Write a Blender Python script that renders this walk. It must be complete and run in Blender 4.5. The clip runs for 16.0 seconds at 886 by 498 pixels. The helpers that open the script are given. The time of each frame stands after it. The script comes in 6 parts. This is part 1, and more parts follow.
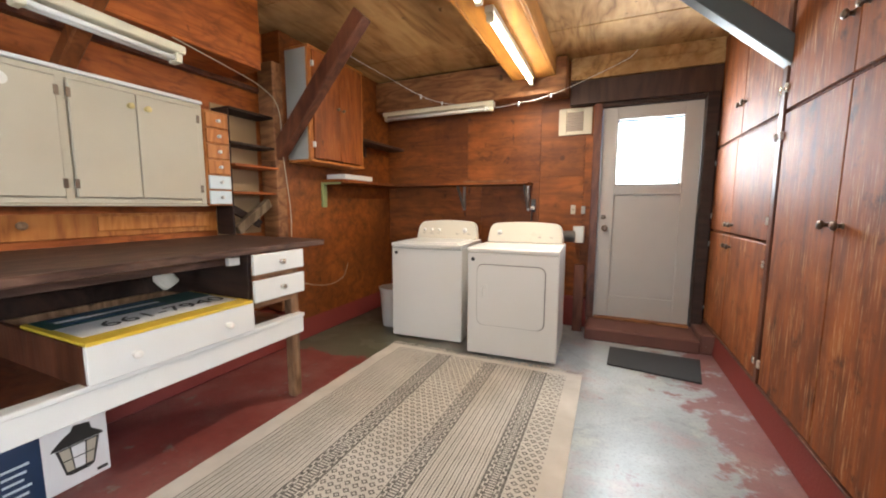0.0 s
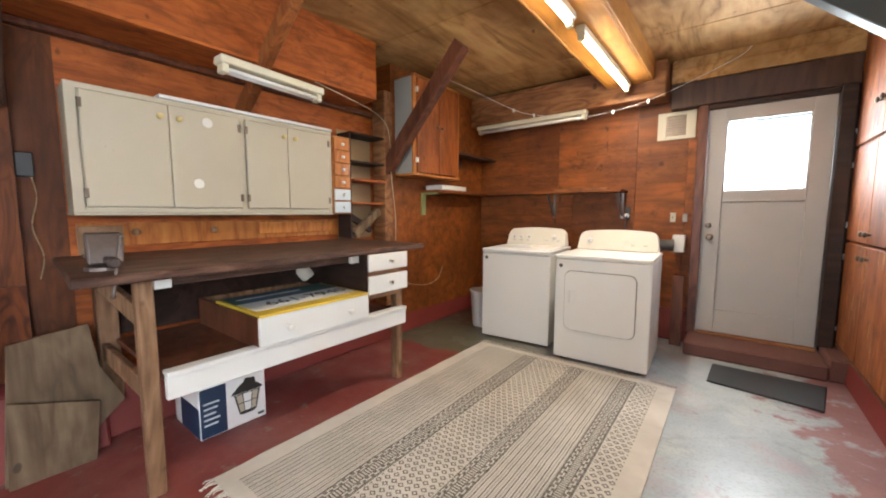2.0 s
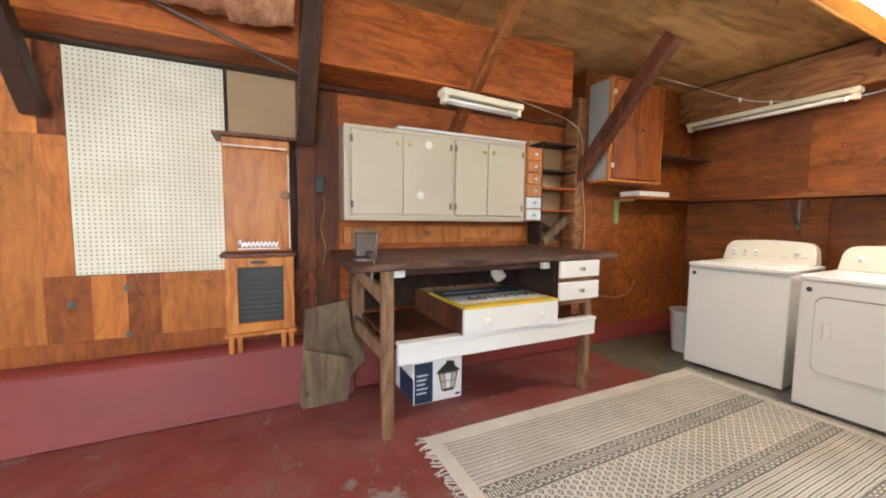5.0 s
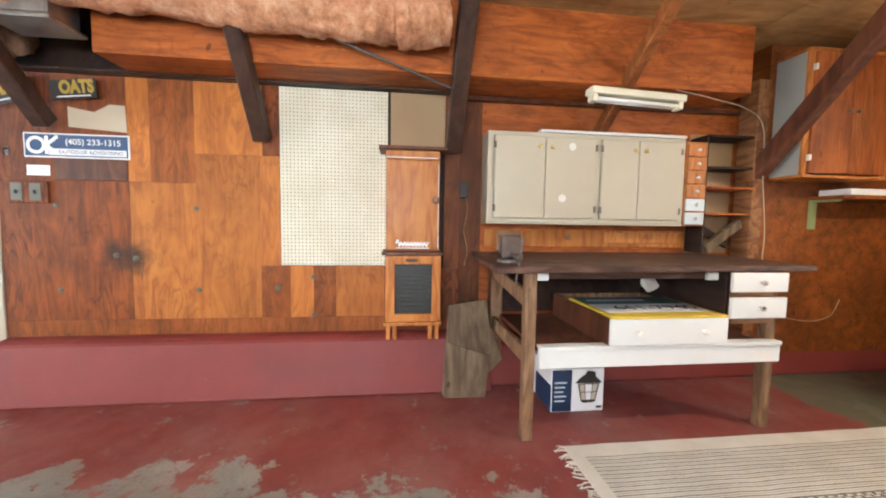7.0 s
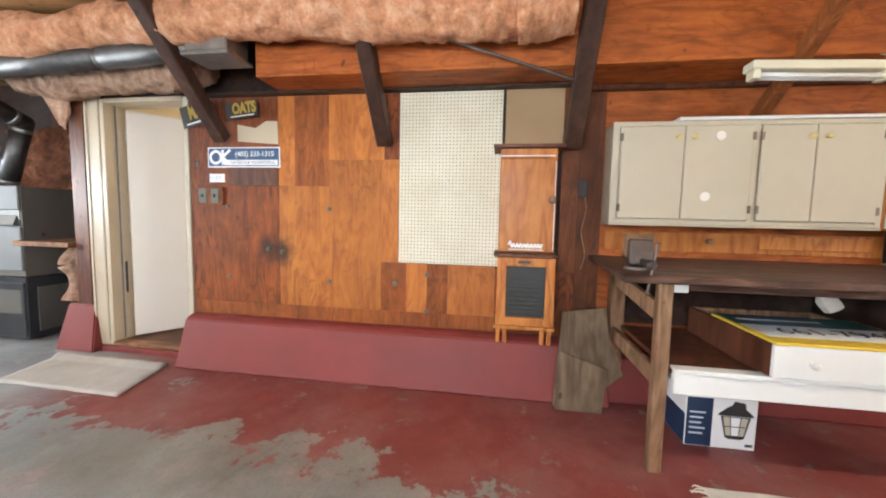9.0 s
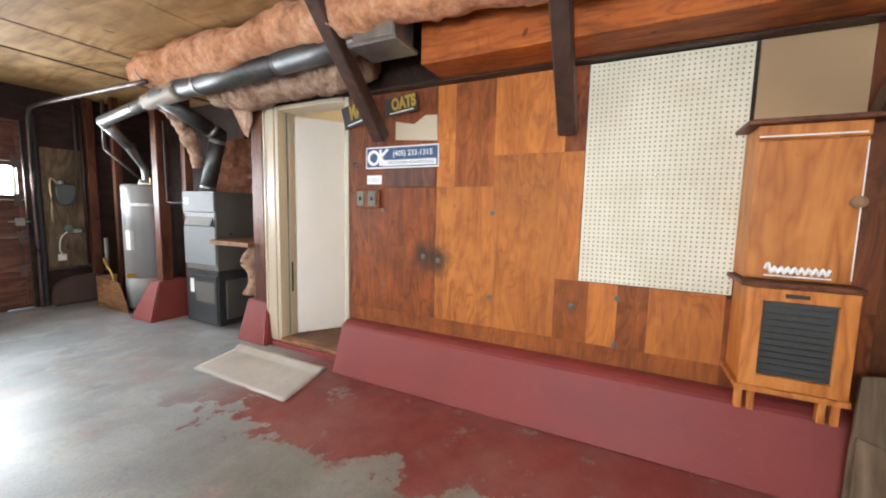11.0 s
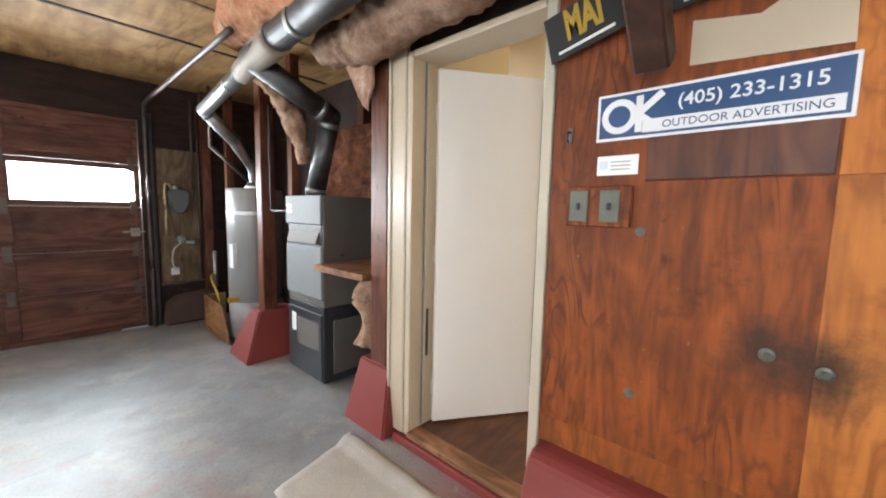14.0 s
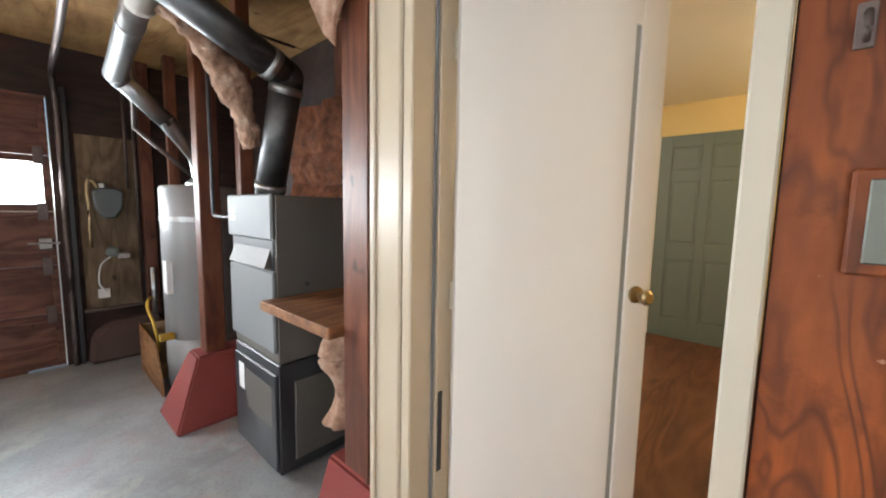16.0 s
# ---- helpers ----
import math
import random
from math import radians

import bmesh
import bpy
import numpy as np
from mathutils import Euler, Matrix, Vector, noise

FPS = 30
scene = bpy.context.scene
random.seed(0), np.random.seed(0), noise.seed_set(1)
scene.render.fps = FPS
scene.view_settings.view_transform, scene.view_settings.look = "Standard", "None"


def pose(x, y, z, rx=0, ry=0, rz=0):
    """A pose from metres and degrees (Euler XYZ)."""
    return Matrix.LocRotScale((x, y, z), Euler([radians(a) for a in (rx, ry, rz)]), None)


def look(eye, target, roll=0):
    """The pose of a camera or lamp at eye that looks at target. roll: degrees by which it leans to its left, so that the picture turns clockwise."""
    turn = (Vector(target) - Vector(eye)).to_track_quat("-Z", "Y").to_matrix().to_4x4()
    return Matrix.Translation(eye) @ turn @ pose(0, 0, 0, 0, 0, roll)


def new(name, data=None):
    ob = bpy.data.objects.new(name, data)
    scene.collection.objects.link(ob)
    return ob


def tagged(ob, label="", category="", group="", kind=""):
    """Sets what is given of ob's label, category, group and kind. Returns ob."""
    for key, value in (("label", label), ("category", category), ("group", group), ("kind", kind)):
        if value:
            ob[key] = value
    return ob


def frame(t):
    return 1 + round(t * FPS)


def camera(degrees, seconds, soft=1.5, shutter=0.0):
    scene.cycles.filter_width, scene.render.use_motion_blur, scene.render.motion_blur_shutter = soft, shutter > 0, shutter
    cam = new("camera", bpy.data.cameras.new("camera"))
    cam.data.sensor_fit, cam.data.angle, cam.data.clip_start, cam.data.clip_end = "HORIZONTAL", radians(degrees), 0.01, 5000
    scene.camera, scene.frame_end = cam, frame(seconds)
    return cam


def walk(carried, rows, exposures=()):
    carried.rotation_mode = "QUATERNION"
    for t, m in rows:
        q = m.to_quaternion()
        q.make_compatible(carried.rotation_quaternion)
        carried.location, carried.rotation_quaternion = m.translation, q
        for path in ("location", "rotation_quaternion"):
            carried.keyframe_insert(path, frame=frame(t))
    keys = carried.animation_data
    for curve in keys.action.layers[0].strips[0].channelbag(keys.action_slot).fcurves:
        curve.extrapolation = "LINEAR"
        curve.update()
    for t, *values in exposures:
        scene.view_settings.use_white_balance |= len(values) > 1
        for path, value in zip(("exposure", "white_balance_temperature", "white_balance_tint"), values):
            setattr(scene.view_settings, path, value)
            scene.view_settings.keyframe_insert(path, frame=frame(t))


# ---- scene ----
# ---- camera ----
cam = camera(99.7, 16.0, 2.0)
PATH = [
    (0, (0.065, 0.126, 1.215), (-0.742, 1.942, 0.987), 0.2),
    (0.5, (0.091, 0.071, 1.218), (-0.816, 1.84, 0.995), 0.2),
    (1, (0.137, 0.016, 1.22), (-0.871, 1.73, 1.006), 0.1),
    (1.5, (0.162, -0.043, 1.23), (-0.94, 1.613, 1.025), 0.1),
    (2, (0.182, -0.086, 1.225), (-1.036, 1.489, 1.032), 0.1),
    (2.5, (0.187, -0.119, 1.223), (-1.141, 1.365, 1.043), 0.1),
    (3, (0.183, -0.154, 1.209), (-1.25, 1.232, 1.047), 0.2),
    (3.5, (0.191, -0.174, 1.217), (-1.361, 1.077, 1.057), 0.3),
    (4, (0.193, -0.195, 1.221), (-1.456, 0.925, 1.062), 0.4),
    (6.5, (0.218, -0.326, 1.216), (-1.731, 0.098, 1.068), 0.8),
    (7, (0.221, -0.361, 1.21), (-1.76, -0.122, 1.068), 0.9),
    (7.5, (0.221, -0.402, 1.214), (-1.773, -0.337, 1.07), 1.0),
    (8, (0.225, -0.405, 1.214), (-1.768, -0.499, 1.067), 1.1),
    (10.5, (-0.077, -0.706, 1.275), (-1.945, -1.392, 1.076), 1.3),
    (11, (-0.2, -0.929, 1.285), (-1.981, -1.817, 1.083), 1.3),
    (11.5, (-0.323, -1.173, 1.275), (-2.034, -2.19, 1.082), 1.5),
    (12, (-0.519, -1.38, 1.285), (-2.156, -2.514, 1.097), 1.5),
    (12.5, (-0.706, -1.604, 1.289), (-2.259, -2.85, 1.098), 1.5),
    (13, (-0.847, -1.857, 1.314), (-2.356, -3.157, 1.126), 1.6),
    (13.5, (-0.98, -2.064, 1.305), (-2.473, -3.382, 1.112), 1.4),
    (14, (-1.177, -2.264, 1.338), (-2.65, -3.602, 1.137), 1.3),
    (14.5, (-1.338, -2.474, 1.348), (-2.804, -3.819, 1.148), 1.4),
    (15, (-1.457, -2.684, 1.371), (-2.925, -4.026, 1.165), 1.2),
    (15.5, (-1.636, -2.834, 1.373), (-3.109, -4.171, 1.167), 1.1),
    (16, (-1.8, -2.957, 1.373), (-3.286, -4.279, 1.168), 1.1),
]
walk(cam, [(t, look(eye, target, roll)) for t, eye, target, roll in PATH], [(0.0, -0.08), (3.5, 0.0), (5.5, 0.12), (7.0, 0.22), (9.0, 0.14), (11.0, 0.05), (13.0, -0.06), (16.0, 0.0)])

# ---- light ----
world = bpy.data.worlds.new("sky_world")
scene.world = world
world.use_nodes = True
wn = world.node_tree
sky = wn.nodes.new("ShaderNodeTexSky")
sky.sky_type = 'NISHITA'
sky.sun_disc = False
sky.sun_elevation = radians(48)
sky.sun_rotation = radians(262)
wn.nodes["Background"].inputs[1].default_value = 0.12
wn.links.new(sky.outputs[0], wn.nodes["Background"].inputs[0])


def lamp(name, kind, energy, m, color=(1, 1, 1), size=(1, 1), angle=0.0):
    d = bpy.data.lights.new(name, kind)
    d.energy, d.color = energy, color
    if kind == 'AREA':
        d.shape, d.size, d.size_y = 'RECTANGLE', size[0], size[1]
    elif kind == 'SUN':
        d.angle = radians(angle)
    elif kind == 'POINT':
        d.shadow_soft_size = size[0]
    o = new(name, d)
    o.matrix_basis = m
    return o


SUN_DIR = Vector((math.sin(radians(262)) * math.cos(radians(48)), math.cos(radians(262)) * math.cos(radians(48)), math.sin(radians(48))))
lamp("sun", 'SUN', 3.0, look(SUN_DIR * 30, (0, 0, 0)), (1.0, 0.95, 0.88), angle=0.5)
# daylight through the pane of the north door and the garage door lights
lamp("daylight_north", 'AREA', 48, look((0.365, 4.30, 1.73), (0.365, 0.0, 0.9)), (0.86, 0.94, 1.0), (0.54, 0.60))
lamp("daylight_garage_door", 'AREA', 215, look((-0.55, -7.62, 1.53), (-0.55, 0.0, 1.0)), (0.88, 0.95, 1.0), (2.8, 0.36))
# two fill lamps added out of view to brighten the west wall
lamp("east_fill_south", 'AREA', 34, look((1.75, -4.6, 1.6), (-2.5, -4.4, 0.9)), (0.96, 0.98, 1.0), (1.9, 1.0))
lamp("east_fill_mid", 'AREA', 72, look((1.75, -1.0, 1.6), (-2.5, -1.0, 1.0)), (0.90, 0.95, 1.0), (1.9, 1.0))
lamp("tube_glow", 'AREA', 28, look((-0.665, 3.12, 2.33), (-0.665, 3.12, 0)), (1.0, 0.90, 0.76), (0.06, 1.3))
lamp("tube_glow", 'AREA', 8, look((-0.665, 1.60, 2.33), (-0.665, 1.60, 0)), (1.0, 0.90, 0.76), (0.06, 1.3))
lamp("hall_lamp", 'POINT', 45, pose(-5.0, -2.2, 2.15), (1.0, 0.74, 0.40), (0.12, 0.12))
# fill lamp added inside the hall, without a window or fitting
lamp("hall_fill", 'AREA', 30, look((-4.3, -4.9, 2.3), (-4.3, -3.4, 0.3)), (1.0, 0.93, 0.82), (1.0, 1.0))


# ---- materials ----
def nodes_of(name):
    m = bpy.data.materials.new(name)
    m.use_nodes = True
    nt = m.node_tree
    return m, nt, nt.nodes["Principled BSDF"]


class N:
    """A small builder for node graphs."""

    def __init__(self, nt):
        self.nt = nt

    def put(self, sock, v):
        if isinstance(v, bpy.types.NodeSocket):
            self.nt.links.new(v, sock)
        else:
            sock.default_value = v

    def coords(self, random_shift=True):
        tc = self.nt.nodes.new("ShaderNodeTexCoord")
        if not random_shift:
            return tc.outputs["Object"]
        oi = self.nt.nodes.new("ShaderNodeObjectInfo")
        cb = self.nt.nodes.new("ShaderNodeCombineXYZ")
        r = self.math('MULTIPLY', oi.outputs["Random"], 17.0)
        self.put(cb.inputs[0], r), self.put(cb.inputs[1], r), self.put(cb.inputs[2], r)
        va = self.nt.nodes.new("ShaderNodeVectorMath")
        self.put(va.inputs[0], tc.outputs["Object"]), self.put(va.inputs[1], cb.outputs[0])
        return va.outputs[0]

    def random(self):
        return self.nt.nodes.new("ShaderNodeObjectInfo").outputs["Random"]

    def math(self, op, a, b=0.0, c=0.0):
        n = self.nt.nodes.new("ShaderNodeMath")
        n.operation = op
        self.put(n.inputs[0], a), self.put(n.inputs[1], b), self.put(n.inputs[2], c)
        return n.outputs[0]

    def split(self, v):
        n = self.nt.nodes.new("ShaderNodeSeparateXYZ")
        self.put(n.inputs[0], v)
        return n.outputs

    def scale(self, v, s, loc=(0, 0, 0)):
        n = self.nt.nodes.new("ShaderNodeMapping")
        self.put(n.inputs[0], v)
        n.inputs["Scale"].default_value, n.inputs["Location"].default_value = s, loc
        return n.outputs[0]

    def noise(self, v, scale, detail=4.0, rough=0.55, dist=0.0):
        n = self.nt.nodes.new("ShaderNodeTexNoise")
        self.put(n.inputs["Vector"], v)
        n.inputs["Scale"].default_value, n.inputs["Detail"].default_value = scale, detail
        n.inputs["Roughness"].default_value, n.inputs["Distortion"].default_value = rough, dist
        return n.outputs["Fac"]

    def ramp(self, f, stops, mode='LINEAR'):
        n = self.nt.nodes.new("ShaderNodeValToRGB")
        self.put(n.inputs[0], f)
        r = n.color_ramp
        r.interpolation = mode
        while len(r.elements) < len(stops):
            r.elements.new(0.5)
        for e, (p, c) in zip(r.elements, stops):
            e.position = p
            e.color = (c, c, c, 1) if isinstance(c, (int, float)) else (*c, 1)
        return n.outputs[0]

    def mix(self, f, a, b, kind='MIX'):
        n = self.nt.nodes.new("ShaderNodeMix")
        n.data_type, n.blend_type = 'RGBA', kind
        self.put(n.inputs[0], f)
        self.put(n.inputs[6], a if isinstance(a, bpy.types.NodeSocket) else (*a, 1))
        self.put(n.inputs[7], b if isinstance(b, bpy.types.NodeSocket) else (*b, 1))
        return n.outputs[2]

    def bump(self, h, strength=0.3, dist=0.01, after=None):
        n = self.nt.nodes.new("ShaderNodeBump")
        n.inputs["Strength"].default_value, n.inputs["Distance"].default_value = strength, dist
        self.put(n.inputs["Height"], h)
        if after is not None:
            self.put(n.inputs["Normal"], after)
        return n.outputs[0]


def wood(name, dark, mid, light, axis=2, rough=0.45, bands=9.0, figure=1.0, stain=0.5, coat=0.0, crisp=0.75, spots=(), scratch=0.0, flame=0.0, smudge=0.0):
    """Wood with a figured grain along one axis, stained unevenly; spots are oily marks (y, z, radius)."""
    m, nt, b = nodes_of(name)
    g = N(nt)
    v = g.coords()
    s = [2.6 * figure, 2.6 * figure, 2.6 * figure]
    s[axis] = 0.55 * figure
    low = g.noise(g.scale(v, s), 1.6, 3.0, 0.55, 0.45)
    rings = g.math('PINGPONG', g.math('MULTIPLY', low, bands), 0.5)
    s2 = [55.0, 55.0, 55.0]
    s2[axis] = 2.2
    fine = g.noise(g.scale(v, s2), 1.0, 5.0, 0.65)
    s3 = [14.0, 14.0, 14.0]
    s3[axis] = 1.6
    med = g.noise(g.scale(v, s3), 1.0, 4.0, 0.6, 0.6)
    tone = g.math('ADD', g.math('ADD', g.math('MULTIPLY', rings, crisp), g.math('MULTIPLY', fine, 0.36)), g.math('MULTIPLY', med, 0.50))
    col = g.ramp(tone, [(0.30, dark), (0.56, mid), (0.86, light)])
    blot = g.noise(v, 1.5, 6.0, 0.66)
    col = g.mix(g.ramp(blot, [(0.38, stain), (0.58, 0.0)]), col, dark, 'MIX')
    pale = g.noise(g.scale(v, (1, 1, 1), (7, 3, 5)), 2.3, 5.0, 0.6)
    col = g.mix(g.ramp(pale, [(0.56, 0.0), (0.70, 0.35)]), col, light, 'MIX')
    knots = g.noise(g.scale(v, (3.1, 3.1, 2.2)), 4.2, 1.0, 0.4)
    col = g.mix(g.ramp(knots, [(0.20, 0.7), (0.25, 0.0)]), col, [c * 0.35 for c in dark])
    if flame:
        s5 = [8.0, 8.0, 8.0]
        s5[axis] = 2.4
        sheet = g.noise(g.scale(v, s5, (4, 9, 2)), 1.0, 2.5, 0.5, 0.7)
        line = g.ramp(g.math('PINGPONG', g.math('MULTIPLY', sheet, 7.0), 0.5), [(0.02, 1.0), (0.26, 0.0)])
        line = g.math('MULTIPLY', g.math('MULTIPLY', line, flame), g.ramp(g.noise(v, 2.3, 3.0), [(0.42, 0.1), (0.58, 1.0)]))
        col = g.mix(line, col, [c * 0.75 for c in dark])
    if smudge:
        sm = g.noise(g.scale(v, (1, 1, 1), (2, 6, 1)), 8.0, 6.0, 0.72)
        col = g.mix(g.math('MULTIPLY', g.ramp(sm, [(0.56, 0.0), (0.70, 1.0)]), smudge), col, [c * 0.4 for c in dark])
        speck = g.math('MULTIPLY', g.ramp(g.noise(v, 48.0, 3.0, 0.6), [(0.71, 0.0), (0.75, 0.35)]), g.ramp(g.noise(v, 4.0, 2.0), [(0.48, 0.0), (0.6, 1.0)]))
        col = g.mix(speck, col, (0.50, 0.36, 0.24))
    if scratch:
        s4 = [90.0, 90.0, 90.0]
        s4[axis] = 5.0
        sc = g.math('MULTIPLY', g.ramp(g.noise(g.scale(v, s4), 1.0, 4.0, 0.7), [(0.54, 0.0), (0.66, min(1.0, scratch))]), g.ramp(g.noise(g.scale(v, (1, 1, 0.5)), 4.5, 4.0, 0.65), [(0.44, 0.0), (0.58, 1.0)]))
        col = g.mix(sc, col, (0.50, 0.27, 0.13))
    if spots:
        w = g.coords(False)
        wx, wy, wz = g.split(w)
        for y, z, r in spots:
            dy, dz = g.math('SUBTRACT', wy, y), g.math('SUBTRACT', wz, z)
            d = g.math('SQRT', g.math('ADD', g.math('MULTIPLY', dy, dy), g.math('MULTIPLY', dz, dz)))
            d = g.math('ADD', d, g.math('MULTIPLY', g.math('SUBTRACT', g.noise(w, 9.0, 5.0, 0.7), 0.5), r * 1.6))
            col = g.mix(g.ramp(g.math('DIVIDE', d, r), [(0.25, 0.85), (1.0, 0.0)]), col, (0.03, 0.014, 0.008))
    tint = g.math('MULTIPLY_ADD', g.random(), 0.22, 0.88)
    hs = nt.nodes.new("ShaderNodeHueSaturation")
    g.put(hs.inputs["Color"], col), g.put(hs.inputs["Value"], tint)
    g.put(b.inputs["Base Color"], hs.outputs[0])
    g.put(b.inputs["Roughness"], g.math('MULTIPLY_ADD', fine, 0.3, rough - 0.12))
    g.put(b.inputs["Normal"], g.bump(g.math('ADD', fine, med), 0.16, 0.004))
    b.inputs["Coat Weight"].default_value = coat
    b.inputs["Specular IOR Level"].default_value = 0.35
    return m


def paint(name, color, worn=(0.25, 0.2, 0.15), amount=0.12, rough=0.45, dirt=0.25, metallic=0.0, bump=0.08):
    """Painted or enamelled surface with faint dirt, chips and brush marks."""
    m, nt, b = nodes_of(name)
    g = N(nt)
    v = g.coords()
    big = g.noise(v, 2.2, 4.0, 0.6)
    small = g.noise(v, 38.0, 5.0, 0.7)
    chip = g.math('MULTIPLY', g.ramp(small, [(0.66, 0.0), (0.70, 1.0)]), g.ramp(big, [(0.5, 0.0), (0.62, 1.0)]))
    col = g.mix(g.math('MULTIPLY', g.ramp(big, [(0.3, 1.0), (0.7, 0.0)]), dirt), color, [c * 0.72 for c in color])
    col = g.mix(g.math('MULTIPLY', chip, amount * 4), col, worn)
    g.put(b.inputs["Base Color"], col)
    g.put(b.inputs["Roughness"], g.math('MULTIPLY_ADD', big, 0.2, rough - 0.1))
    b.inputs["Metallic"].default_value = metallic
    g.put(b.inputs["Normal"], g.bump(g.noise(v, 70.0, 3.0), bump, 0.003))
    return m


def metal(name, color, rough=0.35, blotch=0.3):
    m, nt, b = nodes_of(name)
    g = N(nt)
    v = g.coords()
    sp = g.noise(v, 14.0, 4.0, 0.7)
    g.put(b.inputs["Base Color"], g.mix(g.ramp(sp, [(0.35, blotch), (0.65, 0.0)]), color, [c * 0.45 for c in color]))
    b.inputs["Metallic"].default_value = 0.9
    g.put(b.inputs["Roughness"], g.math('MULTIPLY_ADD', sp, 0.25, rough - 0.1))
    g.put(b.inputs["Normal"], g.bump(sp, 0.1, 0.004))
    return m


def floor_material():
    """Grey sealed concrete with worn red paint along the west side and patches to the east."""
    m, nt, b = nodes_of("painted_concrete")
    g = N(nt)
    v = g.coords(False)
    x, y, z = g.split(v)
    big = g.noise(v, 0.9, 6.0, 0.62)
    mid = g.noise(v, 3.2, 7.0, 0.66)
    fine = g.noise(v, 60.0, 4.0, 0.7)
    soft = g.noise(g.scale(v, (1, 1, 1), (3, 8, 0)), 1.7, 5.0, 0.55, 0.3)
    grey = g.ramp(soft, [(0.25, (0.26, 0.295, 0.315)), (0.5, (0.35, 0.395, 0.415)), (0.75, (0.45, 0.50, 0.51))])
    grey = g.mix(g.ramp(mid, [(0.30, 0.45), (0.50, 0.0)]), grey, (0.15, 0.165, 0.165))
    pale = g.ramp(g.noise(g.scale(v, (1, 1, 1), (9, 2, 0)), 2.4, 7.0, 0.68), [(0.54, 0.0), (0.62, 0.65)])
    grey = g.mix(pale, grey, (0.45, 0.50, 0.46))
    grey = g.mix(g.ramp(big, [(0.52, 0.0), (0.68, 0.35)]), grey, (0.20, 0.175, 0.14))
    bare = g.math('MULTIPLY', g.ramp(g.math('MULTIPLY_ADD', x, -1.0, -0.6), [(0.0, 0.0), (0.6, 0.8)]), g.ramp(g.math('MULTIPLY_ADD', y, 1.0, 3.4), [(0.0, 0.0), (0.9, 1.0)]))
    grey = g.mix(bare, grey, g.ramp(mid, [(0.3, (0.13, 0.115, 0.09)), (0.7, (0.25, 0.225, 0.185))]))
    wob = g.math('ADD', g.math('MULTIPLY', g.math('SUBTRACT', mid, 0.5), 1.9), g.math('MULTIPLY', g.math('SUBTRACT', big, 0.5), 1.6))
    west = g.math('ADD', x, wob)
    red_w = g.ramp(g.math('ADD', g.math('MULTIPLY_ADD', west, -1.0, -1.25), g.ramp(g.math('MULTIPLY_ADD', y, 0.8, 0.5), [(0.0, 0.0), (0.8, 0.55)])), [(0.30, 0.0), (0.36, 1.0)])
    red_w = g.math('MULTIPLY', red_w, g.math('LESS_THAN', g.math('ADD', y, g.math('MULTIPLY', wob, 0.3)), 2.45))
    red_w = g.math('MULTIPLY', red_w, g.ramp(g.math('MULTIPLY_ADD', y, 1.0, 3.7), [(0.0, 0.12), (0.6, 1.0)]))
    red_e = g.math('MULTIPLY', g.ramp(g.math('ADD', x, g.math('MULTIPLY', wob, 0.9)), [(0.52, 0.0), (0.64, 0.85)]), g.math('GREATER_THAN', y, 0.6))
    patch = g.math('MULTIPLY', g.ramp(g.noise(v, 1.5, 6.0, 0.7), [(0.60, 0.0), (0.65, 0.7)]), g.math('GREATER_THAN', y, -3.6))
    red = g.math('MAXIMUM', g.math('MAXIMUM', red_w, red_e), patch)
    holes = g.noise(g.scale(v, (1, 1, 1), (2, 7, 0)), 4.5, 7.0, 0.7)
    red = g.math('MULTIPLY', red, g.ramp(holes, [(0.34, 0.15), (0.41, 1.0)]))
    rub = g.ramp(g.noise(g.scale(v, (1, 1, 1), (6, 3, 0)), 1.6, 6.0, 0.68), [(0.44, 0.0), (0.68, 0.6)])
    redcol = g.ramp(g.noise(v, 2.0, 5.0, 0.7), [(0.3, (0.17, 0.033, 0.028)), (0.7, (0.26, 0.056, 0.047))])
    redcol = g.mix(rub, redcol, (0.30, 0.15, 0.135))
    pink = g.ramp(g.noise(g.scale(v, (1, 1, 1), (5, 1, 0)), 1.9, 7.0, 0.7), [(0.54, 0.0), (0.66, 0.55)])
    grey = g.mix(pink, grey, (0.40, 0.27, 0.26))
    drops = g.ramp(g.noise(v, 17.0, 4.0, 0.6), [(0.70, 0.0), (0.74, 0.6)])
    grey = g.mix(drops, grey, (0.10, 0.09, 0.085))
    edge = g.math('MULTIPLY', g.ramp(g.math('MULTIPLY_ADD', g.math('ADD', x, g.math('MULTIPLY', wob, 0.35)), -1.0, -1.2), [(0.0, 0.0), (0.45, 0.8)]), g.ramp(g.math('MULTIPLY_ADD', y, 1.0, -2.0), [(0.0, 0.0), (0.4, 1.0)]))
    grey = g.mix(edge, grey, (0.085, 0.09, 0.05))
    col = g.mix(red, grey, redcol)
    col = g.mix(g.ramp(fine, [(0.35, 0.25), (0.5, 0.0)]), col, (0.08, 0.07, 0.06))
    crack = nt.nodes.new("ShaderNodeTexVoronoi")
    crack.feature = 'DISTANCE_TO_EDGE'
    crack.inputs["Scale"].default_value = 0.3
    g.put(crack.inputs["Vector"], g.scale(v, (1, 1, 1)))
    col = g.mix(g.ramp(g.math('ADD', crack.outputs["Distance"], g.math('MULTIPLY', g.math('SUBTRACT', mid, 0.5), 0.03)), [(0.0, 0.12), (0.002, 0.0)]), col, (0.05, 0.045, 0.04))
    g.put(b.inputs["Base Color"], col)
    g.put(b.inputs["Roughness"], g.math('ADD', g.ramp(mid, [(0.3, 0.34), (0.7, 0.55)]), g.math('MULTIPLY', red, 0.08)))
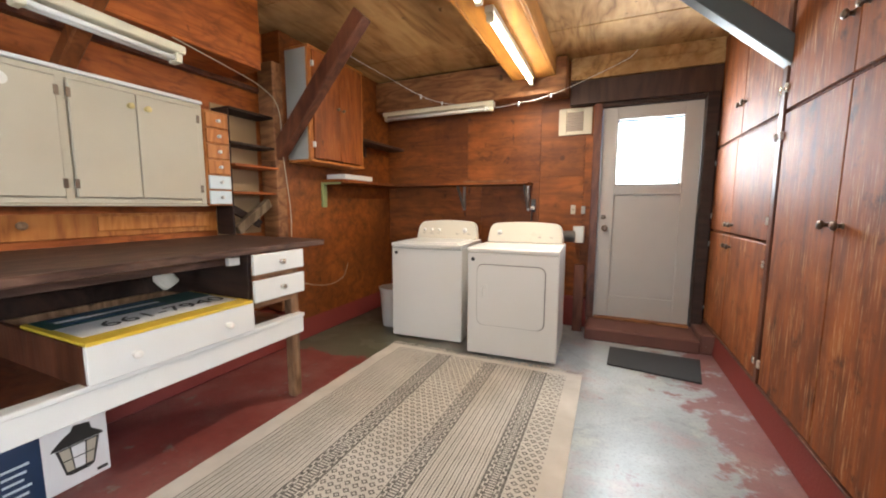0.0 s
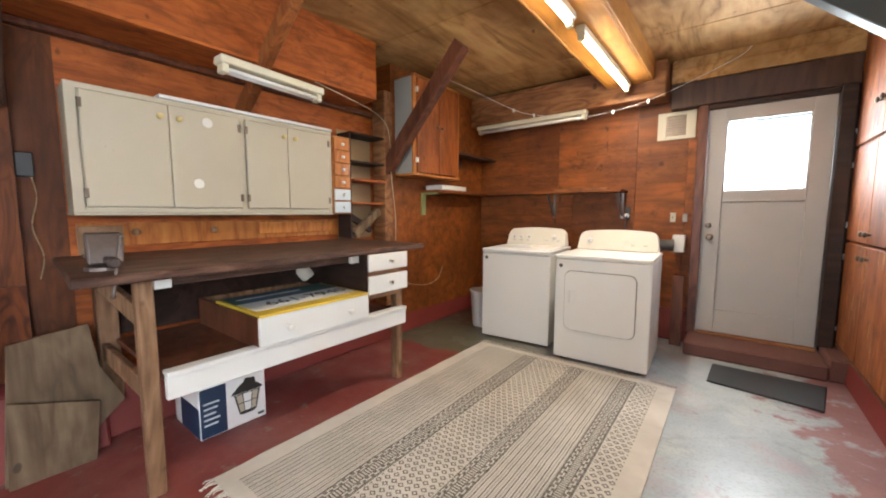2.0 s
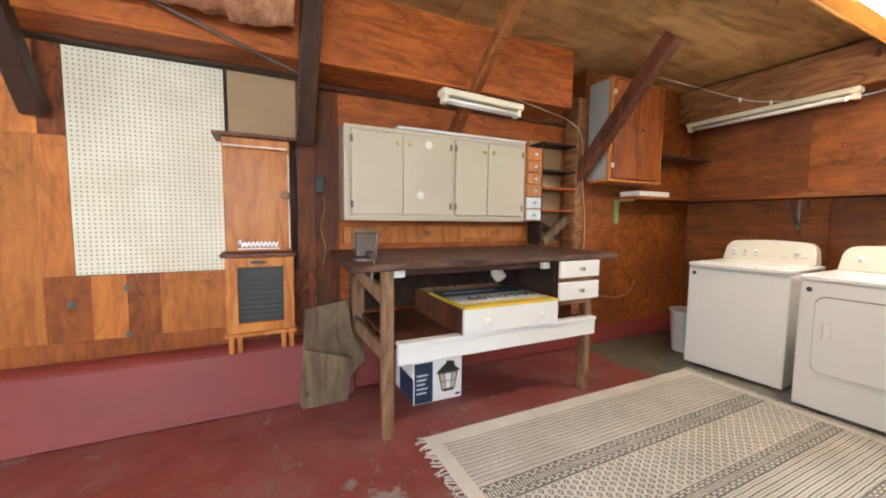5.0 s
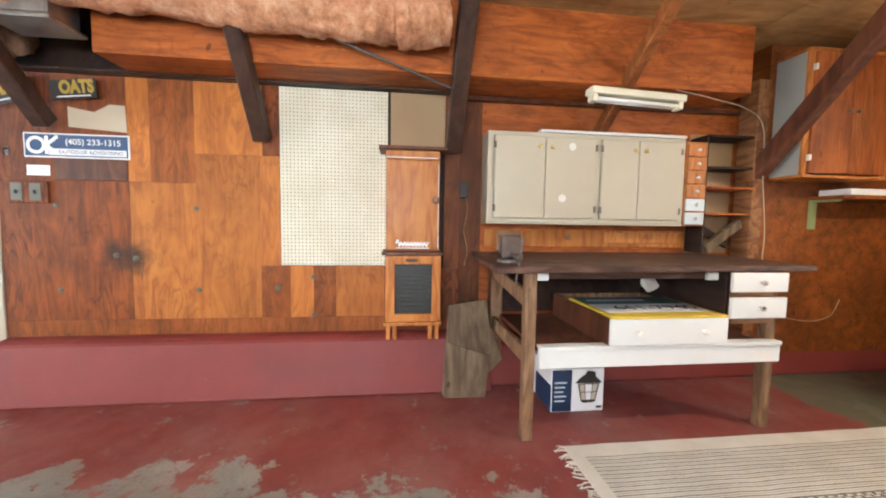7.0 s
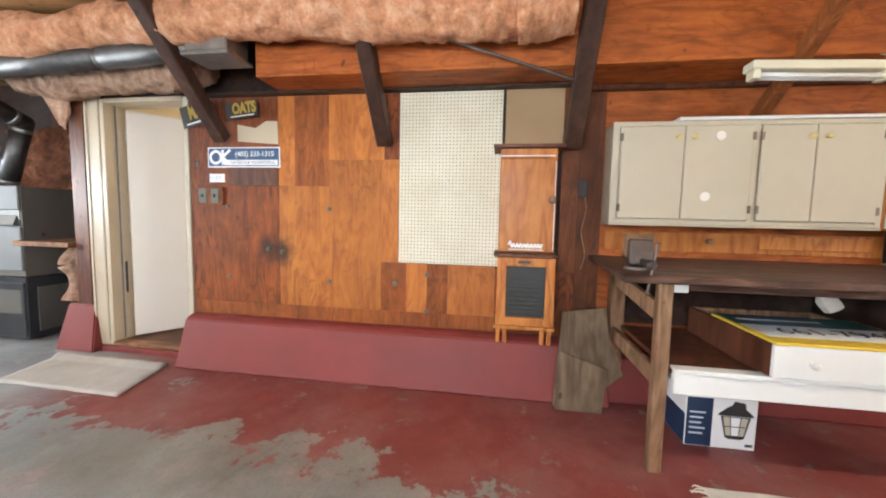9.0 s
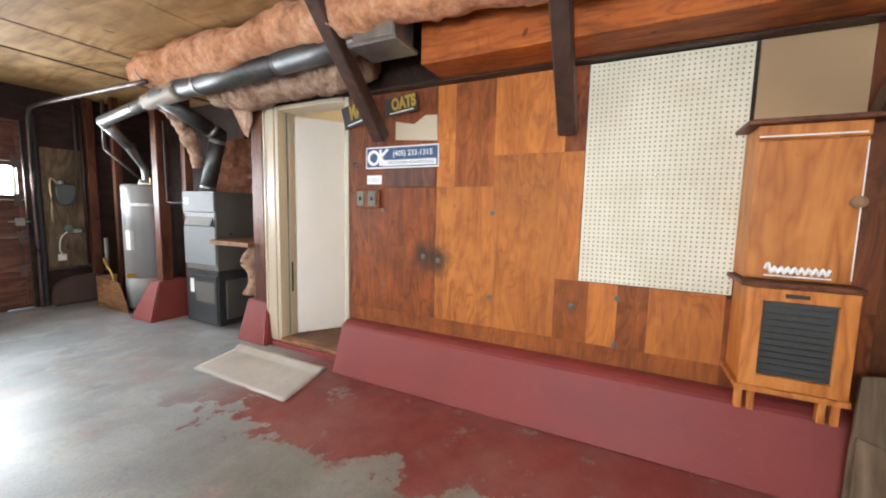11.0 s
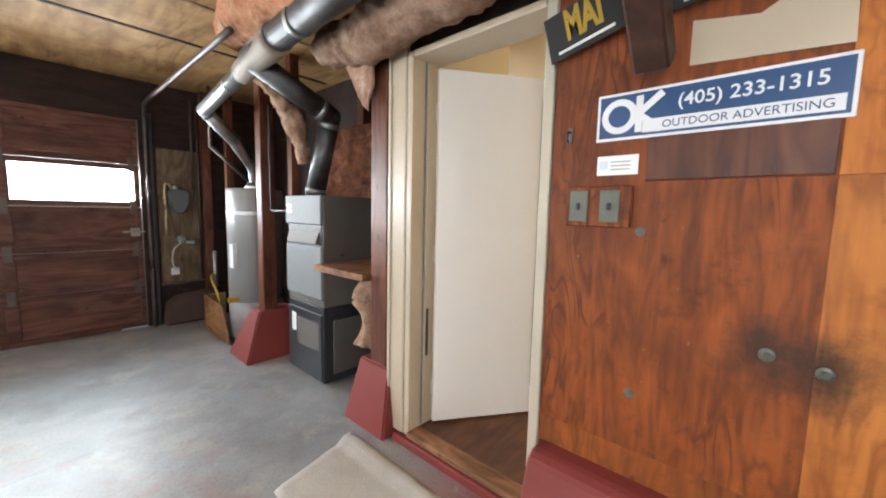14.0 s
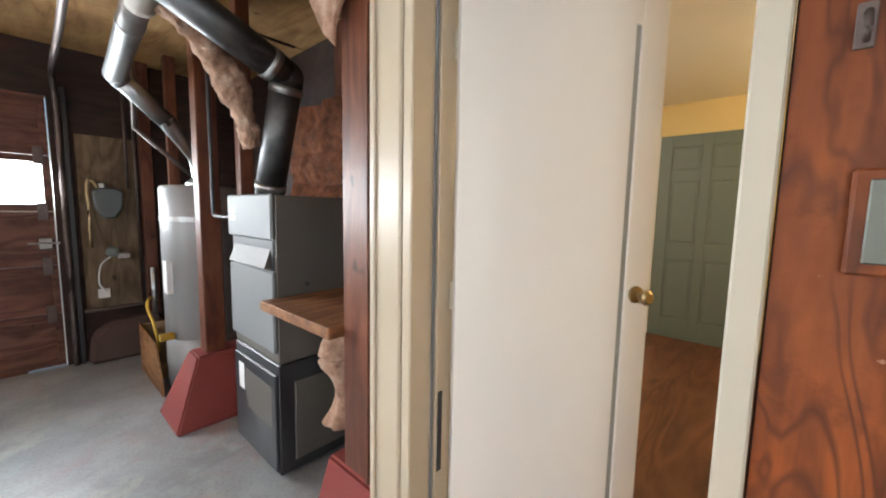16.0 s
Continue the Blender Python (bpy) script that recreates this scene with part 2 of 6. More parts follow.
    g.put(b.inputs["Normal"], g.bump(g.math('ADD', fine, g.math('MULTIPLY', mid, 2.0)), 0.10, 0.004))
    g.put(b.inputs["Coat Weight"], g.math('MULTIPLY', g.ramp(big, [(0.35, 0.08), (0.6, 0.24)]), g.math('SUBTRACT', 1.0, g.math('MULTIPLY', red, 0.5))))
    g.put(b.inputs["Coat Roughness"], g.ramp(soft, [(0.3, 0.16), (0.7, 0.34)]))
    return m


def rug_material():
    """Woven rug: cream ground, striped fields, key bands and rows of diamonds; u runs across, w along."""
    m, nt, b = nodes_of("woven_rug")
    g = N(nt)
    v = g.coords(False)
    x, y, z = g.split(v)
    u = g.math('DIVIDE', x, 1.575)
    nz = g.noise(v, 90.0, 3.0, 0.7)
    wav = g.math('MULTIPLY', g.math('SUBTRACT', g.noise(g.scale(v, (2, 5, 1)), 2.0), 0.5), 0.010)
    xw = g.math('ADD', x, wav)
    thread = g.math('PINGPONG', g.math('MULTIPLY', y, 160.0), 0.5)
    # thin dark lines in uneven groups
    fine = g.math('FRACT', g.math('MULTIPLY', xw, 72.0))
    group = g.math('FRACT', g.math('MULTIPLY', xw, 18.0))
    stripes = g.math('MULTIPLY', g.math('GREATER_THAN', fine, 0.52), g.ramp(group, [(0.0, 0.35), (0.25, 1.0), (0.5, 0.55), (0.75, 0.95)], 'CONSTANT'))
    # offset rows of hollow diamonds
    row = g.math('FLOOR', g.math('MULTIPLY', y, 27.0))
    fx = g.math('ABSOLUTE', g.math('SUBTRACT', g.math('FRACT', g.math('ADD', g.math('MULTIPLY', x, 24.0), g.math('MULTIPLY', row, 0.5))), 0.5))
    fy = g.math('ABSOLUTE', g.math('SUBTRACT', g.math('FRACT', g.math('MULTIPLY', y, 27.0)), 0.5))
    dsum = g.math('ADD', fx, fy)
    diam = g.math('MULTIPLY', g.math('GREATER_THAN', dsum, 0.20), g.math('LESS_THAN', dsum, 0.44))
    # key bands: dark with a pale square meander along each edge
    sel_s = g.ramp(u, [(0.0, 0), (0.065, 1), (0.295, 0), (0.617, 1), (0.785, 0)], 'CONSTANT')
    sel_k = g.ramp(u, [(0.0, 0), (0.295, 1), (0.37, 0), (0.548, 1), (0.617, 0), (0.785, 1), (0.85, 0)], 'CONSTANT')
    sel_d = g.ramp(u, [(0.0, 0), (0.375, 1), (0.545, 0), (0.855, 1), (0.93, 0)], 'CONSTANT')
    pos = g.ramp(u, [(0.295, 0.0), (0.37, 1.0), (0.548, 0.0), (0.617, 1.0), (0.785, 0.0), (0.85, 1.0)])
    side = g.math('ABSOLUTE', g.math('SUBTRACT', pos, 0.5))
    alt = g.math('GREATER_THAN', g.math('FRACT', g.math('MULTIPLY', y, 20.0)), 0.5)
    mid = g.math('MULTIPLY_ADD', alt, 0.13, 0.24)
    run = g.math('LESS_THAN', g.math('ABSOLUTE', g.math('SUBTRACT', side, mid)), 0.035)
    step = g.math('MULTIPLY', g.math('LESS_THAN', g.math('PINGPONG', g.math('MULTIPLY', y, 40.0), 0.5), 0.10), g.math('LESS_THAN', g.math('ABSOLUTE', g.math('SUBTRACT', side, 0.305)), 0.10))
    bars = g.math('MULTIPLY', g.math('LESS_THAN', side, 0.15), g.math('GREATER_THAN', g.math('FRACT', g.math('MULTIPLY', y, 62.0)), 0.55))
    key = g.math('SUBTRACT', 1.0, g.math('MAXIMUM', g.math('MAXIMUM', run, step), bars))
    ink = g.math('MAXIMUM', g.math('MAXIMUM', g.math('MULTIPLY', sel_s, g.math('MULTIPLY', stripes, 0.95)), g.math('MULTIPLY', sel_k, g.math('MULTIPLY', key, 0.95))), g.math('MULTIPLY', sel_d, g.math('MULTIPLY', diam, 0.95)))
    ends = g.math('MULTIPLY', g.math('GREATER_THAN', y, 0.07), g.math('LESS_THAN', y, 2.28))
    ink = g.math('MULTIPLY', ink, ends)
    ink = g.math('MULTIPLY', ink, g.ramp(nz, [(0.3, 0.55), (0.6, 1.0)]))
    ground = g.ramp(g.noise(v, 3.0, 5.0, 0.6), [(0.3, (0.50, 0.47, 0.42)), (0.7, (0.67, 0.64, 0.585))])
    col = g.mix(g.math('MULTIPLY', ink, 0.97), ground, (0.045, 0.041, 0.040))
    g.put(b.inputs["Base Color"], col)
    b.inputs["Roughness"].default_value = 0.95
    g.put(b.inputs["Normal"], g.bump(g.math('ADD', thread, nz), 0.5, 0.004))
    return m


def pegboard_material():
    m, nt, b = nodes_of("pegboard_cream")
    g = N(nt)
    v = g.coords(False)
    x, y, z = g.split(v)
    fy = g.math('SUBTRACT', g.math('FRACT', g.math('MULTIPLY', y, 39.37)), 0.5)
    fz = g.math('SUBTRACT', g.math('FRACT', g.math('MULTIPLY', z, 39.37)), 0.5)
    d = g.math('SQRT', g.math('ADD', g.math('MULTIPLY', fy, fy), g.math('MULTIPLY', fz, fz)))
    hole = g.ramp(d, [(0.17, 1.0), (0.23, 0.0)])
    base = g.ramp(g.noise(v, 2.5, 4.0, 0.6), [(0.3, (0.60, 0.56, 0.42)), (0.7, (0.74, 0.71, 0.58))])
    g.put(b.inputs["Base Color"], g.mix(hole, base, (0.29, 0.25, 0.17)))
    g.put(b.inputs["Normal"], g.bump(g.math('MULTIPLY', hole, -1.0), 0.6, 0.004))
    b.inputs["Roughness"].default_value = 0.5
    return m


def glow(name, color, strength):
    m, nt, b = nodes_of(name)
    b.inputs["Base Color"].default_value = (0.9, 0.9, 0.9, 1)
    b.inputs["Emission Color"].default_value = (*color, 1)
    b.inputs["Emission Strength"].default_value = strength
    return m


def glass(name):
    m, nt, b = nodes_of(name)
    g = N(nt)
    b.inputs["Base Color"].default_value = (0.95, 0.97, 0.97, 1)
    b.inputs["Transmission Weight"].default_value = 1.0
    b.inputs["IOR"].default_value = 1.1
    g.put(b.inputs["Roughness"], g.math('MULTIPLY_ADD', g.noise(g.coords(), 6.0), 0.1, 0.2))
    return m


def fluff(name, a, c):
    m, nt, b = nodes_of(name)
    g = N(nt)
    v = g.coords()
    n1, n2 = g.noise(v, 10.0, 7.0, 0.72), g.noise(v, 55.0, 5.0, 0.75)
    col = g.ramp(n1, [(0.32, [q * 0.5 for q in a]), (0.48, a), (0.66, c)])
    col = g.mix(g.ramp(n2, [(0.3, 0.45), (0.52, 0.0)]), col, [q * 0.45 for q in a])
    g.put(b.inputs["Base Color"], col)
    b.inputs["Roughness"].default_value = 0.95
    g.put(b.inputs["Normal"], g.bump(g.math('ADD', n1, n2), 0.8, 0.02))
    return m


PLY = ((0.085, 0.0195, 0.004), (0.225, 0.0521, 0.008), (0.33, 0.0874, 0.015))
M_PLY = wood("plywood_stained", *PLY, 2, 0.58, 5.0, 1.9, 0.45, 0.0, 0.36, flame=0.85, smudge=0.5)
M_PLY_S = wood("plywood_oil_marked", *PLY, 2, 0.58, 5.0, 1.9, 0.55, 0.0, 0.36, ((-2.27, 0.95, 0.14), (-2.14, 0.93, 0.13)), flame=0.85, smudge=0.5)
M_PLY_N = wood("plywood_north", (0.10, 0.026, 0.005), (0.27, 0.076, 0.012), (0.39, 0.125, 0.024), 0, 0.55, 4.0, 1.2, 0.6, 0.0, 0.3, flame=0.35, smudge=0.6)
M_PLY_Y = wood("plywood_lengthwise", (0.16, 0.0353, 0.007), (0.43, 0.1097, 0.019), (0.58, 0.1767, 0.036), 1, 0.58, 6.0, 1.4, 0.4, 0.0, 0.42, flame=0.4, smudge=0.5)
M_PLY_D = wood("plywood_dark_stained", (0.055, 0.015, 0.004), (0.145, 0.038, 0.008), (0.22, 0.064, 0.014), 2, 0.58, 5.0, 1.6, 0.5, 0.0, 0.34, flame=0.5)
M_PLY_M = wood("plywood_half_faded", (0.14, 0.0335, 0.006), (0.31, 0.0837, 0.013), (0.41, 0.1256, 0.022), 2, 0.58, 6.0, 1.6, 0.5, 0.0, 0.36, flame=0.55, smudge=0.5)
M_PLY_L = wood("plywood_light", (0.28, 0.078, 0.014), (0.49, 0.164, 0.030), (0.58, 0.222, 0.046), 2, 0.58, 6.0, 1.4, 0.35, 0.0, 0.34, flame=0.45, smudge=0.3)
M_PLY_LS = wood("plywood_light_marked", (0.28, 0.078, 0.014), (0.49, 0.164, 0.030), (0.58, 0.222, 0.046), 2, 0.58, 6.0, 1.4, 0.35, 0.0, 0.34, ((-2.27, 0.95, 0.14), (-2.14, 0.93, 0.13)), flame=0.55, smudge=0.3)
M_CEIL = wood("ceiling_plywood", (0.20, 0.098, 0.032), (0.43, 0.245, 0.092), (0.55, 0.35, 0.155), 1, 0.65, 5.0, 0.8, 0.6)
M_CUP = wood("cupboard_wood", (0.085, 0.0195, 0.005), (0.27, 0.0725, 0.014), (0.42, 0.1348, 0.032), 2, 0.62, 4.0, 1.3, 0.4, 0.0, 0.3, scratch=1.0, smudge=0.9)
M_CABD = wood("cabinet_door_wood", (0.13, 0.0307, 0.006), (0.30, 0.0791, 0.014), (0.42, 0.1302, 0.025), 2, 0.45, 5.0, 1.4, 0.45, 0.05, 0.4, scratch=0.3)
M_BENCH = wood("bench_top_wood", (0.024, 0.011, 0.008), (0.072, 0.034, 0.024), (0.15, 0.082, 0.058), 1, 0.5, 6.0, 1.5, 0.5)
M_LEG = wood("aged_lumber", (0.09, 0.045, 0.022), (0.21, 0.115, 0.06), (0.32, 0.19, 0.11), 2, 0.6, 6.0, 1.5, 0.4)
M_LUM_Y = wood("aged_lumber_long", (0.09, 0.040, 0.018), (0.22, 0.105, 0.05), (0.33, 0.17, 0.085), 1, 0.6, 6.0, 1.5, 0.4)
M_LUM_X = wood("aged_lumber_cross", (0.10, 0.040, 0.016), (0.24, 0.10, 0.04), (0.36, 0.17, 0.07), 0, 0.55, 6.0, 1.5, 0.4)
M_BROWN = wood("brown_painted_wood", (0.028, 0.012, 0.008), (0.052, 0.024, 0.016), (0.075, 0.036, 0.024), 2, 0.4, 5.0, 1.0, 0.3)
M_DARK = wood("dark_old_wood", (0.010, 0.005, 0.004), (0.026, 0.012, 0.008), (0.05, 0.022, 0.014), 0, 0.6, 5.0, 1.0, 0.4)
M_POST = wood("red_brown_post", (0.045, 0.014, 0.008), (0.11, 0.035, 0.018), (0.17, 0.06, 0.03), 2, 0.4, 5.0, 1.2, 0.4)
M_POSTL = wood("reddish_rough_lumber", (0.12, 0.032, 0.008), (0.30, 0.088, 0.020), (0.42, 0.15, 0.040), 2, 0.55, 6.0, 1.4, 0.5)
M_ORANGE = wood("varnished_pine", (0.24, 0.070, 0.013), (0.43, 0.145, 0.028), (0.54, 0.21, 0.05), 2, 0.45, 7.0, 1.2, 0.25, 0.05)
M_GDOOR = wood("garage_door_wood", (0.05, 0.017, 0.011), (0.12, 0.045, 0.03), (0.19, 0.085, 0.055), 0, 0.45, 6.0, 1.0, 0.6)
M_HALL = wood("hall_floor_wood", (0.045, 0.017, 0.009), (0.09, 0.036, 0.019), (0.14, 0.06, 0.03), 0, 0.4, 6.0, 1.0, 0.3)
M_LBOARD = wood("golden_varnished_board", (0.36, 0.15, 0.030), (0.55, 0.26, 0.060), (0.64, 0.34, 0.09), 1, 0.5, 5.0, 1.2, 0.3, 0.0, 0.4)
M_STEP = paint("worn_step_concrete", (0.15, 0.062, 0.050), (0.40, 0.36, 0.30), 0.25, 0.8, 0.9, bump=0.5)
M_FOOT = paint("rough_stained_footing", (0.085, 0.050, 0.042), (0.20, 0.17, 0.15), 0.25, 0.85, 0.8, bump=0.6)
M_FLOOR = floor_material()
M_RED = paint("red_masonry_paint", (0.225, 0.034, 0.028), (0.30, 0.17, 0.15), 0.22, 0.6, 0.7, bump=0.45)
M_RUG = rug_material()
M_PEG = pegboard_material()
M_WHITE = paint("white_enamel", (0.80, 0.80, 0.78), (0.5, 0.4, 0.3), 0.0, 0.22, 0.06, bump=0.0)
M_CONSOLE = paint("console_offwhite", (0.68, 0.65, 0.57), (0.5, 0.4, 0.3), 0.0, 0.3, 0.08, bump=0.0)
M_WPAINT = paint("white_paint", (0.72, 0.73, 0.72), (0.35, 0.28, 0.2), 0.14, 0.4, 0.2)
M_LBLUE = paint("pale_blue_paint", (0.60, 0.68, 0.72), (0.35, 0.28, 0.2), 0.14, 0.4, 0.2)
M_CREAM = paint("cream_paint", (0.54, 0.46, 0.34), (0.4, 0.32, 0.22), 0.10, 0.35, 0.2)
M_IVORY = paint("ivory_door_paint", (0.86, 0.84, 0.79), (0.5, 0.42, 0.3), 0.02, 0.35, 0.1)
M_GREIGE = paint("greige_cabinet_paint", (0.50, 0.455, 0.355), (0.2, 0.15, 0.1), 0.14, 0.5, 0.3)
M_CABSIDE = paint("grey_cabinet_side", (0.36, 0.37, 0.35), (0.2, 0.15, 0.1), 0.10, 0.5, 0.3)
M_GDR = paint("grey_door_paint", (0.40, 0.385, 0.37), (0.22, 0.14, 0.09), 0.16, 0.45, 0.3)
M_YELLOW_WALL = paint("yellow_wall_paint", (0.72, 0.56, 0.26), (0.6, 0.5, 0.3), 0.0, 0.6, 0.1)
M_GREEN = paint("sage_green_paint", (0.135, 0.172, 0.160), (0.2, 0.2, 0.15), 0.03, 0.4, 0.2)
M_GALV = metal("galvanised_steel", (0.46, 0.475, 0.48), 0.32, 0.45)
M_DUCT = metal("dull_duct_steel", (0.15, 0.152, 0.155), 0.46, 0.6)
M_STEEL = metal("dark_cast_iron", (0.16, 0.13, 0.12), 0.5, 0.5)
M_BRASS = metal("worn_brass", (0.46, 0.36, 0.20), 0.3, 0.4)
M_CHROME = metal("brushed_nickel", (0.70, 0.69, 0.66), 0.25, 0.2)
M_BRONZE = metal("dark_bronze", (0.20, 0.16, 0.13), 0.35, 0.4)
M_KNOB = paint("white_ceramic", (0.78, 0.77, 0.73), (0.5, 0.4, 0.3), 0.02, 0.2, 0.1)
M_YKNOB = paint("aged_brass_knob", (0.62, 0.50, 0.22), (0.3, 0.25, 0.1), 0.05, 0.35, 0.2)
M_FURN = paint("furnace_grey_enamel", (0.19, 0.20, 0.21), (0.2, 0.14, 0.1), 0.05, 0.62, 0.3, 0.0)
M_FURN_S = paint("furnace_taupe_enamel", (0.115, 0.105, 0.092), (0.1, 0.06, 0.04), 0.08, 0.6, 0.4)
M_BLACK = paint("black_steel", (0.028, 0.030, 0.034), (0.14, 0.07, 0.04), 0.18, 0.4, 0.4)
M_TANK = paint("tank_grey_enamel", (0.27, 0.275, 0.28), (0.3, 0.2, 0.15), 0.0, 0.35, 0.2, 0.1)
M_SLATE = paint("slate_grey_paint", (0.085, 0.10, 0.105), (0.2, 0.2, 0.2), 0.1, 0.4, 0.3)
M_CONC = paint("bare_concrete", (0.30, 0.28, 0.25), (0.15, 0.12, 0.1), 0.2, 0.8, 0.5, bump=0.5)
M_RUBBER = paint("black_rubber", (0.022, 0.023, 0.025), (0.06, 0.06, 0.06), 0.1, 0.75, 0.3, bump=0.6)
M_MESHC = paint("grille_cloth", (0.035, 0.038, 0.035), (0.06, 0.06, 0.05), 0.05, 0.6, 0.3, bump=0.6)
M_CARD = paint("plain_board", (0.36, 0.24, 0.13), (0.2, 0.12, 0.06), 0.1, 0.75, 0.4)
M_TRAY = wood("scrap_plywood", (0.11, 0.045, 0.018), (0.28, 0.13, 0.05), (0.40, 0.21, 0.09), 1, 0.65, 6.0, 1.4, 0.5)
M_OLDPLY = wood("weathered_plywood", (0.06, 0.038, 0.022), (0.14, 0.094, 0.055), (0.22, 0.155, 0.095), 2, 0.7, 6.0, 1.2, 0.5)
M_CLOTH = paint("stained_canvas", (0.58, 0.56, 0.52), (0.13, 0.11, 0.09), 0.25, 0.9, 1.0, bump=0.9)
M_SHEET = paint("dusty_canvas", (0.56, 0.52, 0.46), (0.16, 0.13, 0.10), 0.25, 0.9, 0.4, bump=0.7)
M_INS = fluff("pink_insulation", (0.62, 0.28, 0.14), (0.78, 0.48, 0.31))
M_INS2 = fluff("dusty_insulation", (0.34, 0.20, 0.13), (0.46, 0.33, 0.24))
M_INS3 = fluff("pale_torn_insulation", (0.46, 0.27, 0.18), (0.62, 0.46, 0.35))
M_TAPE = paint("dull_grey_tape", (0.30, 0.25, 0.20), (0.12, 0.08, 0.05), 0.2, 0.6, 0.5, bump=0.5)
M_BATT = fluff("brown_batt", (0.17, 0.055, 0.022), (0.28, 0.10, 0.04))
M_NAVY = paint("navy_print", (0.018, 0.065, 0.17), (0.3, 0.3, 0.3), 0.0, 0.35, 0.1)
M_INDIGO = paint("dark_blue_print", (0.012, 0.034, 0.085), (0.2, 0.2, 0.2), 0.0, 0.4, 0.1)
M_SIGNW = paint("sign_white", (0.78, 0.79, 0.80), (0.5, 0.5, 0.5), 0.0, 0.35, 0.1)
M_YEL = paint("yellow_print", (0.68, 0.47, 0.05), (0.5, 0.4, 0.2), 0.02, 0.4, 0.15)
M_OCHRE = paint("ochre_print", (0.40, 0.26, 0.03), (0.2, 0.15, 0.05), 0.08, 0.5, 0.4)
M_GRN = paint("dark_green_print", (0.02, 0.085, 0.075), (0.1, 0.2, 0.2), 0.02, 0.4, 0.15)
M_INK = paint("black_print", (0.018, 0.018, 0.018), (0.1, 0.1, 0.1), 0.0, 0.5, 0.1)
M_PLASTIC = paint("white_plastic", (0.72, 0.73, 0.74), (0.5, 0.5, 0.5), 0.0, 0.4, 0.1)
M_YHOSE = paint("yellow_hose", (0.62, 0.40, 0.06), (0.3, 0.2, 0.1), 0.05, 0.4, 0.2)
M_TUBE_ON = glow("lit_tube", (1.0, 0.84, 0.58), 42.0)
M_TUBE_OFF = paint("unlit_tube", (0.80, 0.80, 0.78), (0.6, 0.6, 0.6), 0.0, 0.2, 0.05, bump=0.0)
M_FIX = paint("fixture_cream_enamel", (0.70, 0.66, 0.52), (0.4, 0.3, 0.2), 0.05, 0.35, 0.2)
M_GLASS = glass("frosted_glass")
M_BRKT = paint("pale_green_paint", (0.28, 0.33, 0.14), (0.2, 0.2, 0.1), 0.1, 0.5, 0.3)
M_DISC = paint("dull_zinc", (0.12, 0.125, 0.105), (0.1, 0.1, 0.1), 0.1, 0.45, 0.3, 0.4)


# ---- building helpers ----
FRAMES = {}


def thing(name, base, label, category, rz=0.0, group="", kind=""):
    """An Empty at the base of a thing; its parts are given in the world's metres."""
    o = new(name)
    o.empty_display_size = 0.1
    o.matrix_basis = pose(*base, 0, 0, rz)
    FRAMES[o] = pose(*base, 0, 0, rz)
    return tagged(o, label, category, group, kind)


def finish(name, bm, mat, smooth=False):
    me = bpy.data.meshes.new(name)
    bmesh.ops.recalc_face_normals(bm, faces=bm.faces)
    bm.to_mesh(me)
    bm.free()
    for m in (mat if isinstance(mat, (list, tuple)) else (mat,)):
        me.materials.append(m)
    if smooth:
        for p in me.polygons:
            p.use_smooth = True
    return me


def part(name, bm, mat, parent, label="", smooth=False):
    """One mesh object under a thing or under a part."""
    bm.transform(FRAMES[parent].inverted())
    o = new(name, finish(name, bm, mat, smooth))
    o.parent = parent
    FRAMES[o] = FRAMES[parent]
    return tagged(o, label) if label else o


def solo(name, bm, mat, base, label, category, smooth=False, group="", kind=""):
    """A thing that is a single mesh."""
    bm.transform(Matrix.Translation(base).inverted())
    o = new(name, finish(name, bm, mat, smooth))
    o.location = base
    FRAMES[o] = Matrix.Translation(base)
    return tagged(o, label, category, group, kind)


def box(x0, x1, y0, y1, z0, z1, bevel=0.004, m=None, bm=None, seg=1):
    b = bmesh.new()
    bmesh.ops.create_cube(b, size=1.0)
    b.transform(Matrix.Translation(((x0 + x1) / 2, (y0 + y1) / 2, (z0 + z1) / 2)) @ Matrix.Diagonal((abs(x1 - x0), abs(y1 - y0), abs(z1 - z0), 1)))
    if bevel > 0:
        bmesh.ops.bevel(b, geom=b.edges[:], offset=min(bevel, 0.45 * min(abs(x1 - x0), abs(y1 - y0), abs(z1 - z0))), segments=seg, affect='EDGES', profile=0.6)
    if m is not None:
        b.transform(m)
    return join(bm, b)


def join(bm, other):
    if bm is None:
        return other
    me = bpy.data.meshes.new("tmp")
    other.to_mesh(me)
    other.free()
    bm.from_mesh(me)
    bpy.data.meshes.remove(me)
    return bm


def prism(pts, axis, a, c, bevel=0.0, bm=None):
    """A polygon given in the two other axes (in order x, y, z), drawn out along an axis from a to c."""
    b = bmesh.new()

    def at(p, w):
        q = list(p)
        q.insert(axis, w)
        return b.verts.new(q)
    lo, hi = [at(p, a) for p in pts], [at(p, c) for p in pts]
    b.faces.new(lo), b.faces.new(hi[::-1])
    for i in range(len(pts)):
        j = (i + 1) % len(pts)
        b.faces.new((lo[j], lo[i], hi[i], hi[j]))
    if bevel:
        bmesh.ops.bevel(b, geom=b.edges[:], offset=bevel, segments=1, affect='EDGES')
    return join(bm, b)


def rod(p, q, r, r2=None, seg=16, bm=None):
    """A round bar between two points."""
    p, q = Vector(p), Vector(q)
    b = bmesh.new()
    bmesh.ops.create_cone(b, cap_ends=True, segments=seg, radius1=r, radius2=r if r2 is None else r2, depth=(q - p).length)
    b.transform(Matrix.Translation((p + q) / 2) @ (q - p).to_track_quat('Z', 'Y').to_matrix().to_4x4())
    return join(bm, b)


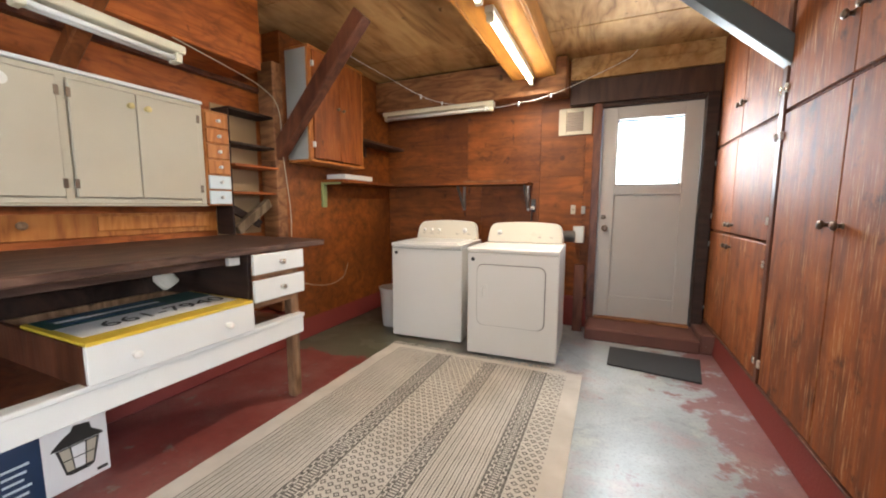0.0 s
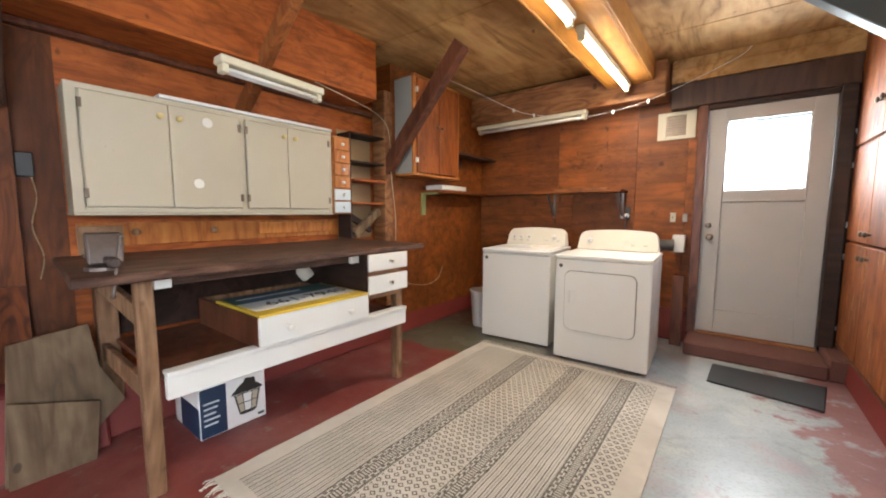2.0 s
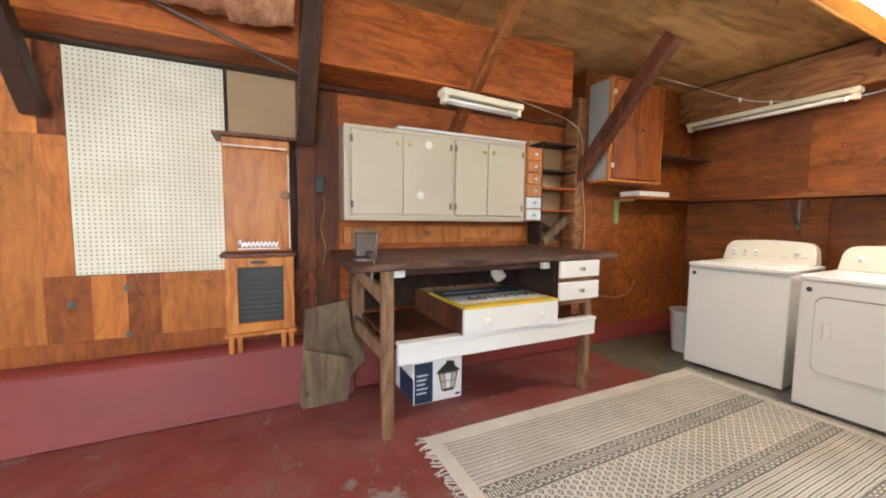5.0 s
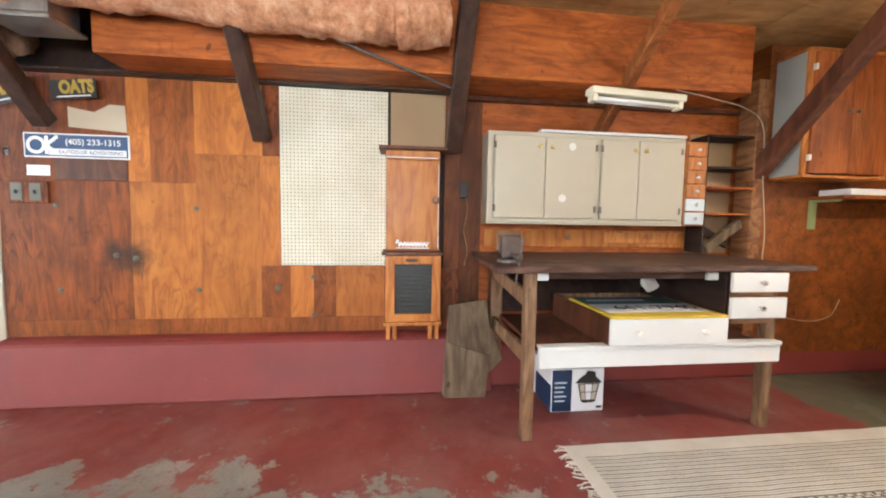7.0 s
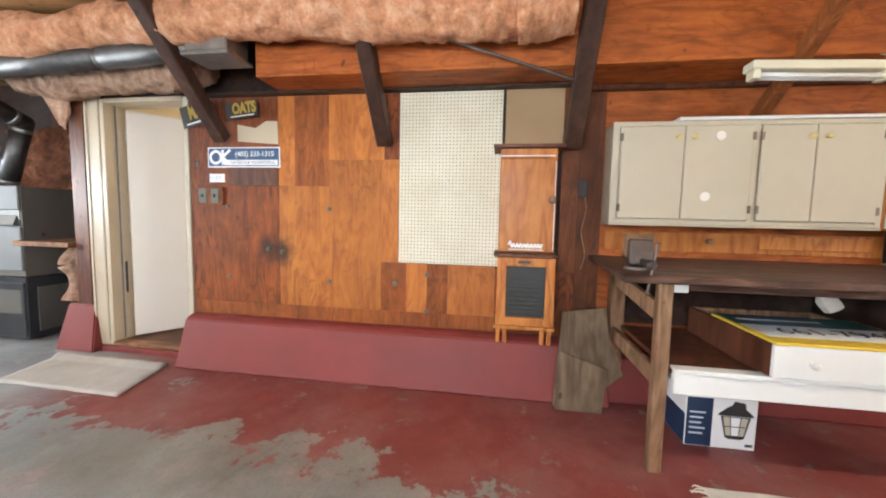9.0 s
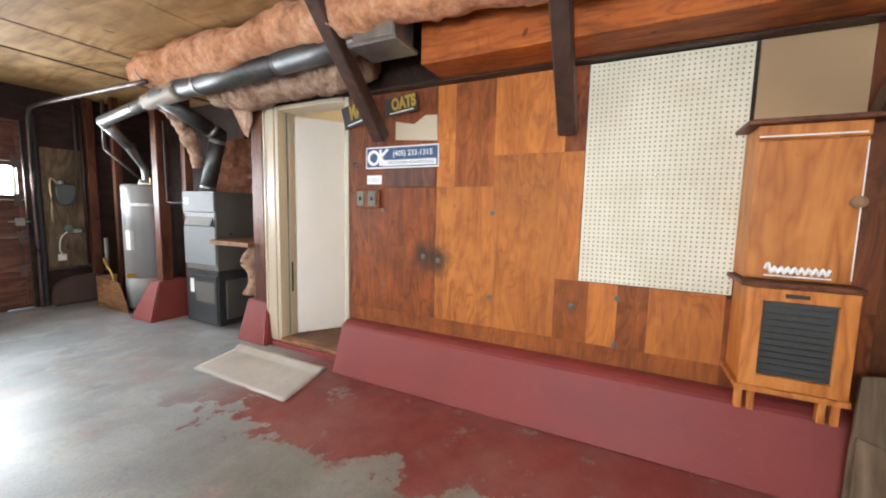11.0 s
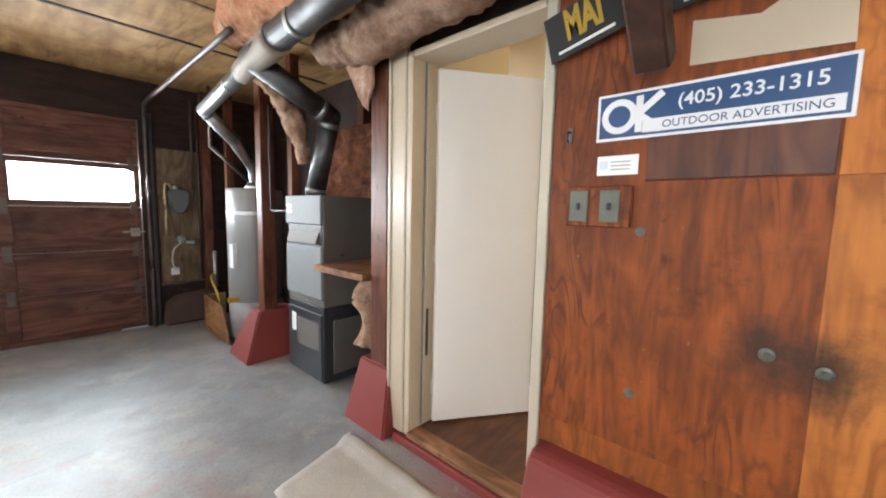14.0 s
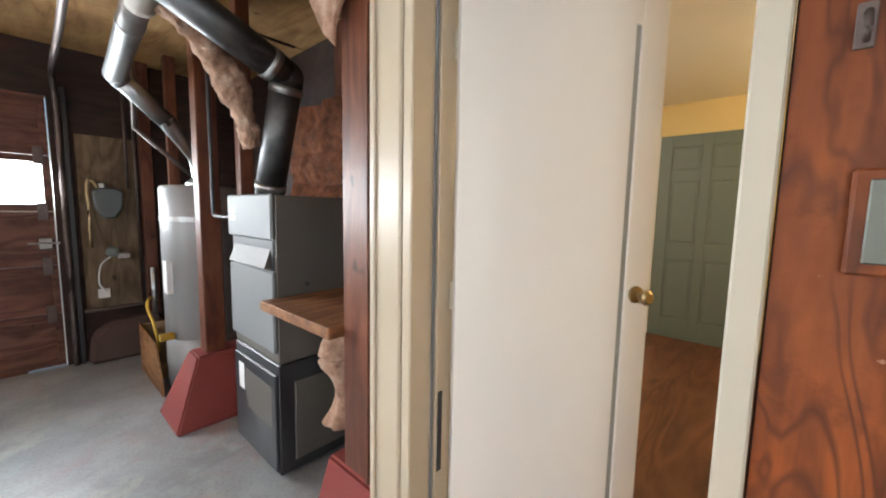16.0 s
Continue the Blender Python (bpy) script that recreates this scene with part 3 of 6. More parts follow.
def beam(p, q, w, h, bevel=0.006, bm=None, up=(0, 0, 1)):
    """A square-edged timber between two points: w across, h in the upright plane."""
    p, q = Vector(p), Vector(q)
    d = (q - p).normalized()
    side = d.cross(Vector(up)).normalized()
    top = side.cross(d)
    b = bmesh.new()
    bmesh.ops.create_cube(b, size=1.0)
    m = Matrix((side, d, top)).transposed().to_4x4()
    b.transform(Matrix.Translation((p + q) / 2) @ m @ Matrix.Diagonal((w, (q - p).length, h, 1)))
    bmesh.ops.bevel(b, geom=b.edges[:], offset=bevel, segments=1, affect='EDGES')
    return join(bm, b)


def hose(pts, r, seg=8, steps=8, bm=None, wobble=0.0):
    """A bent tube through points (Catmull-Rom)."""
    pts = [Vector(p) for p in pts]
    ext = [2 * pts[0] - pts[1], *pts, 2 * pts[-1] - pts[-2]]
    line = []
    for i in range(1, len(ext) - 2):
        a, b_, c, d = ext[i - 1:i + 3]
        for k in range(steps):
            t = k / steps
            line.append(0.5 * (2 * b_ + (c - a) * t + (2 * a - 5 * b_ + 4 * c - d) * t * t + (3 * b_ - a - 3 * c + d) * t ** 3))
    line.append(pts[-1])
    b = bmesh.new()
    rings = []
    for i, p in enumerate(line):
        d = (line[min(i + 1, len(line) - 1)] - line[max(i - 1, 0)]).normalized()
        q = d.to_track_quat('Z', 'Y')
        rad = r if not isinstance(r, (list, tuple)) else r[0] + (r[1] - r[0]) * i / (len(line) - 1)
        ring = []
        for k in range(seg):
            a = 2 * math.pi * k / seg
            off = q @ Vector((math.cos(a), math.sin(a), 0))
            rr = rad * (1 + wobble * noise.noise(p * 5 + off * 1.7))
            ring.append(b.verts.new(p + off * rr))
        rings.append(ring)
    for r0, r1 in zip(rings, rings[1:]):
        for k in range(seg):
            b.faces.new((r0[k], r0[(k + 1) % seg], r1[(k + 1) % seg], r1[k]))
    b.faces.new(rings[0][::-1]), b.faces.new(rings[-1])
    return join(bm, b)


def turned(p, axis, profile, seg=16, bm=None):
    """A turned shape: profile of (distance along axis, radius), from p along the axis."""
    q = Vector(axis).normalized().to_track_quat('Z', 'Y')
    b = bmesh.new()
    rings = []
    for h, r in profile:
        rings.append([b.verts.new(Vector(p) + q @ Vector((r * math.cos(2 * math.pi * k / seg), r * math.sin(2 * math.pi * k / seg), h))) for k in range(seg)])
    for r0, r1 in zip(rings, rings[1:]):
        for k in range(seg):
            b.faces.new((r0[k], r0[(k + 1) % seg], r1[(k + 1) % seg], r1[k]))
    b.faces.new(rings[0][::-1]), b.faces.new(rings[-1])
    return join(bm, b)


def knob_bm(p, axis, r=0.016):
    return turned(p, axis, [(0, r * 0.7), (r * 0.3, r * 0.45), (r * 0.9, r * 0.5), (r * 1.2, r), (r * 1.7, r * 0.95), (r * 2.0, r * 0.5)], 12)


def words(text, size, m, depth=0.001, bold=0.0):
    """Flat lettering as a mesh, centred, at the pose m (it reads in the local xy plane)."""
    c = bpy.data.curves.new("lettering", 'FONT')
    c.body, c.size, c.extrude, c.align_x, c.align_y = text, size, depth, 'CENTER', 'CENTER'
    c.offset = bold
    o = bpy.data.objects.new("lettering", c)
    scene.collection.objects.link(o)
    me = bpy.data.meshes.new_from_object(o.evaluated_get(bpy.context.evaluated_depsgraph_get()))
    bpy.data.objects.remove(o)
    b = bmesh.new()
    b.from_mesh(me)
    bpy.data.meshes.remove(me)
    b.transform(m)
    return b


def framed(x, y0, y1, z0, z1, face, rail=0.05, thick=0.02, sink=0.008, bm=None):
    """A door leaf on a plane x = const with a sunken middle; face is +1 or -1 along x."""
    bm = box(x - face * thick, x, y0, y1, z0, z0 + rail, 0.002, bm=bm)
    bm = box(x - face * thick, x, y0, y1, z1 - rail, z1, 0.002, bm=bm)
    bm = box(x - face * thick, x, y0, y0 + rail, z0 + rail, z1 - rail, 0.002, bm=bm)
    bm = box(x - face * thick, x, y1 - rail, y1, z0 + rail, z1 - rail, 0.002, bm=bm)
    return box(x - face * thick, x - face * sink, y0 + rail - 0.002, y1 - rail + 0.002, z0 + rail - 0.002, z1 - rail + 0.002, 0.0, bm=bm)


YZ = Matrix(((0, 0, 1, 0), (1, 0, 0, 0), (0, 1, 0, 0), (0, 0, 0, 1)))  # lettering on a wall that faces +x


def facing_east(x, y, z, tilt=0.0):
    return Matrix.Translation((x, y, z)) @ YZ @ pose(0, 0, 0, 0, 0, tilt)


# ---- the plan ----
XW, XWB, XWN = -2.57, -2.64, -2.45       # west wall: south part, behind the bench, north part
YN, YS, XE, ZC = 4.14, -7.36, 1.45, 2.62
XCUP = 0.875                              # fronts of the east cupboards
DOOR_Y0, DOOR_Y1, DOOR_Z1 = -3.755, -3.008, 2.13


def structure(name, bm, mat, label, category):
    return solo(name, bm, mat, (0, 0, 0), label, category, kind="structure")


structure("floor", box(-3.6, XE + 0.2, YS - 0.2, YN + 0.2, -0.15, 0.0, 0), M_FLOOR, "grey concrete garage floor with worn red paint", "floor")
structure("ground", box(-40, 40, -60, 60, -0.30, -0.16, 0), M_CONC, "pale concrete ground outside the garage", "ground")
# ceiling sheets with narrow dark joints
ceil = box(-3.6, XE + 0.2, YS - 0.2, YN + 0.2, ZC + 0.008, ZC + 0.12, 0)
sheet_y = [-7.5, -5.88, -5.16, -3.91, -2.69, -1.47, -0.25, 0.97, 2.19, 3.41, 4.3]
for a, c in zip(sheet_y, sheet_y[1:]):
    for x0, x1 in ((-3.6, -1.0), (-0.995, 1.6)):
        ceil = box(x0, x1, a + 0.004, c - 0.004, ZC, ZC + 0.014, 0.003, bm=ceil)
structure("ceiling", ceil, M_CEIL, "stained plywood ceiling sheets with dark joints", "ceiling")
structure("ceiling_strip", box(-3.3, 1.40, -5.895, -5.865, ZC - 0.008, ZC - 0.001, 0.001), M_DARK, "dark strip over a ceiling joint", "trim")
structure("ceiling_strip", box(-3.3, 1.40, -5.175, -5.145, ZC - 0.006, ZC - 0.001, 0.001), M_LEG, "brown strip over a ceiling joint", "trim")
wall_n = structure("wall_north", join(join(box(-2.8, -0.116, YN + 0.0125, YN + 0.12, 0.0, ZC, 0), box(0.785, XE + 0.2, YN, YN + 0.12, 0, ZC, 0)), box(-0.116, 0.785, YN, YN + 0.12, 2.165, ZC, 0)), M_DARK, "dark stained plywood wall behind the laundry", "wall")
for x0, x1, z0, z1 in ((-2.45, -1.42, 1.46, 2.30), (-1.418, -0.62, 1.46, 2.30), (-2.45, -1.25, 0.25, 1.4585), (-1.248, -0.62, 0.25, 1.4585), (-0.618, -0.19, 1.52, 2.30), (-0.618, -0.19, 0.25, 1.5185), (-0.188, -0.117, 0.25, 2.30)):
    part("plywood_panel", box(x0, x1, YN, YN + 0.012, z0, z1, 0.001), M_PLY_N, wall_n)
part("plywood_panel", box(-2.45, -0.117, YN, YN + 0.012, 2.3015, ZC, 0), M_PLY_N, wall_n)
part("plywood_panel", box(-2.45, -0.117, YN, YN + 0.012, 0.0, 0.2485, 0), M_PLY_N, wall_n)
structure("wall_west_north", box(XWN - 0.2, XWN, 2.50, YN, 0.0, ZC, 0), M_PLY_N, "stained plywood wall in the laundry corner", "wall")
structure("wall_west_bench", box(XWB - 0.1, XWB, 0.10, 2.50, 0.0, ZC, 0), M_PLY_Y, "dark stained plywood wall behind the workbench", "wall")
structure("wall_west", join(box(XW - 0.12, XW - 0.012, DOOR_Y1 + 0.047, 0.10, 0.0, ZC, 0), box(XW - 0.12, XW - 0.012, -3.93, DOOR_Y1 + 0.047, DOOR_Z1 + 0.04, ZC, 0)), M_DARK, "wooden backing wall of the garage", "wall")
structure("wall_east", join(join(join(box(XE, XE + 0.12, 0.05, YN, 0, ZC, 0), box(XE, XE + 0.12, -7.4, 0.05, 0, 1.0, 0)), box(XE, XE + 0.12, -7.4, 0.05, 2.1, ZC, 0)),
          join(box(XE, XE + 0.12, -7.4, -5.6, 1.0, 2.1, 0), box(XE, XE + 0.12, -3.6, -2.0, 1.0, 2.1, 0))), M_PLY, "stained plywood east wall with two added windows", "wall")
# unseen windows, added as openings for the east fill lamps
for nm, y0, y1 in (("added_window_1", -5.6, -3.6), ("added_window_2", -2.0, 0.05)):
    w = thing(nm, (XE, (y0 + y1) / 2, 1.0), "plain timber window added to go with the east fill", "window", kind="structure")
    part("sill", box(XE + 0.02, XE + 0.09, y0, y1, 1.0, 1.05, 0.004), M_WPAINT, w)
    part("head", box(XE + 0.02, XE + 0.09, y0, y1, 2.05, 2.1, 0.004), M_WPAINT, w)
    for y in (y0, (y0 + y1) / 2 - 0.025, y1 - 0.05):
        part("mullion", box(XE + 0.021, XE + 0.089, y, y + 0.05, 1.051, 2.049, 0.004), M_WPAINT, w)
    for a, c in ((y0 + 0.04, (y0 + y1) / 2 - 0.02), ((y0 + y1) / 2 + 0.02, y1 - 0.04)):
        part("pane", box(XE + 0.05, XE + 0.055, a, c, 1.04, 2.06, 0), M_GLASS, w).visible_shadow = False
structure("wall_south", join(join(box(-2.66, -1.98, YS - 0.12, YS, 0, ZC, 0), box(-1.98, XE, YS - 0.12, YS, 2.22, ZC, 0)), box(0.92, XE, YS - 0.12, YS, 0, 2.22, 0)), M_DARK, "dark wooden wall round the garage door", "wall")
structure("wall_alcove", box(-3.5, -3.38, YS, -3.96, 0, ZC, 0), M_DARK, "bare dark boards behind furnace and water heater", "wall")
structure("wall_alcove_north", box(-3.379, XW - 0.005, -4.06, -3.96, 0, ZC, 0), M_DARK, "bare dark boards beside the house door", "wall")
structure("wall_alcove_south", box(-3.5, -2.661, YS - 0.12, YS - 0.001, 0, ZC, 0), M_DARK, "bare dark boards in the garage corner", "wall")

# plywood sheets of the west wall, each its own board
wall_w = bpy.data.objects["wall_west"]
SHEETS = [(-2.6185, -2.172, 1.4535, 2.14, M_PLY), (-2.1705, -1.752, 0.505, 1.452, M_PLY_LS), (-2.1705, -2.035, 1.4535, 2.14, M_PLY_L), (-2.0335, -1.752, 1.4535, 2.14, M_PLY_M),
          (-1.7505, -1.33, 0.505, 1.655, M_PLY_L), (-1.7505, -1.31, 1.6565, 2.14, M_PLY_L), (-1.3285, -1.195, 0.8815, 1.655, M_PLY_L), (-1.3085, -1.195, 1.6565, 2.14, M_PLY), (-1.3285, -1.13, 0.505, 0.88, M_PLY_M),
          (-1.1285, -0.97, 0.505, 0.88, M_PLY_L), (-0.9685, -0.81, 0.505, 0.88, M_PLY_M), (-0.8085, -0.46, 0.505, 0.88, M_PLY_L), (-2.958, -0.46, 0.39, 0.5035, M_PLY_M), (-0.4585, 0.095, 0.39, 0.86, M_PLY), (-0.02, 0.095, 0.8615, 2.14, M_PLY_D)]
part("plywood_panel", prism([(-2.958, 0.505), (-2.172, 0.505), (-2.172, 1.452), (-2.62, 1.452), (-2.62, 2.14), (-2.958, 2.14)], 0, XW - 0.012, XW), M_PLY_S, wall_w)
for y0, y1, z0, z1, mat in SHEETS:
    part("plywood_panel", box(XW - 0.012, XW, y0 - 0.0006, y1 + 0.0006, z0, z1, 0), mat, wall_w)
part("plywood_panel", box(XWB + 0.001, XWB + 0.006, 0.101, 0.271, 0.40, 2.12, 0.001), M_PLY_D, bpy.data.objects["wall_west_bench"], "darker stained plywood strip")
part("plywood_panel", box(XW - 0.012, XW - 0.002, -0.42, -0.02, 1.75, 2.14, 0.002), M_CARD, wall_w)
part("plywood_panel", box(XW, XW + 0.005, -2.62, -2.178, 1.456, 1.60, 0.002), M_POST, wall_w, "dark brown patch board")

# concrete curb along the west wall, painted red
curb = [(-2.68, 0.0), (-2.33, 0.0), (-2.455, 0.365), (-2.50, 0.392), (-2.68, 0.40)]
structure("curb_west", prism(curb, 1, DOOR_Y1 + 0.06, 0.32, 0.012), M_RED, "sloping concrete curb painted red", "curb")
structure("curb_bench", prism([(-2.68, 0), (-2.42, 0), (-2.47, 0.30), (-2.68, 0.33)], 1, 0.325, YN, 0.01), M_RED, "low concrete curb painted red", "curb")
structure("curb_east", prism([(XCUP + 0.01, 0), (XE, 0), (XE, 0.2), (XCUP + 0.03, 0.2)], 1, 0.9, 4.05, 0.008), M_RED, "low concrete curb painted red", "curb")
structure("door_step", join(box(-0.10, 0.80, 3.70, YN, 0.0, 0.115, 0.012), box(0.80, 0.99, 3.72, YN, 0, 0.17, 0.012)), M_STEP, "worn red concrete step below the back door", "step")
structure("curb_north", box(-2.4, -0.105, 4.06, YN, 0, 0.30, 0.01), M_RED, "low concrete curb painted red", "curb")

# soffit box along the west wall, with its dark underside
structure("soffit", join(box(-2.63, -2.235, -2.12, 2.13, 2.16, 2.18, 0.003), box(-2.255, -2.235, -2.12, 2.13, 2.18, ZC, 0.003)), M_PLY_Y, "plywood soffit below the ceiling", "soffit")
structure("ledger_bench", box(-2.64, -2.585, 0.102, 2.48, 2.125, 2.158, 0.004), M_POST, "stained plywood edge under the soffit", "trim")
structure("ledger", box(-2.64, -2.50, -2.9, 0.10, 2.142, 2.158, 0.004), M_BROWN, "dark ledger board under the soffit", "trim")
structure("cross_beam", box(-2.45, -0.36, 3.88, YN, 2.274, 2.60, 0.01), M_LUM_X, "rough header beam above the laundry", "beam")
structure("door_header", box(-0.34, XCUP, 4.05, YN, 2.185, 2.405, 0.006), M_BROWN, "dark header board above the back door", "beam")
structure("header_infill", join(box(-0.34, XCUP, 4.04, YN, 2.409, 2.525, 0.004), box(-0.34, XCUP, 4.06, YN, 2.527, ZC, 0.003)), M_CEIL, "plywood strips between header and ceiling", "trim")

# knee braces from the west wall to the ceiling
BRACES = [(2.46, (-2.48, 1.62), (-1.60, 2.56), 0.10, 0.12, M_POST, "rough brown knee brace at the laundry corner"),
          (1.18, (-2.60, 1.90), (-1.64, 2.62), 0.075, 0.085, M_POSTL, "rough brown knee brace above the workbench"),
          (0.03, (-2.52, 1.73), (-1.85, 2.62), 0.11, 0.10, M_BROWN, "dark brown knee brace beside the tall cabinet"),
          (-1.29, (-2.52, 1.76), (-1.85, 2.62), 0.10, 0.10, M_BROWN, "dark brown knee brace on the plywood wall"),
          (-2.60, (-2.50, 1.80), (-1.72, 2.62), 0.10, 0.10, M_BROWN, "dark brown knee brace above the enamel sign")]
for y, a, c, w, h, mat, lab in BRACES:
    solo("knee_brace", beam((a[0], y, a[1]), (c[0], y, c[1]), w, h, 0.008), mat, (a[0], y, a[1]), lab, "brace", group="knee braces", kind="structure")
solo("knee_brace", beam((1.05, 2.72, 1.86), (0.15, 2.72, 2.66), 0.10, 0.11, 0.006), M_SLATE, (1.05, 2.72, 1.86), "grey painted knee brace beside the cupboards", "brace", group="knee braces", kind="structure")
structure("post_bench", box(-2.60, -2.43, 2.40, 2.50, 0.32, 2.35, 0.006), M_LUM_X, "rough brown post between bench and laundry", "post")


# ---- back door ----
def back_door():
    d = thing("door_1", (0.38, 4.10, 0.115), "worn grey panelled back door with frosted pane", "door", kind="structure")
    y0, y1 = 4.085, 4.125
    x0, x1, z0, z1 = -0.038, 0.765, 0.14, 2.135
    b = box(x0, x0 + 0.13, y0, y1, z0, z1, 0.004)
    b = box(x1 - 0.13, x1, y0, y1, z0, z1, 0.004, bm=b)
    b = box(x0 + 0.13, x1 - 0.13, y0, y1, 2.032, z1, 0.004, bm=b)
    b = box(x0 + 0.13, x1 - 0.13, y0, y1, 1.325, 1.418, 0.004, bm=b)
    b = box(x0 + 0.13, x1 - 0.13, y0, y1, z0, 0.35, 0.004, bm=b)
    b = box(x0 + 0.125, x1 - 0.125, y0 + 0.014, y1 - 0.006, 0.345, 1.33, 0, bm=b)
    part("door_leaf", b, M_GDR, d)
    for q in ((x0 + 0.13, x1 - 0.13, 1.418, 1.428), (x0 + 0.13, x1 - 0.13, 2.022, 2.032), (x0 + 0.13, x0 + 0.14, 1.418, 2.032), (x1 - 0.14, x1 - 0.13, 1.418, 2.032)):
        part("glazing_bead", box(q[0], q[1], y0 + 0.004, y1 - 0.004, q[2], q[3], 0.002), M_GDR, d)
    pane = part("pane", box(x0 + 0.135, x1 - 0.135, 4.102, 4.107, 1.42, 2.03, 0), M_GLASS, d, "frosted glass pane full of daylight")
    pane.visible_shadow = False
    part("door_knob", turned((x0 + 0.06, y0, 1.01), (0, -1, 0), [(0, 0.03), (0.006, 0.03), (0.01, 0.012), (0.03, 0.012), (0.035, 0.024), (0.05, 0.026), (0.06, 0.014)]), M_BRONZE, d, "dark bronze knob")
    part("deadbolt", turned((x0 + 0.045, y0, 1.115), (0, -1, 0), [(0, 0.024), (0.012, 0.022), (0.016, 0.012)]), M_BRONZE, d)
    part("threshold", box(x0, x1, 4.04, 4.13, 0.117, 0.137, 0.004), M_LUM_X, d, "worn wooden threshold")
    for z in (0.35, 1.2, 2.0):
        part("hinge", rod((x1 + 0.004, 4.08, z - 0.04), (x1 + 0.004, 4.08, z + 0.04), 0.007, seg=8), M_BRONZE, d)
    f = thing("door_frame", (0.38, 4.08, 0.115), "dark painted frame of the back door", "door frame", kind="structure")
    part("jamb", box(-0.115, -0.043, 4.045, YN + 0.02, 0.117, 2.18, 0.004), M_POST, f)
    part("jamb", box(0.772, 0.86, 4.02, YN + 0.02, 0.171, 2.18, 0.004), M_DARK, f)
    part("head", box(-0.042, 0.771, 4.06, YN + 0.02, 2.142, 2.18, 0.004), M_DARK, f)


back_door()


# ---- house door and hall ----
def house_door():
    f = thing("door_frame", (XW, -3.4, 0.07), "cream painted door casing to the house", "door frame", kind="structure")
    part("casing", join(box(XW - 0.01, XW + 0.02, -3.945, -3.80, 0.05, 2.30, 0.006), box(XW + 0.02, XW + 0.03, -3.935, -3.91, 0.05, 2.30, 0.004)), M_CREAM, f)
    part("jamb", box(-2.76, XW + 0.015, -3.795, DOOR_Y0, 0.05, 2.16, 0.004), M_CREAM, f)
    part("stop", box(-2.70, -2.66, DOOR_Y0, DOOR_Y0 + 0.013, 0.09, 2.13, 0.003), M_CREAM, f)
    part("weatherstrip", box(-2.655, -2.645, DOOR_Y0 + 0.0005, DOOR_Y0 + 0.009, 0.09, 2.13, 0.002), M_FURN, f, "grey rubber weatherstrip")
    part("strike_plate", box(-2.69, -2.668, DOOR_Y0 + 0.0135, DOOR_Y0 + 0.016, 0.50, 0.78, 0.001), M_BLACK, f, "dark slotted plate")
    part("jamb", box(-2.76, XW + 0.008, DOOR_Y1, DOOR_Y1 + 0.045, 0.07, 2.16, 0.004), M_GREIGE, f)
    part("head", box(-2.76, XW + 0.012, DOOR_Y0, DOOR_Y1, DOOR_Z1, DOOR_Z1 + 0.035, 0.004), M_CREAM, f)
    part("threshold", box(-2.64, XW + 0.035, DOOR_Y0, DOOR_Y1, 0.051, 0.084, 0.008), M_LUM_Y, f, "worn varnished wooden threshold")
    part("sill_block", box(-2.80, XW + 0.05, DOOR_Y0 - 0.1, DOOR_Y1 + 0.02, 0.0, 0.05, 0.006), M_RED, f, "red painted concrete below the threshold")
    # the leaf swings into the hall; built along its own line from the hinge
    hx, hy, ang = -2.735, -3.745, 55.0
    d = thing("door_2", (hx, hy, 0.09), "ivory painted flat panel door standing ajar", "door", rz=90 + ang, kind="structure")
    L = FRAMES[d]

    def leaf(x0, x1, y0, y1, z0, z1, bev=0.003):
        b = box(x0, x1, y0, y1, z0, z1, bev)
        b.transform(L)
        return b
    W, H = 0.745, 2.02
    g0 = W - 0.128
    b = leaf(0.0, g0, -0.036, 0.0, 0.0, H)
    b = join(b, leaf(g0 + 0.022, W, -0.036, 0.0, 0.0, H))
    b = join(b, leaf(g0 - 0.002, g0 + 0.024, -0.026, -0.012, 0.001, H - 0.001, 0))
    b = join(b, leaf(g0 - 0.001, g0 + 0.023, -0.035, -0.0005, 0.0, 0.17, 0))
    b = join(b, leaf(g0 - 0.001, g0 + 0.023, -0.035, -0.0005, H - 0.10, H, 0))
    part("door_leaf", b, M_IVORY, d)
    # grey strips laid in the groove to paint its shadow
    part("groove", leaf(g0 + 0.001, g0 + 0.021, -0.0118, -0.0085, 0.171, H - 0.101, 0), M_CABSIDE, d, "grey strip painting the shadow in the groove")
    part("groove", leaf(g0 + 0.001, g0 + 0.021, -0.0290, -0.0262, 0.171, H - 0.101, 0), M_CABSIDE, d, "grey strip painting the shadow in the groove")
    for side in (0.0, -0.036):
        k = turned((W - 0.06, side, 0.99), (0, 1 if side == 0 else -1, 0), [(0, 0.032), (0.006, 0.03), (0.012, 0.011), (0.035, 0.011), (0.042, 0.024), (0.058, 0.027), (0.068, 0.016)])
        k.transform(L)
        part("door_knob", k, M_BRASS, d, "polished brass knob")
    for z in (0.2, 1.0, 1.8):
        k = rod((0.0, 0.004, z - 0.045), (0.0, 0.004, z + 0.045), 0.007, seg=8)
        k.transform(L)
        part("hinge", k, M_FIX, d)


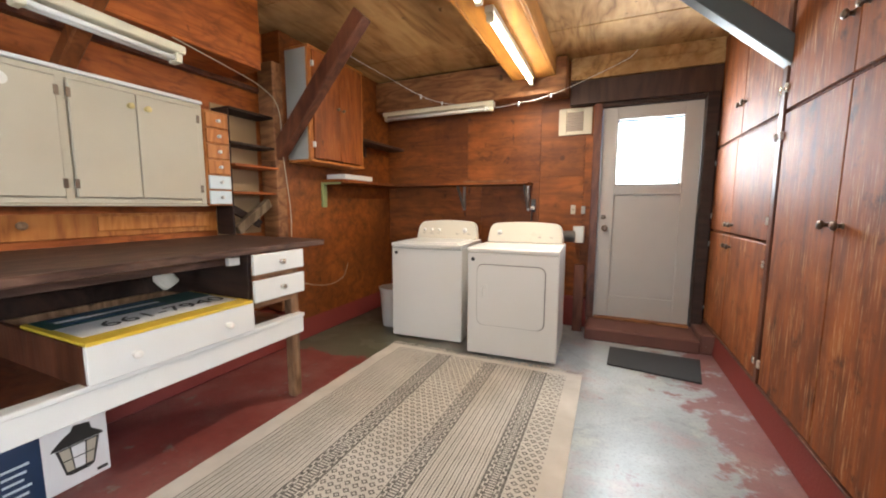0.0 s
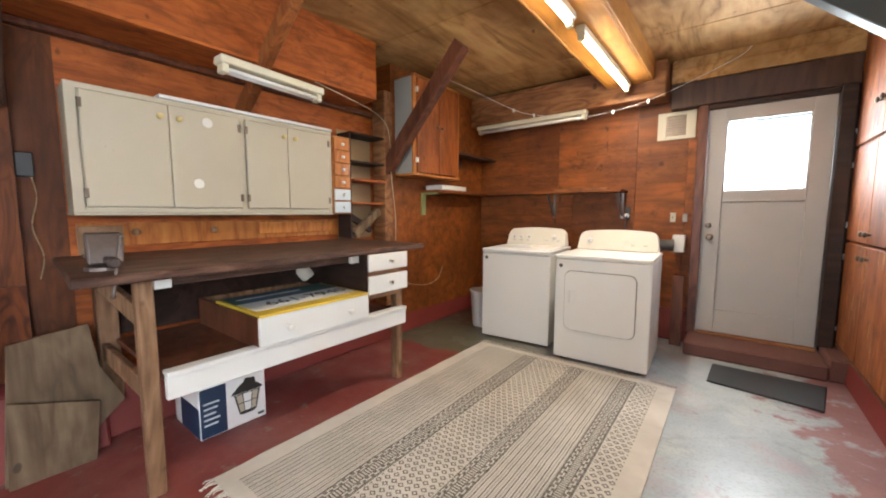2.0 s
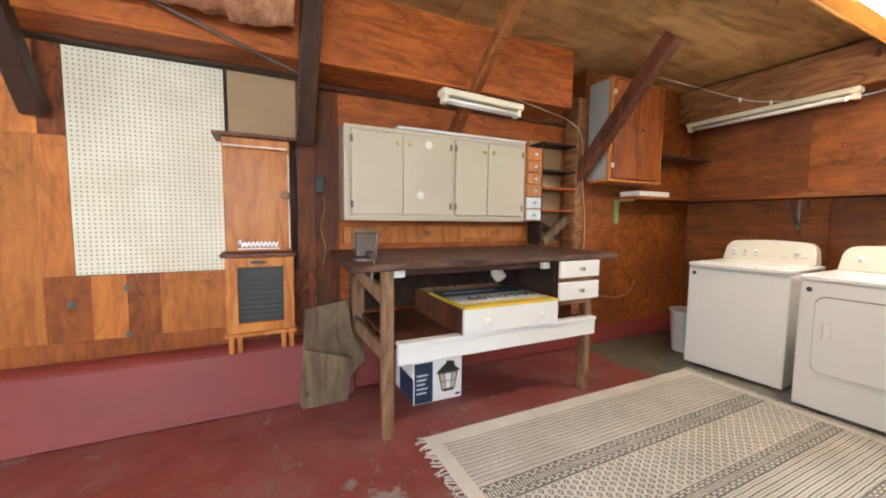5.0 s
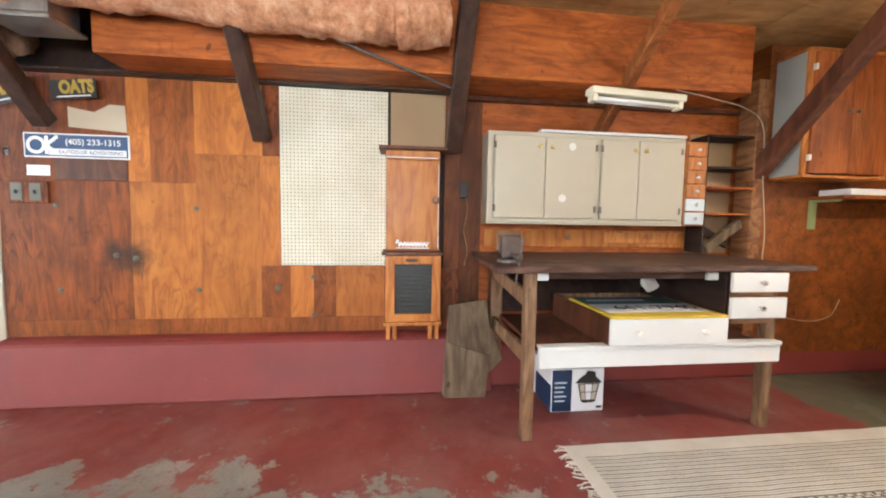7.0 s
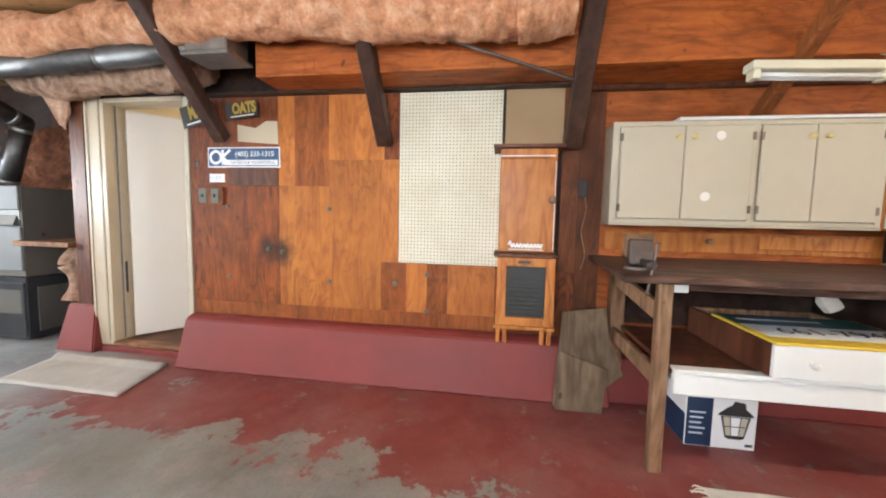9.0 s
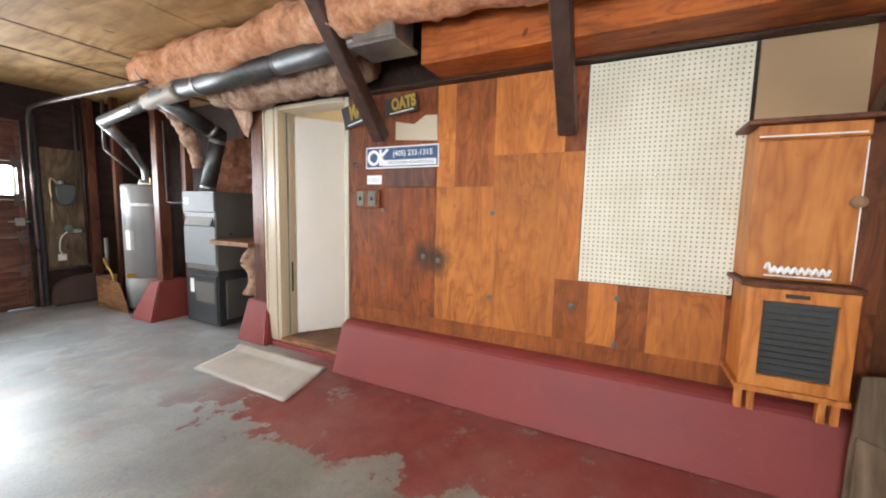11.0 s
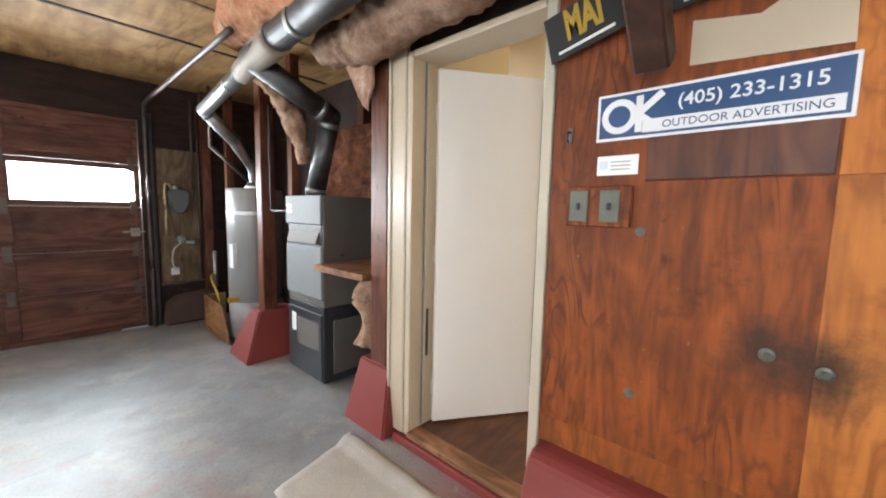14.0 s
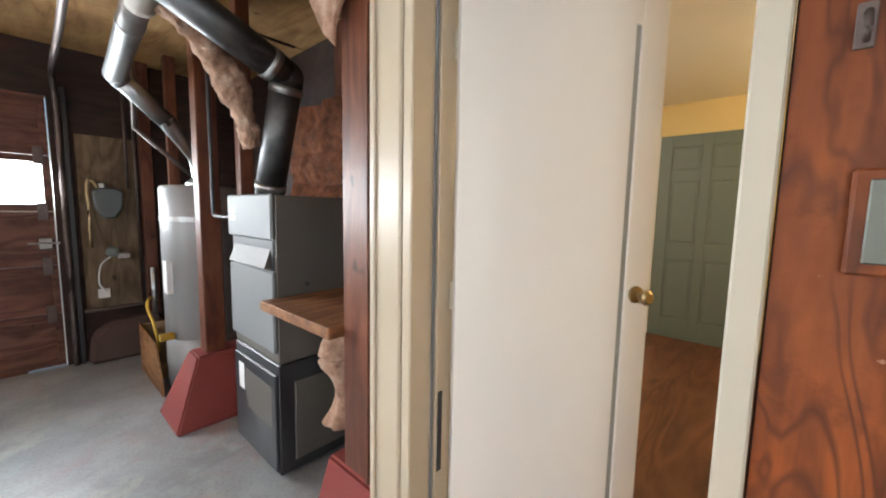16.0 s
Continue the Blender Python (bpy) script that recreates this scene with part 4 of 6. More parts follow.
house_door()
structure("hall_floor", join(box(-6.6, -3.521, -5.6, -1.0, 0.001, 0.075, 0), box(-3.52, -2.62, -3.90, -1.0, 0.001, 0.075, 0)), M_HALL, "brown timber hall floor", "floor")
structure("hall_ceiling", join(box(-6.6, -3.521, -5.6, -1.0, 2.50, 2.58, 0), box(-3.52, -2.70, -3.92, -1.0, 2.50, 2.58, 0)), M_IVORY, "cream hall ceiling", "ceiling")
structure("wall_hall", join(join(box(-6.45, -6.35, -5.6, -1.0, 0.076, 2.50, 0), box(-6.35, -2.70, -1.1, -1.0, 0.076, 2.50, 0)), box(-6.35, -3.52, -5.6, -5.5, 0.076, 2.50, 0)), M_YELLOW_WALL, "warm yellow painted hall wall", "wall")
structure("wall_hall_east", join(box(-2.80, -2.70, -2.955, -1.0, 0.076, 2.50, 0), box(-3.62, -3.52, -5.6, -3.9, 0.076, 2.50, 0)), M_IVORY, "cream painted hall wall", "wall")
structure("wall_hall_side", box(-3.52, -2.78, -3.92, -3.80, 0.076, 2.50, 0), M_IVORY, "cream painted hall wall beside the door", "wall")


def green_door(m):
    """Six-panel door, in its own coordinates: width along x, face towards -y."""
    d = thing("door_3", (0, 0, 0), "sage green six-panel hall door", "door", kind="structure")
    W, H, t = 0.80, 2.1, 0.035
    cols, rows = ((0.11, 0.37), (0.45, 0.70)), ((0.20, 0.84), (1.0, 1.64), (1.74, 1.98))
    b = box(0, W, 0.012, t, 0, H, 0)
    for x0, x1 in ((0, 0.11), (0.37, 0.45), (0.70, W)):
        b = box(x0, x1, 0, 0.014, 0, H, 0.002, bm=b)
    for z0, z1 in ((0, 0.20), (0.84, 1.0), (1.64, 1.74), (1.98, H)):
        for x0, x1 in cols:
            b = box(x0, x1, 0, 0.014, z0, z1, 0.002, bm=b)
    part("door_leaf", b, M_GREEN, d)
    for x0, x1 in cols:
        for z0, z1 in rows:
            part("panel", box(x0 + 0.025, x1 - 0.025, 0.005, 0.014, z0 + 0.025, z1 - 0.025, 0.004), M_GREEN, d)
    part("casing", join(box(-0.07, -0.003, -0.01, 0.05, 0, H + 0.01, 0.004), box(W + 0.003, W + 0.07, -0.01, 0.05, 0, H + 0.01, 0.004)), M_IVORY, d, "ivory painted casing")
    d.matrix_basis = m
    return d


green_door(pose(-6.30, -3.93, 0.077, 0, 0, 90))


# ---- garage door ----
def garage_door():
    d = thing("garage_door", (-0.5, YS, 0), "worn brown sectional wooden garage door with window row", "garage door", kind="structure")
    y0, y1 = YS - 0.045, YS
    x0, x1 = -1.97, 0.91
    secs = [(0.0, 0.46), (0.465, 0.86), (0.865, 1.30), (1.305, 1.745), (1.75, 2.215)]
    bays = [x0 + (x1 - x0) * i / 3 for i in range(4)]
    for n, (z0, z1) in enumerate(secs):
        win = n == 3
        low = x0 + (0.22 if n == 0 else 0.0)
        b = box(low, x1, y0, y1, z0, z0 + 0.055, 0.003)
        if n == 0:
            b = box(x0, low + 0.001, y0, y1, z0 + 0.016, z0 + 0.055, 0.002, bm=b)
        b = box(x0, x1, y0, y1, z1 - 0.05, z1, 0.003, bm=b)
        for x in bays:
            b = box(max(x0, x - 0.045), min(x1, x + 0.045), y0 + 0.001, y1 - 0.001, z0 + 0.054, z1 - 0.049, 0.003, bm=b)
        s = part("section", b, M_GDOOR, d)
        for a, c in zip(bays, bays[1:]):
            if win:
                g = part("pane", box(a + 0.04, c - 0.04, y0 + 0.018, y0 + 0.022, z0 + 0.05, z1 - 0.045, 0), M_GLASS, s, "daylit window pane")
                g.visible_shadow = False
            else:
                part("panel", box(a + 0.04, c - 0.04, y0 + 0.012, y1 - 0.012, z0 + 0.05, z1 - 0.045, 0.002), M_GDOOR, s)
    for z in (0.46, 0.862, 1.302, 1.747):
        for x in (x0 + 0.06, bays[1], bays[2]):
            part("hinge_plate", box(x - 0.03, x + 0.03, y1 + 0.001, y1 + 0.012, z - 0.07, z + 0.07, 0.003), M_STEEL, d)
    part("lock_bar", join(rod((x0 - 0.02, y1 + 0.03, 1.05), (x0 + 0.16, y1 + 0.03, 1.05), 0.008, seg=8), box(x0 + 0.02, x0 + 0.10, y1 + 0.001, y1 + 0.025, 1.0, 1.09, 0.006)), M_GALV, d, "galvanised side lock")
    t = thing("door_track", (-2.03, YS + 0.1, 0), "galvanised garage door track with a bend", "door track", kind="structure")
    part("vertical_rail", hose([(-2.03, YS + 0.05, 0.0), (-2.03, YS + 0.05, 1.2), (-2.03, YS + 0.06, 2.1), (-2.02, YS + 0.14, 2.30), (-2.01, YS + 0.34, 2.36), (-2.0, -6.0, 2.345), (-1.97, -4.6, 2.30)], 0.020, 8, 8), M_STEEL, t, smooth=True)
    part("jamb_guard", box(-2.09, -2.055, YS, YS + 0.05, 0, 2.3, 0.004), M_BLACK, t)


garage_door()


# ---- lights in view ----
def tube_fixture(name, p, q, mat_tube, label, wide=0.07, two=False, drop=0.0):
    """A batten fixture between two points, tube below."""
    p, q = Vector(p), Vector(q)
    d = (q - p).normalized()
    side = d.cross(Vector((0, 0, 1))).normalized()
    o = thing(name, tuple((p + q) / 2), label, "ceiling light", group="fluorescent lights")
    part("housing", beam(p, q, wide, 0.045, 0.006), M_FIX, o)
    zt = Vector((0, 0, -0.048))
    for s in ((-0.02, 0.02) if two else (0.0,)):
        part("tube", rod(p + d * 0.05 + zt + side * s, q - d * 0.05 + zt + side * s, 0.013, seg=12), mat_tube, o, "white fluorescent tube", True)
    for e in (p + d * 0.03, q - d * 0.03):
        if drop:
            part("hanger", rod(e, e + Vector((0, 0, drop)), 0.006, seg=8), M_FIX, o)
        part("lampholder", beam(e - d * 0.018 + zt * 0.8, e + d * 0.018 + zt * 0.8, wide * 0.7, 0.06, 0.004), M_FIX, o)
    return o


# the lit fitting sits on a broad varnished board under the ceiling
structure("light_board", join(box(-0.845, -0.485, 0.7, 3.93, 2.43, 2.46, 0.004), join(box(-0.868, -0.846, 0.7, 3.93, 2.43, ZC, 0.004), box(-0.484, -0.462, 0.7, 3.93, 2.43, ZC, 0.004))), M_LBOARD, "varnished board box carrying the lit tube", "ceiling box")
tube_fixture("ceiling_light", (-0.665, 2.44, 2.405), (-0.665, 3.80, 2.405), M_TUBE_ON, "lit fluorescent batten on a varnished ceiling board", 0.06)
tube_fixture("ceiling_light", (-0.665, 0.92, 2.405), (-0.665, 2.28, 2.405), M_TUBE_ON, "second lit fluorescent batten on the varnished board", 0.06)
tube_fixture("wall_light", (-2.14, 0.86, 2.075), (-2.14, 1.52, 2.05), M_TUBE_OFF, "cream fluorescent fitting unlit above the workbench", 0.10, True)
tube_fixture("wall_light", (-2.36, 3.92, 2.245), (-1.06, 3.92, 2.25), M_TUBE_OFF, "cream fluorescent fitting unlit above the laundry", 0.09, True)

# string of small sockets hung under the ceiling
cord = thing("string_light", (-1.2, 3.4, 2.3), "white cord of small lamp sockets hung under the beam", "string lights")
LINE = [(-1.99, 2.72, 2.46), (-1.90, 3.2, 2.41), (-1.70, 3.55, 2.298), (-1.53, 3.68, 2.247), (-1.09, 3.74, 2.163), (-0.77, 3.74, 2.177), (-0.476, 3.74, 2.221), (-0.18, 3.85, 2.352), (0.14, 3.98, 2.52), (0.22, 4.02, 2.60)]
part("cord", hose(LINE, 0.0024, 6, 8), M_PLASTIC, cord, smooth=True)
for p in LINE[2:7]:
    part("socket", turned(p, (0, 0, -1), [(-0.012, 0.006), (0.0, 0.010), (0.022, 0.010), (0.026, 0.006)], 8), M_PLASTIC, cord)
cable = thing("power_cable", (-2.4, 2.3, 2.1), "white flex running along the wall to the post", "cable")
part("flex", hose([(-2.20, 1.52, 2.14), (-2.3, 1.9, 2.13), (-2.38, 2.25, 2.10), (-2.40, 2.42, 1.98), (-2.41, 2.46, 1.6), (-2.42, 2.52, 1.2), (-2.43, 2.53, 0.95)], 0.0035, 6, 8), M_GREIGE, cable, smooth=True)
cable = thing("power_cable", (-2.4, 2.7, 0.6), "thin cream flex drooping along the laundry wall", "cable")
part("flex", hose([(-2.42, 2.50, 0.60), (-2.39, 2.7, 0.50), (-2.38, 2.95, 0.46), (-2.39, 3.15, 0.50), (-2.43, 3.28, 0.62)], 0.0022, 6, 8), M_GREIGE, cable, smooth=True)


# ---- laundry ----
def machine(name, fl, fr, h, depth, label, dryer):
    """A top-loading washer or a front-loading dryer, built square and then turned to its front line."""
    w = math.hypot(fr[0] - fl[0], fr[1] - fl[1])
    ang = math.degrees(math.atan2(fr[1] - fl[1], fr[0] - fl[0]))
    o = thing(name, (fl[0], fl[1], 0.0), label, "dryer" if dryer else "washing machine", rz=ang)
    L = FRAMES[o]

    def loc(b):
        b.transform(L)
        return b
    part("body", loc(box(0, w, 0, depth, 0.02, h - 0.035, 0.012, seg=2)), M_WHITE, o)
    part("top_deck", loc(box(-0.002, w + 0.002, -0.006, depth, h - 0.033, h, 0.012, seg=3)), M_WHITE, o)
    for x in (0.06, w - 0.06):
        for y in (0.06, depth - 0.06):
            part("foot", loc(turned((x, y, 0.0), (0, 0, 1), [(0, 0.02), (0.012, 0.02), (0.022, 0.01)], 10)), M_RUBBER, o)
    # console with a rounded crown
    pts = []
    x0, x1, z0, z1, r = 0.03, w - 0.03, h + 0.001, h + 0.175, 0.07
    pts = [(x0 - 0.012, z0), (x1 + 0.012, z0)]
    pts += [(x1 - r + r * math.cos(a), z1 - r + r * math.sin(a)) for a in [math.pi / 2 * i / 6 for i in range(7)]]
    for i in range(1, 6):
        pts.append((x1 - r - (x1 - x0 - 2 * r) * i / 6, z1 + 0.012 * math.sin(math.pi * i / 6)))
    pts += [(x0 + r - r * math.sin(a), z1 - r + r * math.cos(a)) for a in [math.pi / 2 * i / 6 for i in range(7)]]
    con = prism(pts, 1, depth - 0.14, depth - 0.01, 0.008)
    for v in con.verts:
        if v.co.y < depth - 0.1:
            v.co.y += (v.co.z - z0) * 0.35
    c = part("console", loc(con), M_CONSOLE, o, "off-white control console")
    face = lambda x, z: (x, depth - 0.141 + (z - z0) * 0.35, z)
    dials = [(0.13, 0.024)] if dryer else [(0.10, 0.015), (0.18, 0.015), (0.26, 0.015), (w - 0.14, 0.026)]
    for x, r in dials:
        part("dial", loc(turned(face(x, h + 0.09), (0, -1, 0.35), [(0, r), (0.004, r), (0.006, r * 0.75), (0.022, r * 0.62), (0.025, r * 0.4)], 16)), M_PLASTIC, c)
    for x in ((w - 0.22, w - 0.12) if dryer else (0.10, 0.18, 0.26, w - 0.22, w - 0.14, w - 0.10)):
        q = face(x, h + 0.055)
        part("printed_mark", loc(box(x - 0.015, x + 0.015, q[1] - 0.002, q[1] + 0.004, q[2] - 0.002, q[2] + 0.002, 0)), M_FURN, c)
    part("badge", loc(turned((0.045, -0.001, h - 0.09), (0, -1, 0), [(0, 0.016), (0.003, 0.014)], 14)), M_BLACK, o, "small dark round badge")
    if dryer:
        dx0, dx1, dz0, dz1, r = 0.085, w - 0.10, 0.27, h - 0.13, 0.05

        def rounded(e):
            out = []
            for cx, cz, s in ((dx1 - r, dz1 - r, 0), (dx0 + r, dz1 - r, 1), (dx0 + r, dz0 + r, 2), (dx1 - r, dz0 + r, 3)):
                for i in range(6):
                    a = math.pi / 2 * (s + i / 5)
                    out.append((cx + (r + e) * math.cos(a), cz + (r + e) * math.sin(a)))
            return out
        part("door_gasket", loc(prism(rounded(0.005), 1, -0.005, 0.004)), M_FURN_S, o, "thin grey door gap")
        dr = part("door", loc(prism(rounded(0), 1, -0.016, 0.002, 0.004)), M_WHITE, o)
        part("handle", loc(join(box(dx0 + 0.035, dx0 + 0.085, -0.020, -0.014, 0.49, 0.60, 0.005), box(dx0 + 0.03, dx0 + 0.048, -0.034, -0.014, 0.495, 0.595, 0.005))), M_WHITE, dr)
    else:
        part("lid", loc(box(0.05, w - 0.05, 0.04, depth - 0.17, h - 0.002, h + 0.010, 0.008, seg=2)), M_WHITE, o)
        # thin grey strip on the body paints the deck's shadow line
        part("lid_gap", loc(box(0.002, w - 0.002, -0.007, 0.0, h - 0.048, h - 0.044, 0)), M_FURN, o, "thin grey strip painted as the shadow under the deck")
    return o


machine("washing_machine", (-1.745, 3.045), (-1.075, 3.09), 0.885, 0.66, "white top-loading washing machine on the concrete floor", False)
machine("clothes_dryer", (-0.965, 2.935), (-0.255, 2.965), 0.885, 0.68, "white front-loading clothes dryer beside the washer", True)

vent = thing("dryer_vent", (-0.25, 3.75, 0.9), "flexible silver dryer duct into a white wall box", "dryer vent")
b = None
for i in range(12):
    b = turned((-0.42 + 0.016 * i, 3.86 + 0.004 * i, 0.93), (1, 0.25, 0), [(0, 0.05), (0.006, 0.058), (0.012, 0.05)], 16, b)
part("foil_duct", b, M_GALV, vent)
part("wall_box", box(-0.26, -0.16, 4.02, YN - 0.001, 0.86, 1.02, 0.006), M_WPAINT, vent)
solo("waste_bin", turned((-1.93, 3.36, 0.0), (0, 0, 1), [(0, 0.105), (0.02, 0.11), (0.36, 0.135), (0.385, 0.145), (0.395, 0.145), (0.395, 0.135), (0.03, 0.10)], 20), M_PLASTIC, (-1.93, 3.36, 0), "white plastic waste bin beside the washer", "bin", True)
solo("wood_offcut", box(-0.225, -0.135, 3.90, 3.93, 0, 0.66, 0.003, pose(0, 0, 0)), M_POST, (-0.18, 3.9, 0), "narrow dark board leaning beside the dryer", "board")

shelf = thing("wall_shelf", (-1.5, 4.0, 1.45), "long dark wooden shelf on steel brackets", "shelf")
part("board", box(-2.44, -0.69, 3.86, YN - 0.002, 1.435, 1.462, 0.004), M_PLY_N, shelf)
part("board", box(-2.445, -2.20, 2.93, 3.857, 1.435, 1.462, 0.004), M_PLY_N, shelf)
for x in (-1.45, -0.73):
    part("bracket", join(box(x - 0.012, x + 0.012, 4.115, YN - 0.003, 1.17, 1.433, 0.002), beam((x, 4.11, 1.20), (x, 3.92, 1.425), 0.02, 0.012, 0.002)), M_GALV, shelf)
part("bracket", join(box(-2.448, -2.425, 2.93, 2.985, 1.20, 1.433, 0.002), box(-2.43, -2.24, 2.945, 2.97, 1.415, 1.434, 0.002)), M_BRKT, shelf, "pale green painted bracket")
solo("flat_box", box(-2.42, -2.20, 2.98, 3.42, 1.464, 1.51, 0.004), M_PLASTIC, (-2.31, 3.2, 1.464), "flat white box lying on the shelf", "box")
solo("wood_strip", box(-1.40, -0.85, 3.95, 4.06, 1.464, 1.485, 0.003), M_LUM_X, (-1.1, 4.0, 1.464), "loose wooden strip lying on the shelf", "board")
solo("corner_shelf", join(box(-2.445, -2.23, 3.27, YN - 0.002, 1.865, 1.89, 0.004), box(-2.445, -2.42, 3.6, 3.64, 1.75, 1.864, 0.003)), M_BENCH, (-2.35, 3.7, 1.75), "short dark shelf in the laundry corner", "shelf")
vp = thing("wall_vent", (-0.29, YN, 1.92), "cream painted wall vent with a square grille", "vent")
part("plate", join(join(box(-0.447, -0.375, 4.125, YN - 0.001, 1.92, 2.175, 0.004), box(-0.215, -0.137, 4.125, YN - 0.001, 1.92, 2.175, 0.004)), join(box(-0.374, -0.216, 4.125, YN - 0.001, 1.92, 1.955, 0.003), box(-0.374, -0.216, 4.125, YN - 0.001, 2.14, 2.175, 0.003))), M_GREIGE, vp)
part("backing", box(-0.374, -0.216, 4.133, YN - 0.001, 1.955, 2.14, 0), M_BRONZE, vp)
for i in range(7):
    part("slat", box(-0.372, -0.218, 4.124, 4.134, 1.965 + i * 0.025, 1.977 + i * 0.025, 0.002), M_BRONZE, vp)
sw = thing("light_switch", (-0.27, YN, 1.18), "steel switch plate on the plywood wall", "switch")
part("plate", box(-0.30, -0.255, 4.130, YN - 0.001, 1.14, 1.23, 0.002), M_GREIGE, sw)
part("toggle", box(-0.282, -0.273, 4.118, 4.131, 1.175, 1.195, 0.002), M_BRONZE, sw)
part("plate", box(-0.20, -0.16, 4.131, YN - 0.001, 1.14, 1.22, 0.002), M_BRONZE, sw, "dark second plate")
pl = thing("power_outlet", (-0.68, YN, 1.2), "dark outlet with a white plug and hanging flex", "outlet")
part("plate", box(-0.70, -0.655, 4.125, YN - 0.001, 1.16, 1.29, 0.003), M_BLACK, pl)
part("plug", turned((-0.68, 4.12, 1.20), (0, -1, 0), [(0, 0.022), (0.02, 0.022), (0.03, 0.012)], 12), M_PLASTIC, pl)
part("flex", hose([(-0.68, 4.09, 1.20), (-0.685, 4.08, 1.12), (-0.69, 4.09, 1.0), (-0.70, 4.1, 0.9)], 0.006, 6), M_BLACK, pl, smooth=True)
solo("wall_sensor", turned((-0.16, YN, 2.32), (0, -1, 0), [(0, 0.045), (0.02, 0.045), (0.035, 0.03), (0.04, 0.01)], 16), M_PLASTIC, (-0.16, YN, 2.32), "round white sensor near the header", "sensor", True)


def corner_cabinet():
    c = thing("wall_cabinet", (-2.3, 2.9, 1.6), "brown wooden wall cabinet with grey side", "cabinet")
    x0, x1, y0, y1, z0, z1 = XWN, -2.20, 2.57, 3.26, 1.60, 2.48
    part("side_panel", box(x0, x1 - 0.03, y0 - 0.018, y0, z0, z1, 0.003), M_CABSIDE, c, "grey painted side panel")
    part("side_panel", box(x0, x1 - 0.03, y1, y1 + 0.018, z0, z1, 0.003), M_ORANGE, c)
    part("bottom", box(x0, x1 + 0.01, y0 - 0.02, y1 + 0.02, z0 - 0.022, z0 - 0.001, 0.003), M_ORANGE, c)
    part("top", box(x0, x1, y0 - 0.02, y1 + 0.02, z1 + 0.001, z1 + 0.02, 0.003), M_ORANGE, c)
    part("back", box(x0, x0 + 0.01, y0, y1, z0, z1, 0), M_DARK, c)
    part("stile", box(x1 - 0.03, x1 - 0.008, y0 - 0.018, y0 + 0.04, z0, z1, 0.002), M_ORANGE, c)
    part("stile", box(x1 - 0.03, x1 - 0.008, y1 - 0.04, y1 + 0.018, z0, z1, 0.002), M_ORANGE, c)
    ym = (y0 + y1) / 2
    for a, e, k in ((y0 + 0.02, ym - 0.002, ym - 0.035), (ym + 0.002, y1 - 0.02, ym + 0.035)):
        d = part("door", box(x1 - 0.007, x1 + 0.012, a, e, z0 + 0.01, z1 - 0.01, 0.003), M_CABD, c)
        part("knob", knob_bm((x1 + 0.012, k, 2.06), (1, 0, 0), 0.014), M_BRONZE, d)
    for z in (1.72, 2.36):
        part("hinge", box(x1 - 0.006, x1 + 0.018, y0 + 0.008, y0 + 0.03, z - 0.022, z + 0.022, 0.003), M_KNOB, c)


corner_cabinet()


# ---- rugs and mats ----
def rug():
    o = thing("area_rug", (-1.635, 0.54, 0.0), "cream and black woven cotton rug with fringed ends", "rug")
    b = bmesh.new()
    nx, ny = 30, 44
    W, Lg = 1.575, 2.335
    grid = [[b.verts.new((-1.635 + W * i / nx, 0.54 + Lg * j / ny, 0.009 + 0.004 * noise.noise(Vector((i * 0.35, j * 0.3, 2.0))) )) for i in range(nx + 1)] for j in range(ny + 1)]
    for j in range(ny):
        for i in range(nx):
            b.faces.new((grid[j][i], grid[j][i + 1], grid[j + 1][i + 1], grid[j + 1][i]))
    ext = bmesh.ops.extrude_face_region(b, geom=b.faces[:])
    for v in ext["geom"]:
        if isinstance(v, bmesh.types.BMVert):
            v.co.z = 0.001
    part("field", b, M_RUG, o)
    rnd = random.Random(4)
    for y, s, nm in ((0.54, -1, "fringe"), (0.54 + Lg, 1, "fringe")):
        f = None
        for i in range(110):
            x = -1.63 + W * i / 110 + rnd.uniform(-0.004, 0.004)
            f = hose([(x, y, 0.006), (x + rnd.uniform(-0.012, 0.012), y + s * 0.03, 0.008), (x + rnd.uniform(-0.03, 0.03), y + s * rnd.uniform(0.035, 0.07), 0.003)], 0.0032, 4, 2, f)
        part(nm, f, M_SHEET, o, "loose cream fringe")


rug()
mat = solo("door_mat", prism([(0.10, 3.17), (0.70, 3.085), (0.775, 3.55), (0.12, 3.57)], 2, 0.0, 0.014, 0.004), M_RUBBER, (0.42, 3.35, 0), "black ribbed rubber mat before the step", "mat")


def canvas_mat():
    b = bmesh.new()
    n, m_ = 26, 14
    a, c, e = Vector((-1.87, -3.93, 0)), Vector((-2.39, -4.06, 0)), Vector((-1.85, -2.905, 0))
    g = []
    for i in range(n + 1):
        row = []
        for j in range(m_ + 1):
            p = a + (e - a) * i / n + (c - a) * j / m_
            p.x += 0.012 * noise.noise(Vector((i * 0.3, j * 0.5, 0)))
            p.z = 0.012 + 0.012 * abs(noise.noise(Vector((i * 0.35, j * 0.4, 3)))) + 0.007 * abs(noise.noise(Vector((i * 1.3, j * 1.1, 9)))) + (0.022 if 0 < m_ - j < 3 else 0.0)
            row.append(b.verts.new(p))
        g.append(row)
    for i in range(n):
        for j in range(m_):
            b.faces.new((g[i][j], g[i + 1][j], g[i + 1][j + 1], g[i][j + 1]))
    ext = bmesh.ops.extrude_face_region(b, geom=b.faces[:])
    for v in ext["geom"]:
        if isinstance(v, bmesh.types.BMVert):
            v.co.z = 0.001
    solo("floor_cloth", b, M_CLOTH, (-2.1, -3.5, 0), "dirty folded canvas sheet before the house door", "mat", True)


canvas_mat()


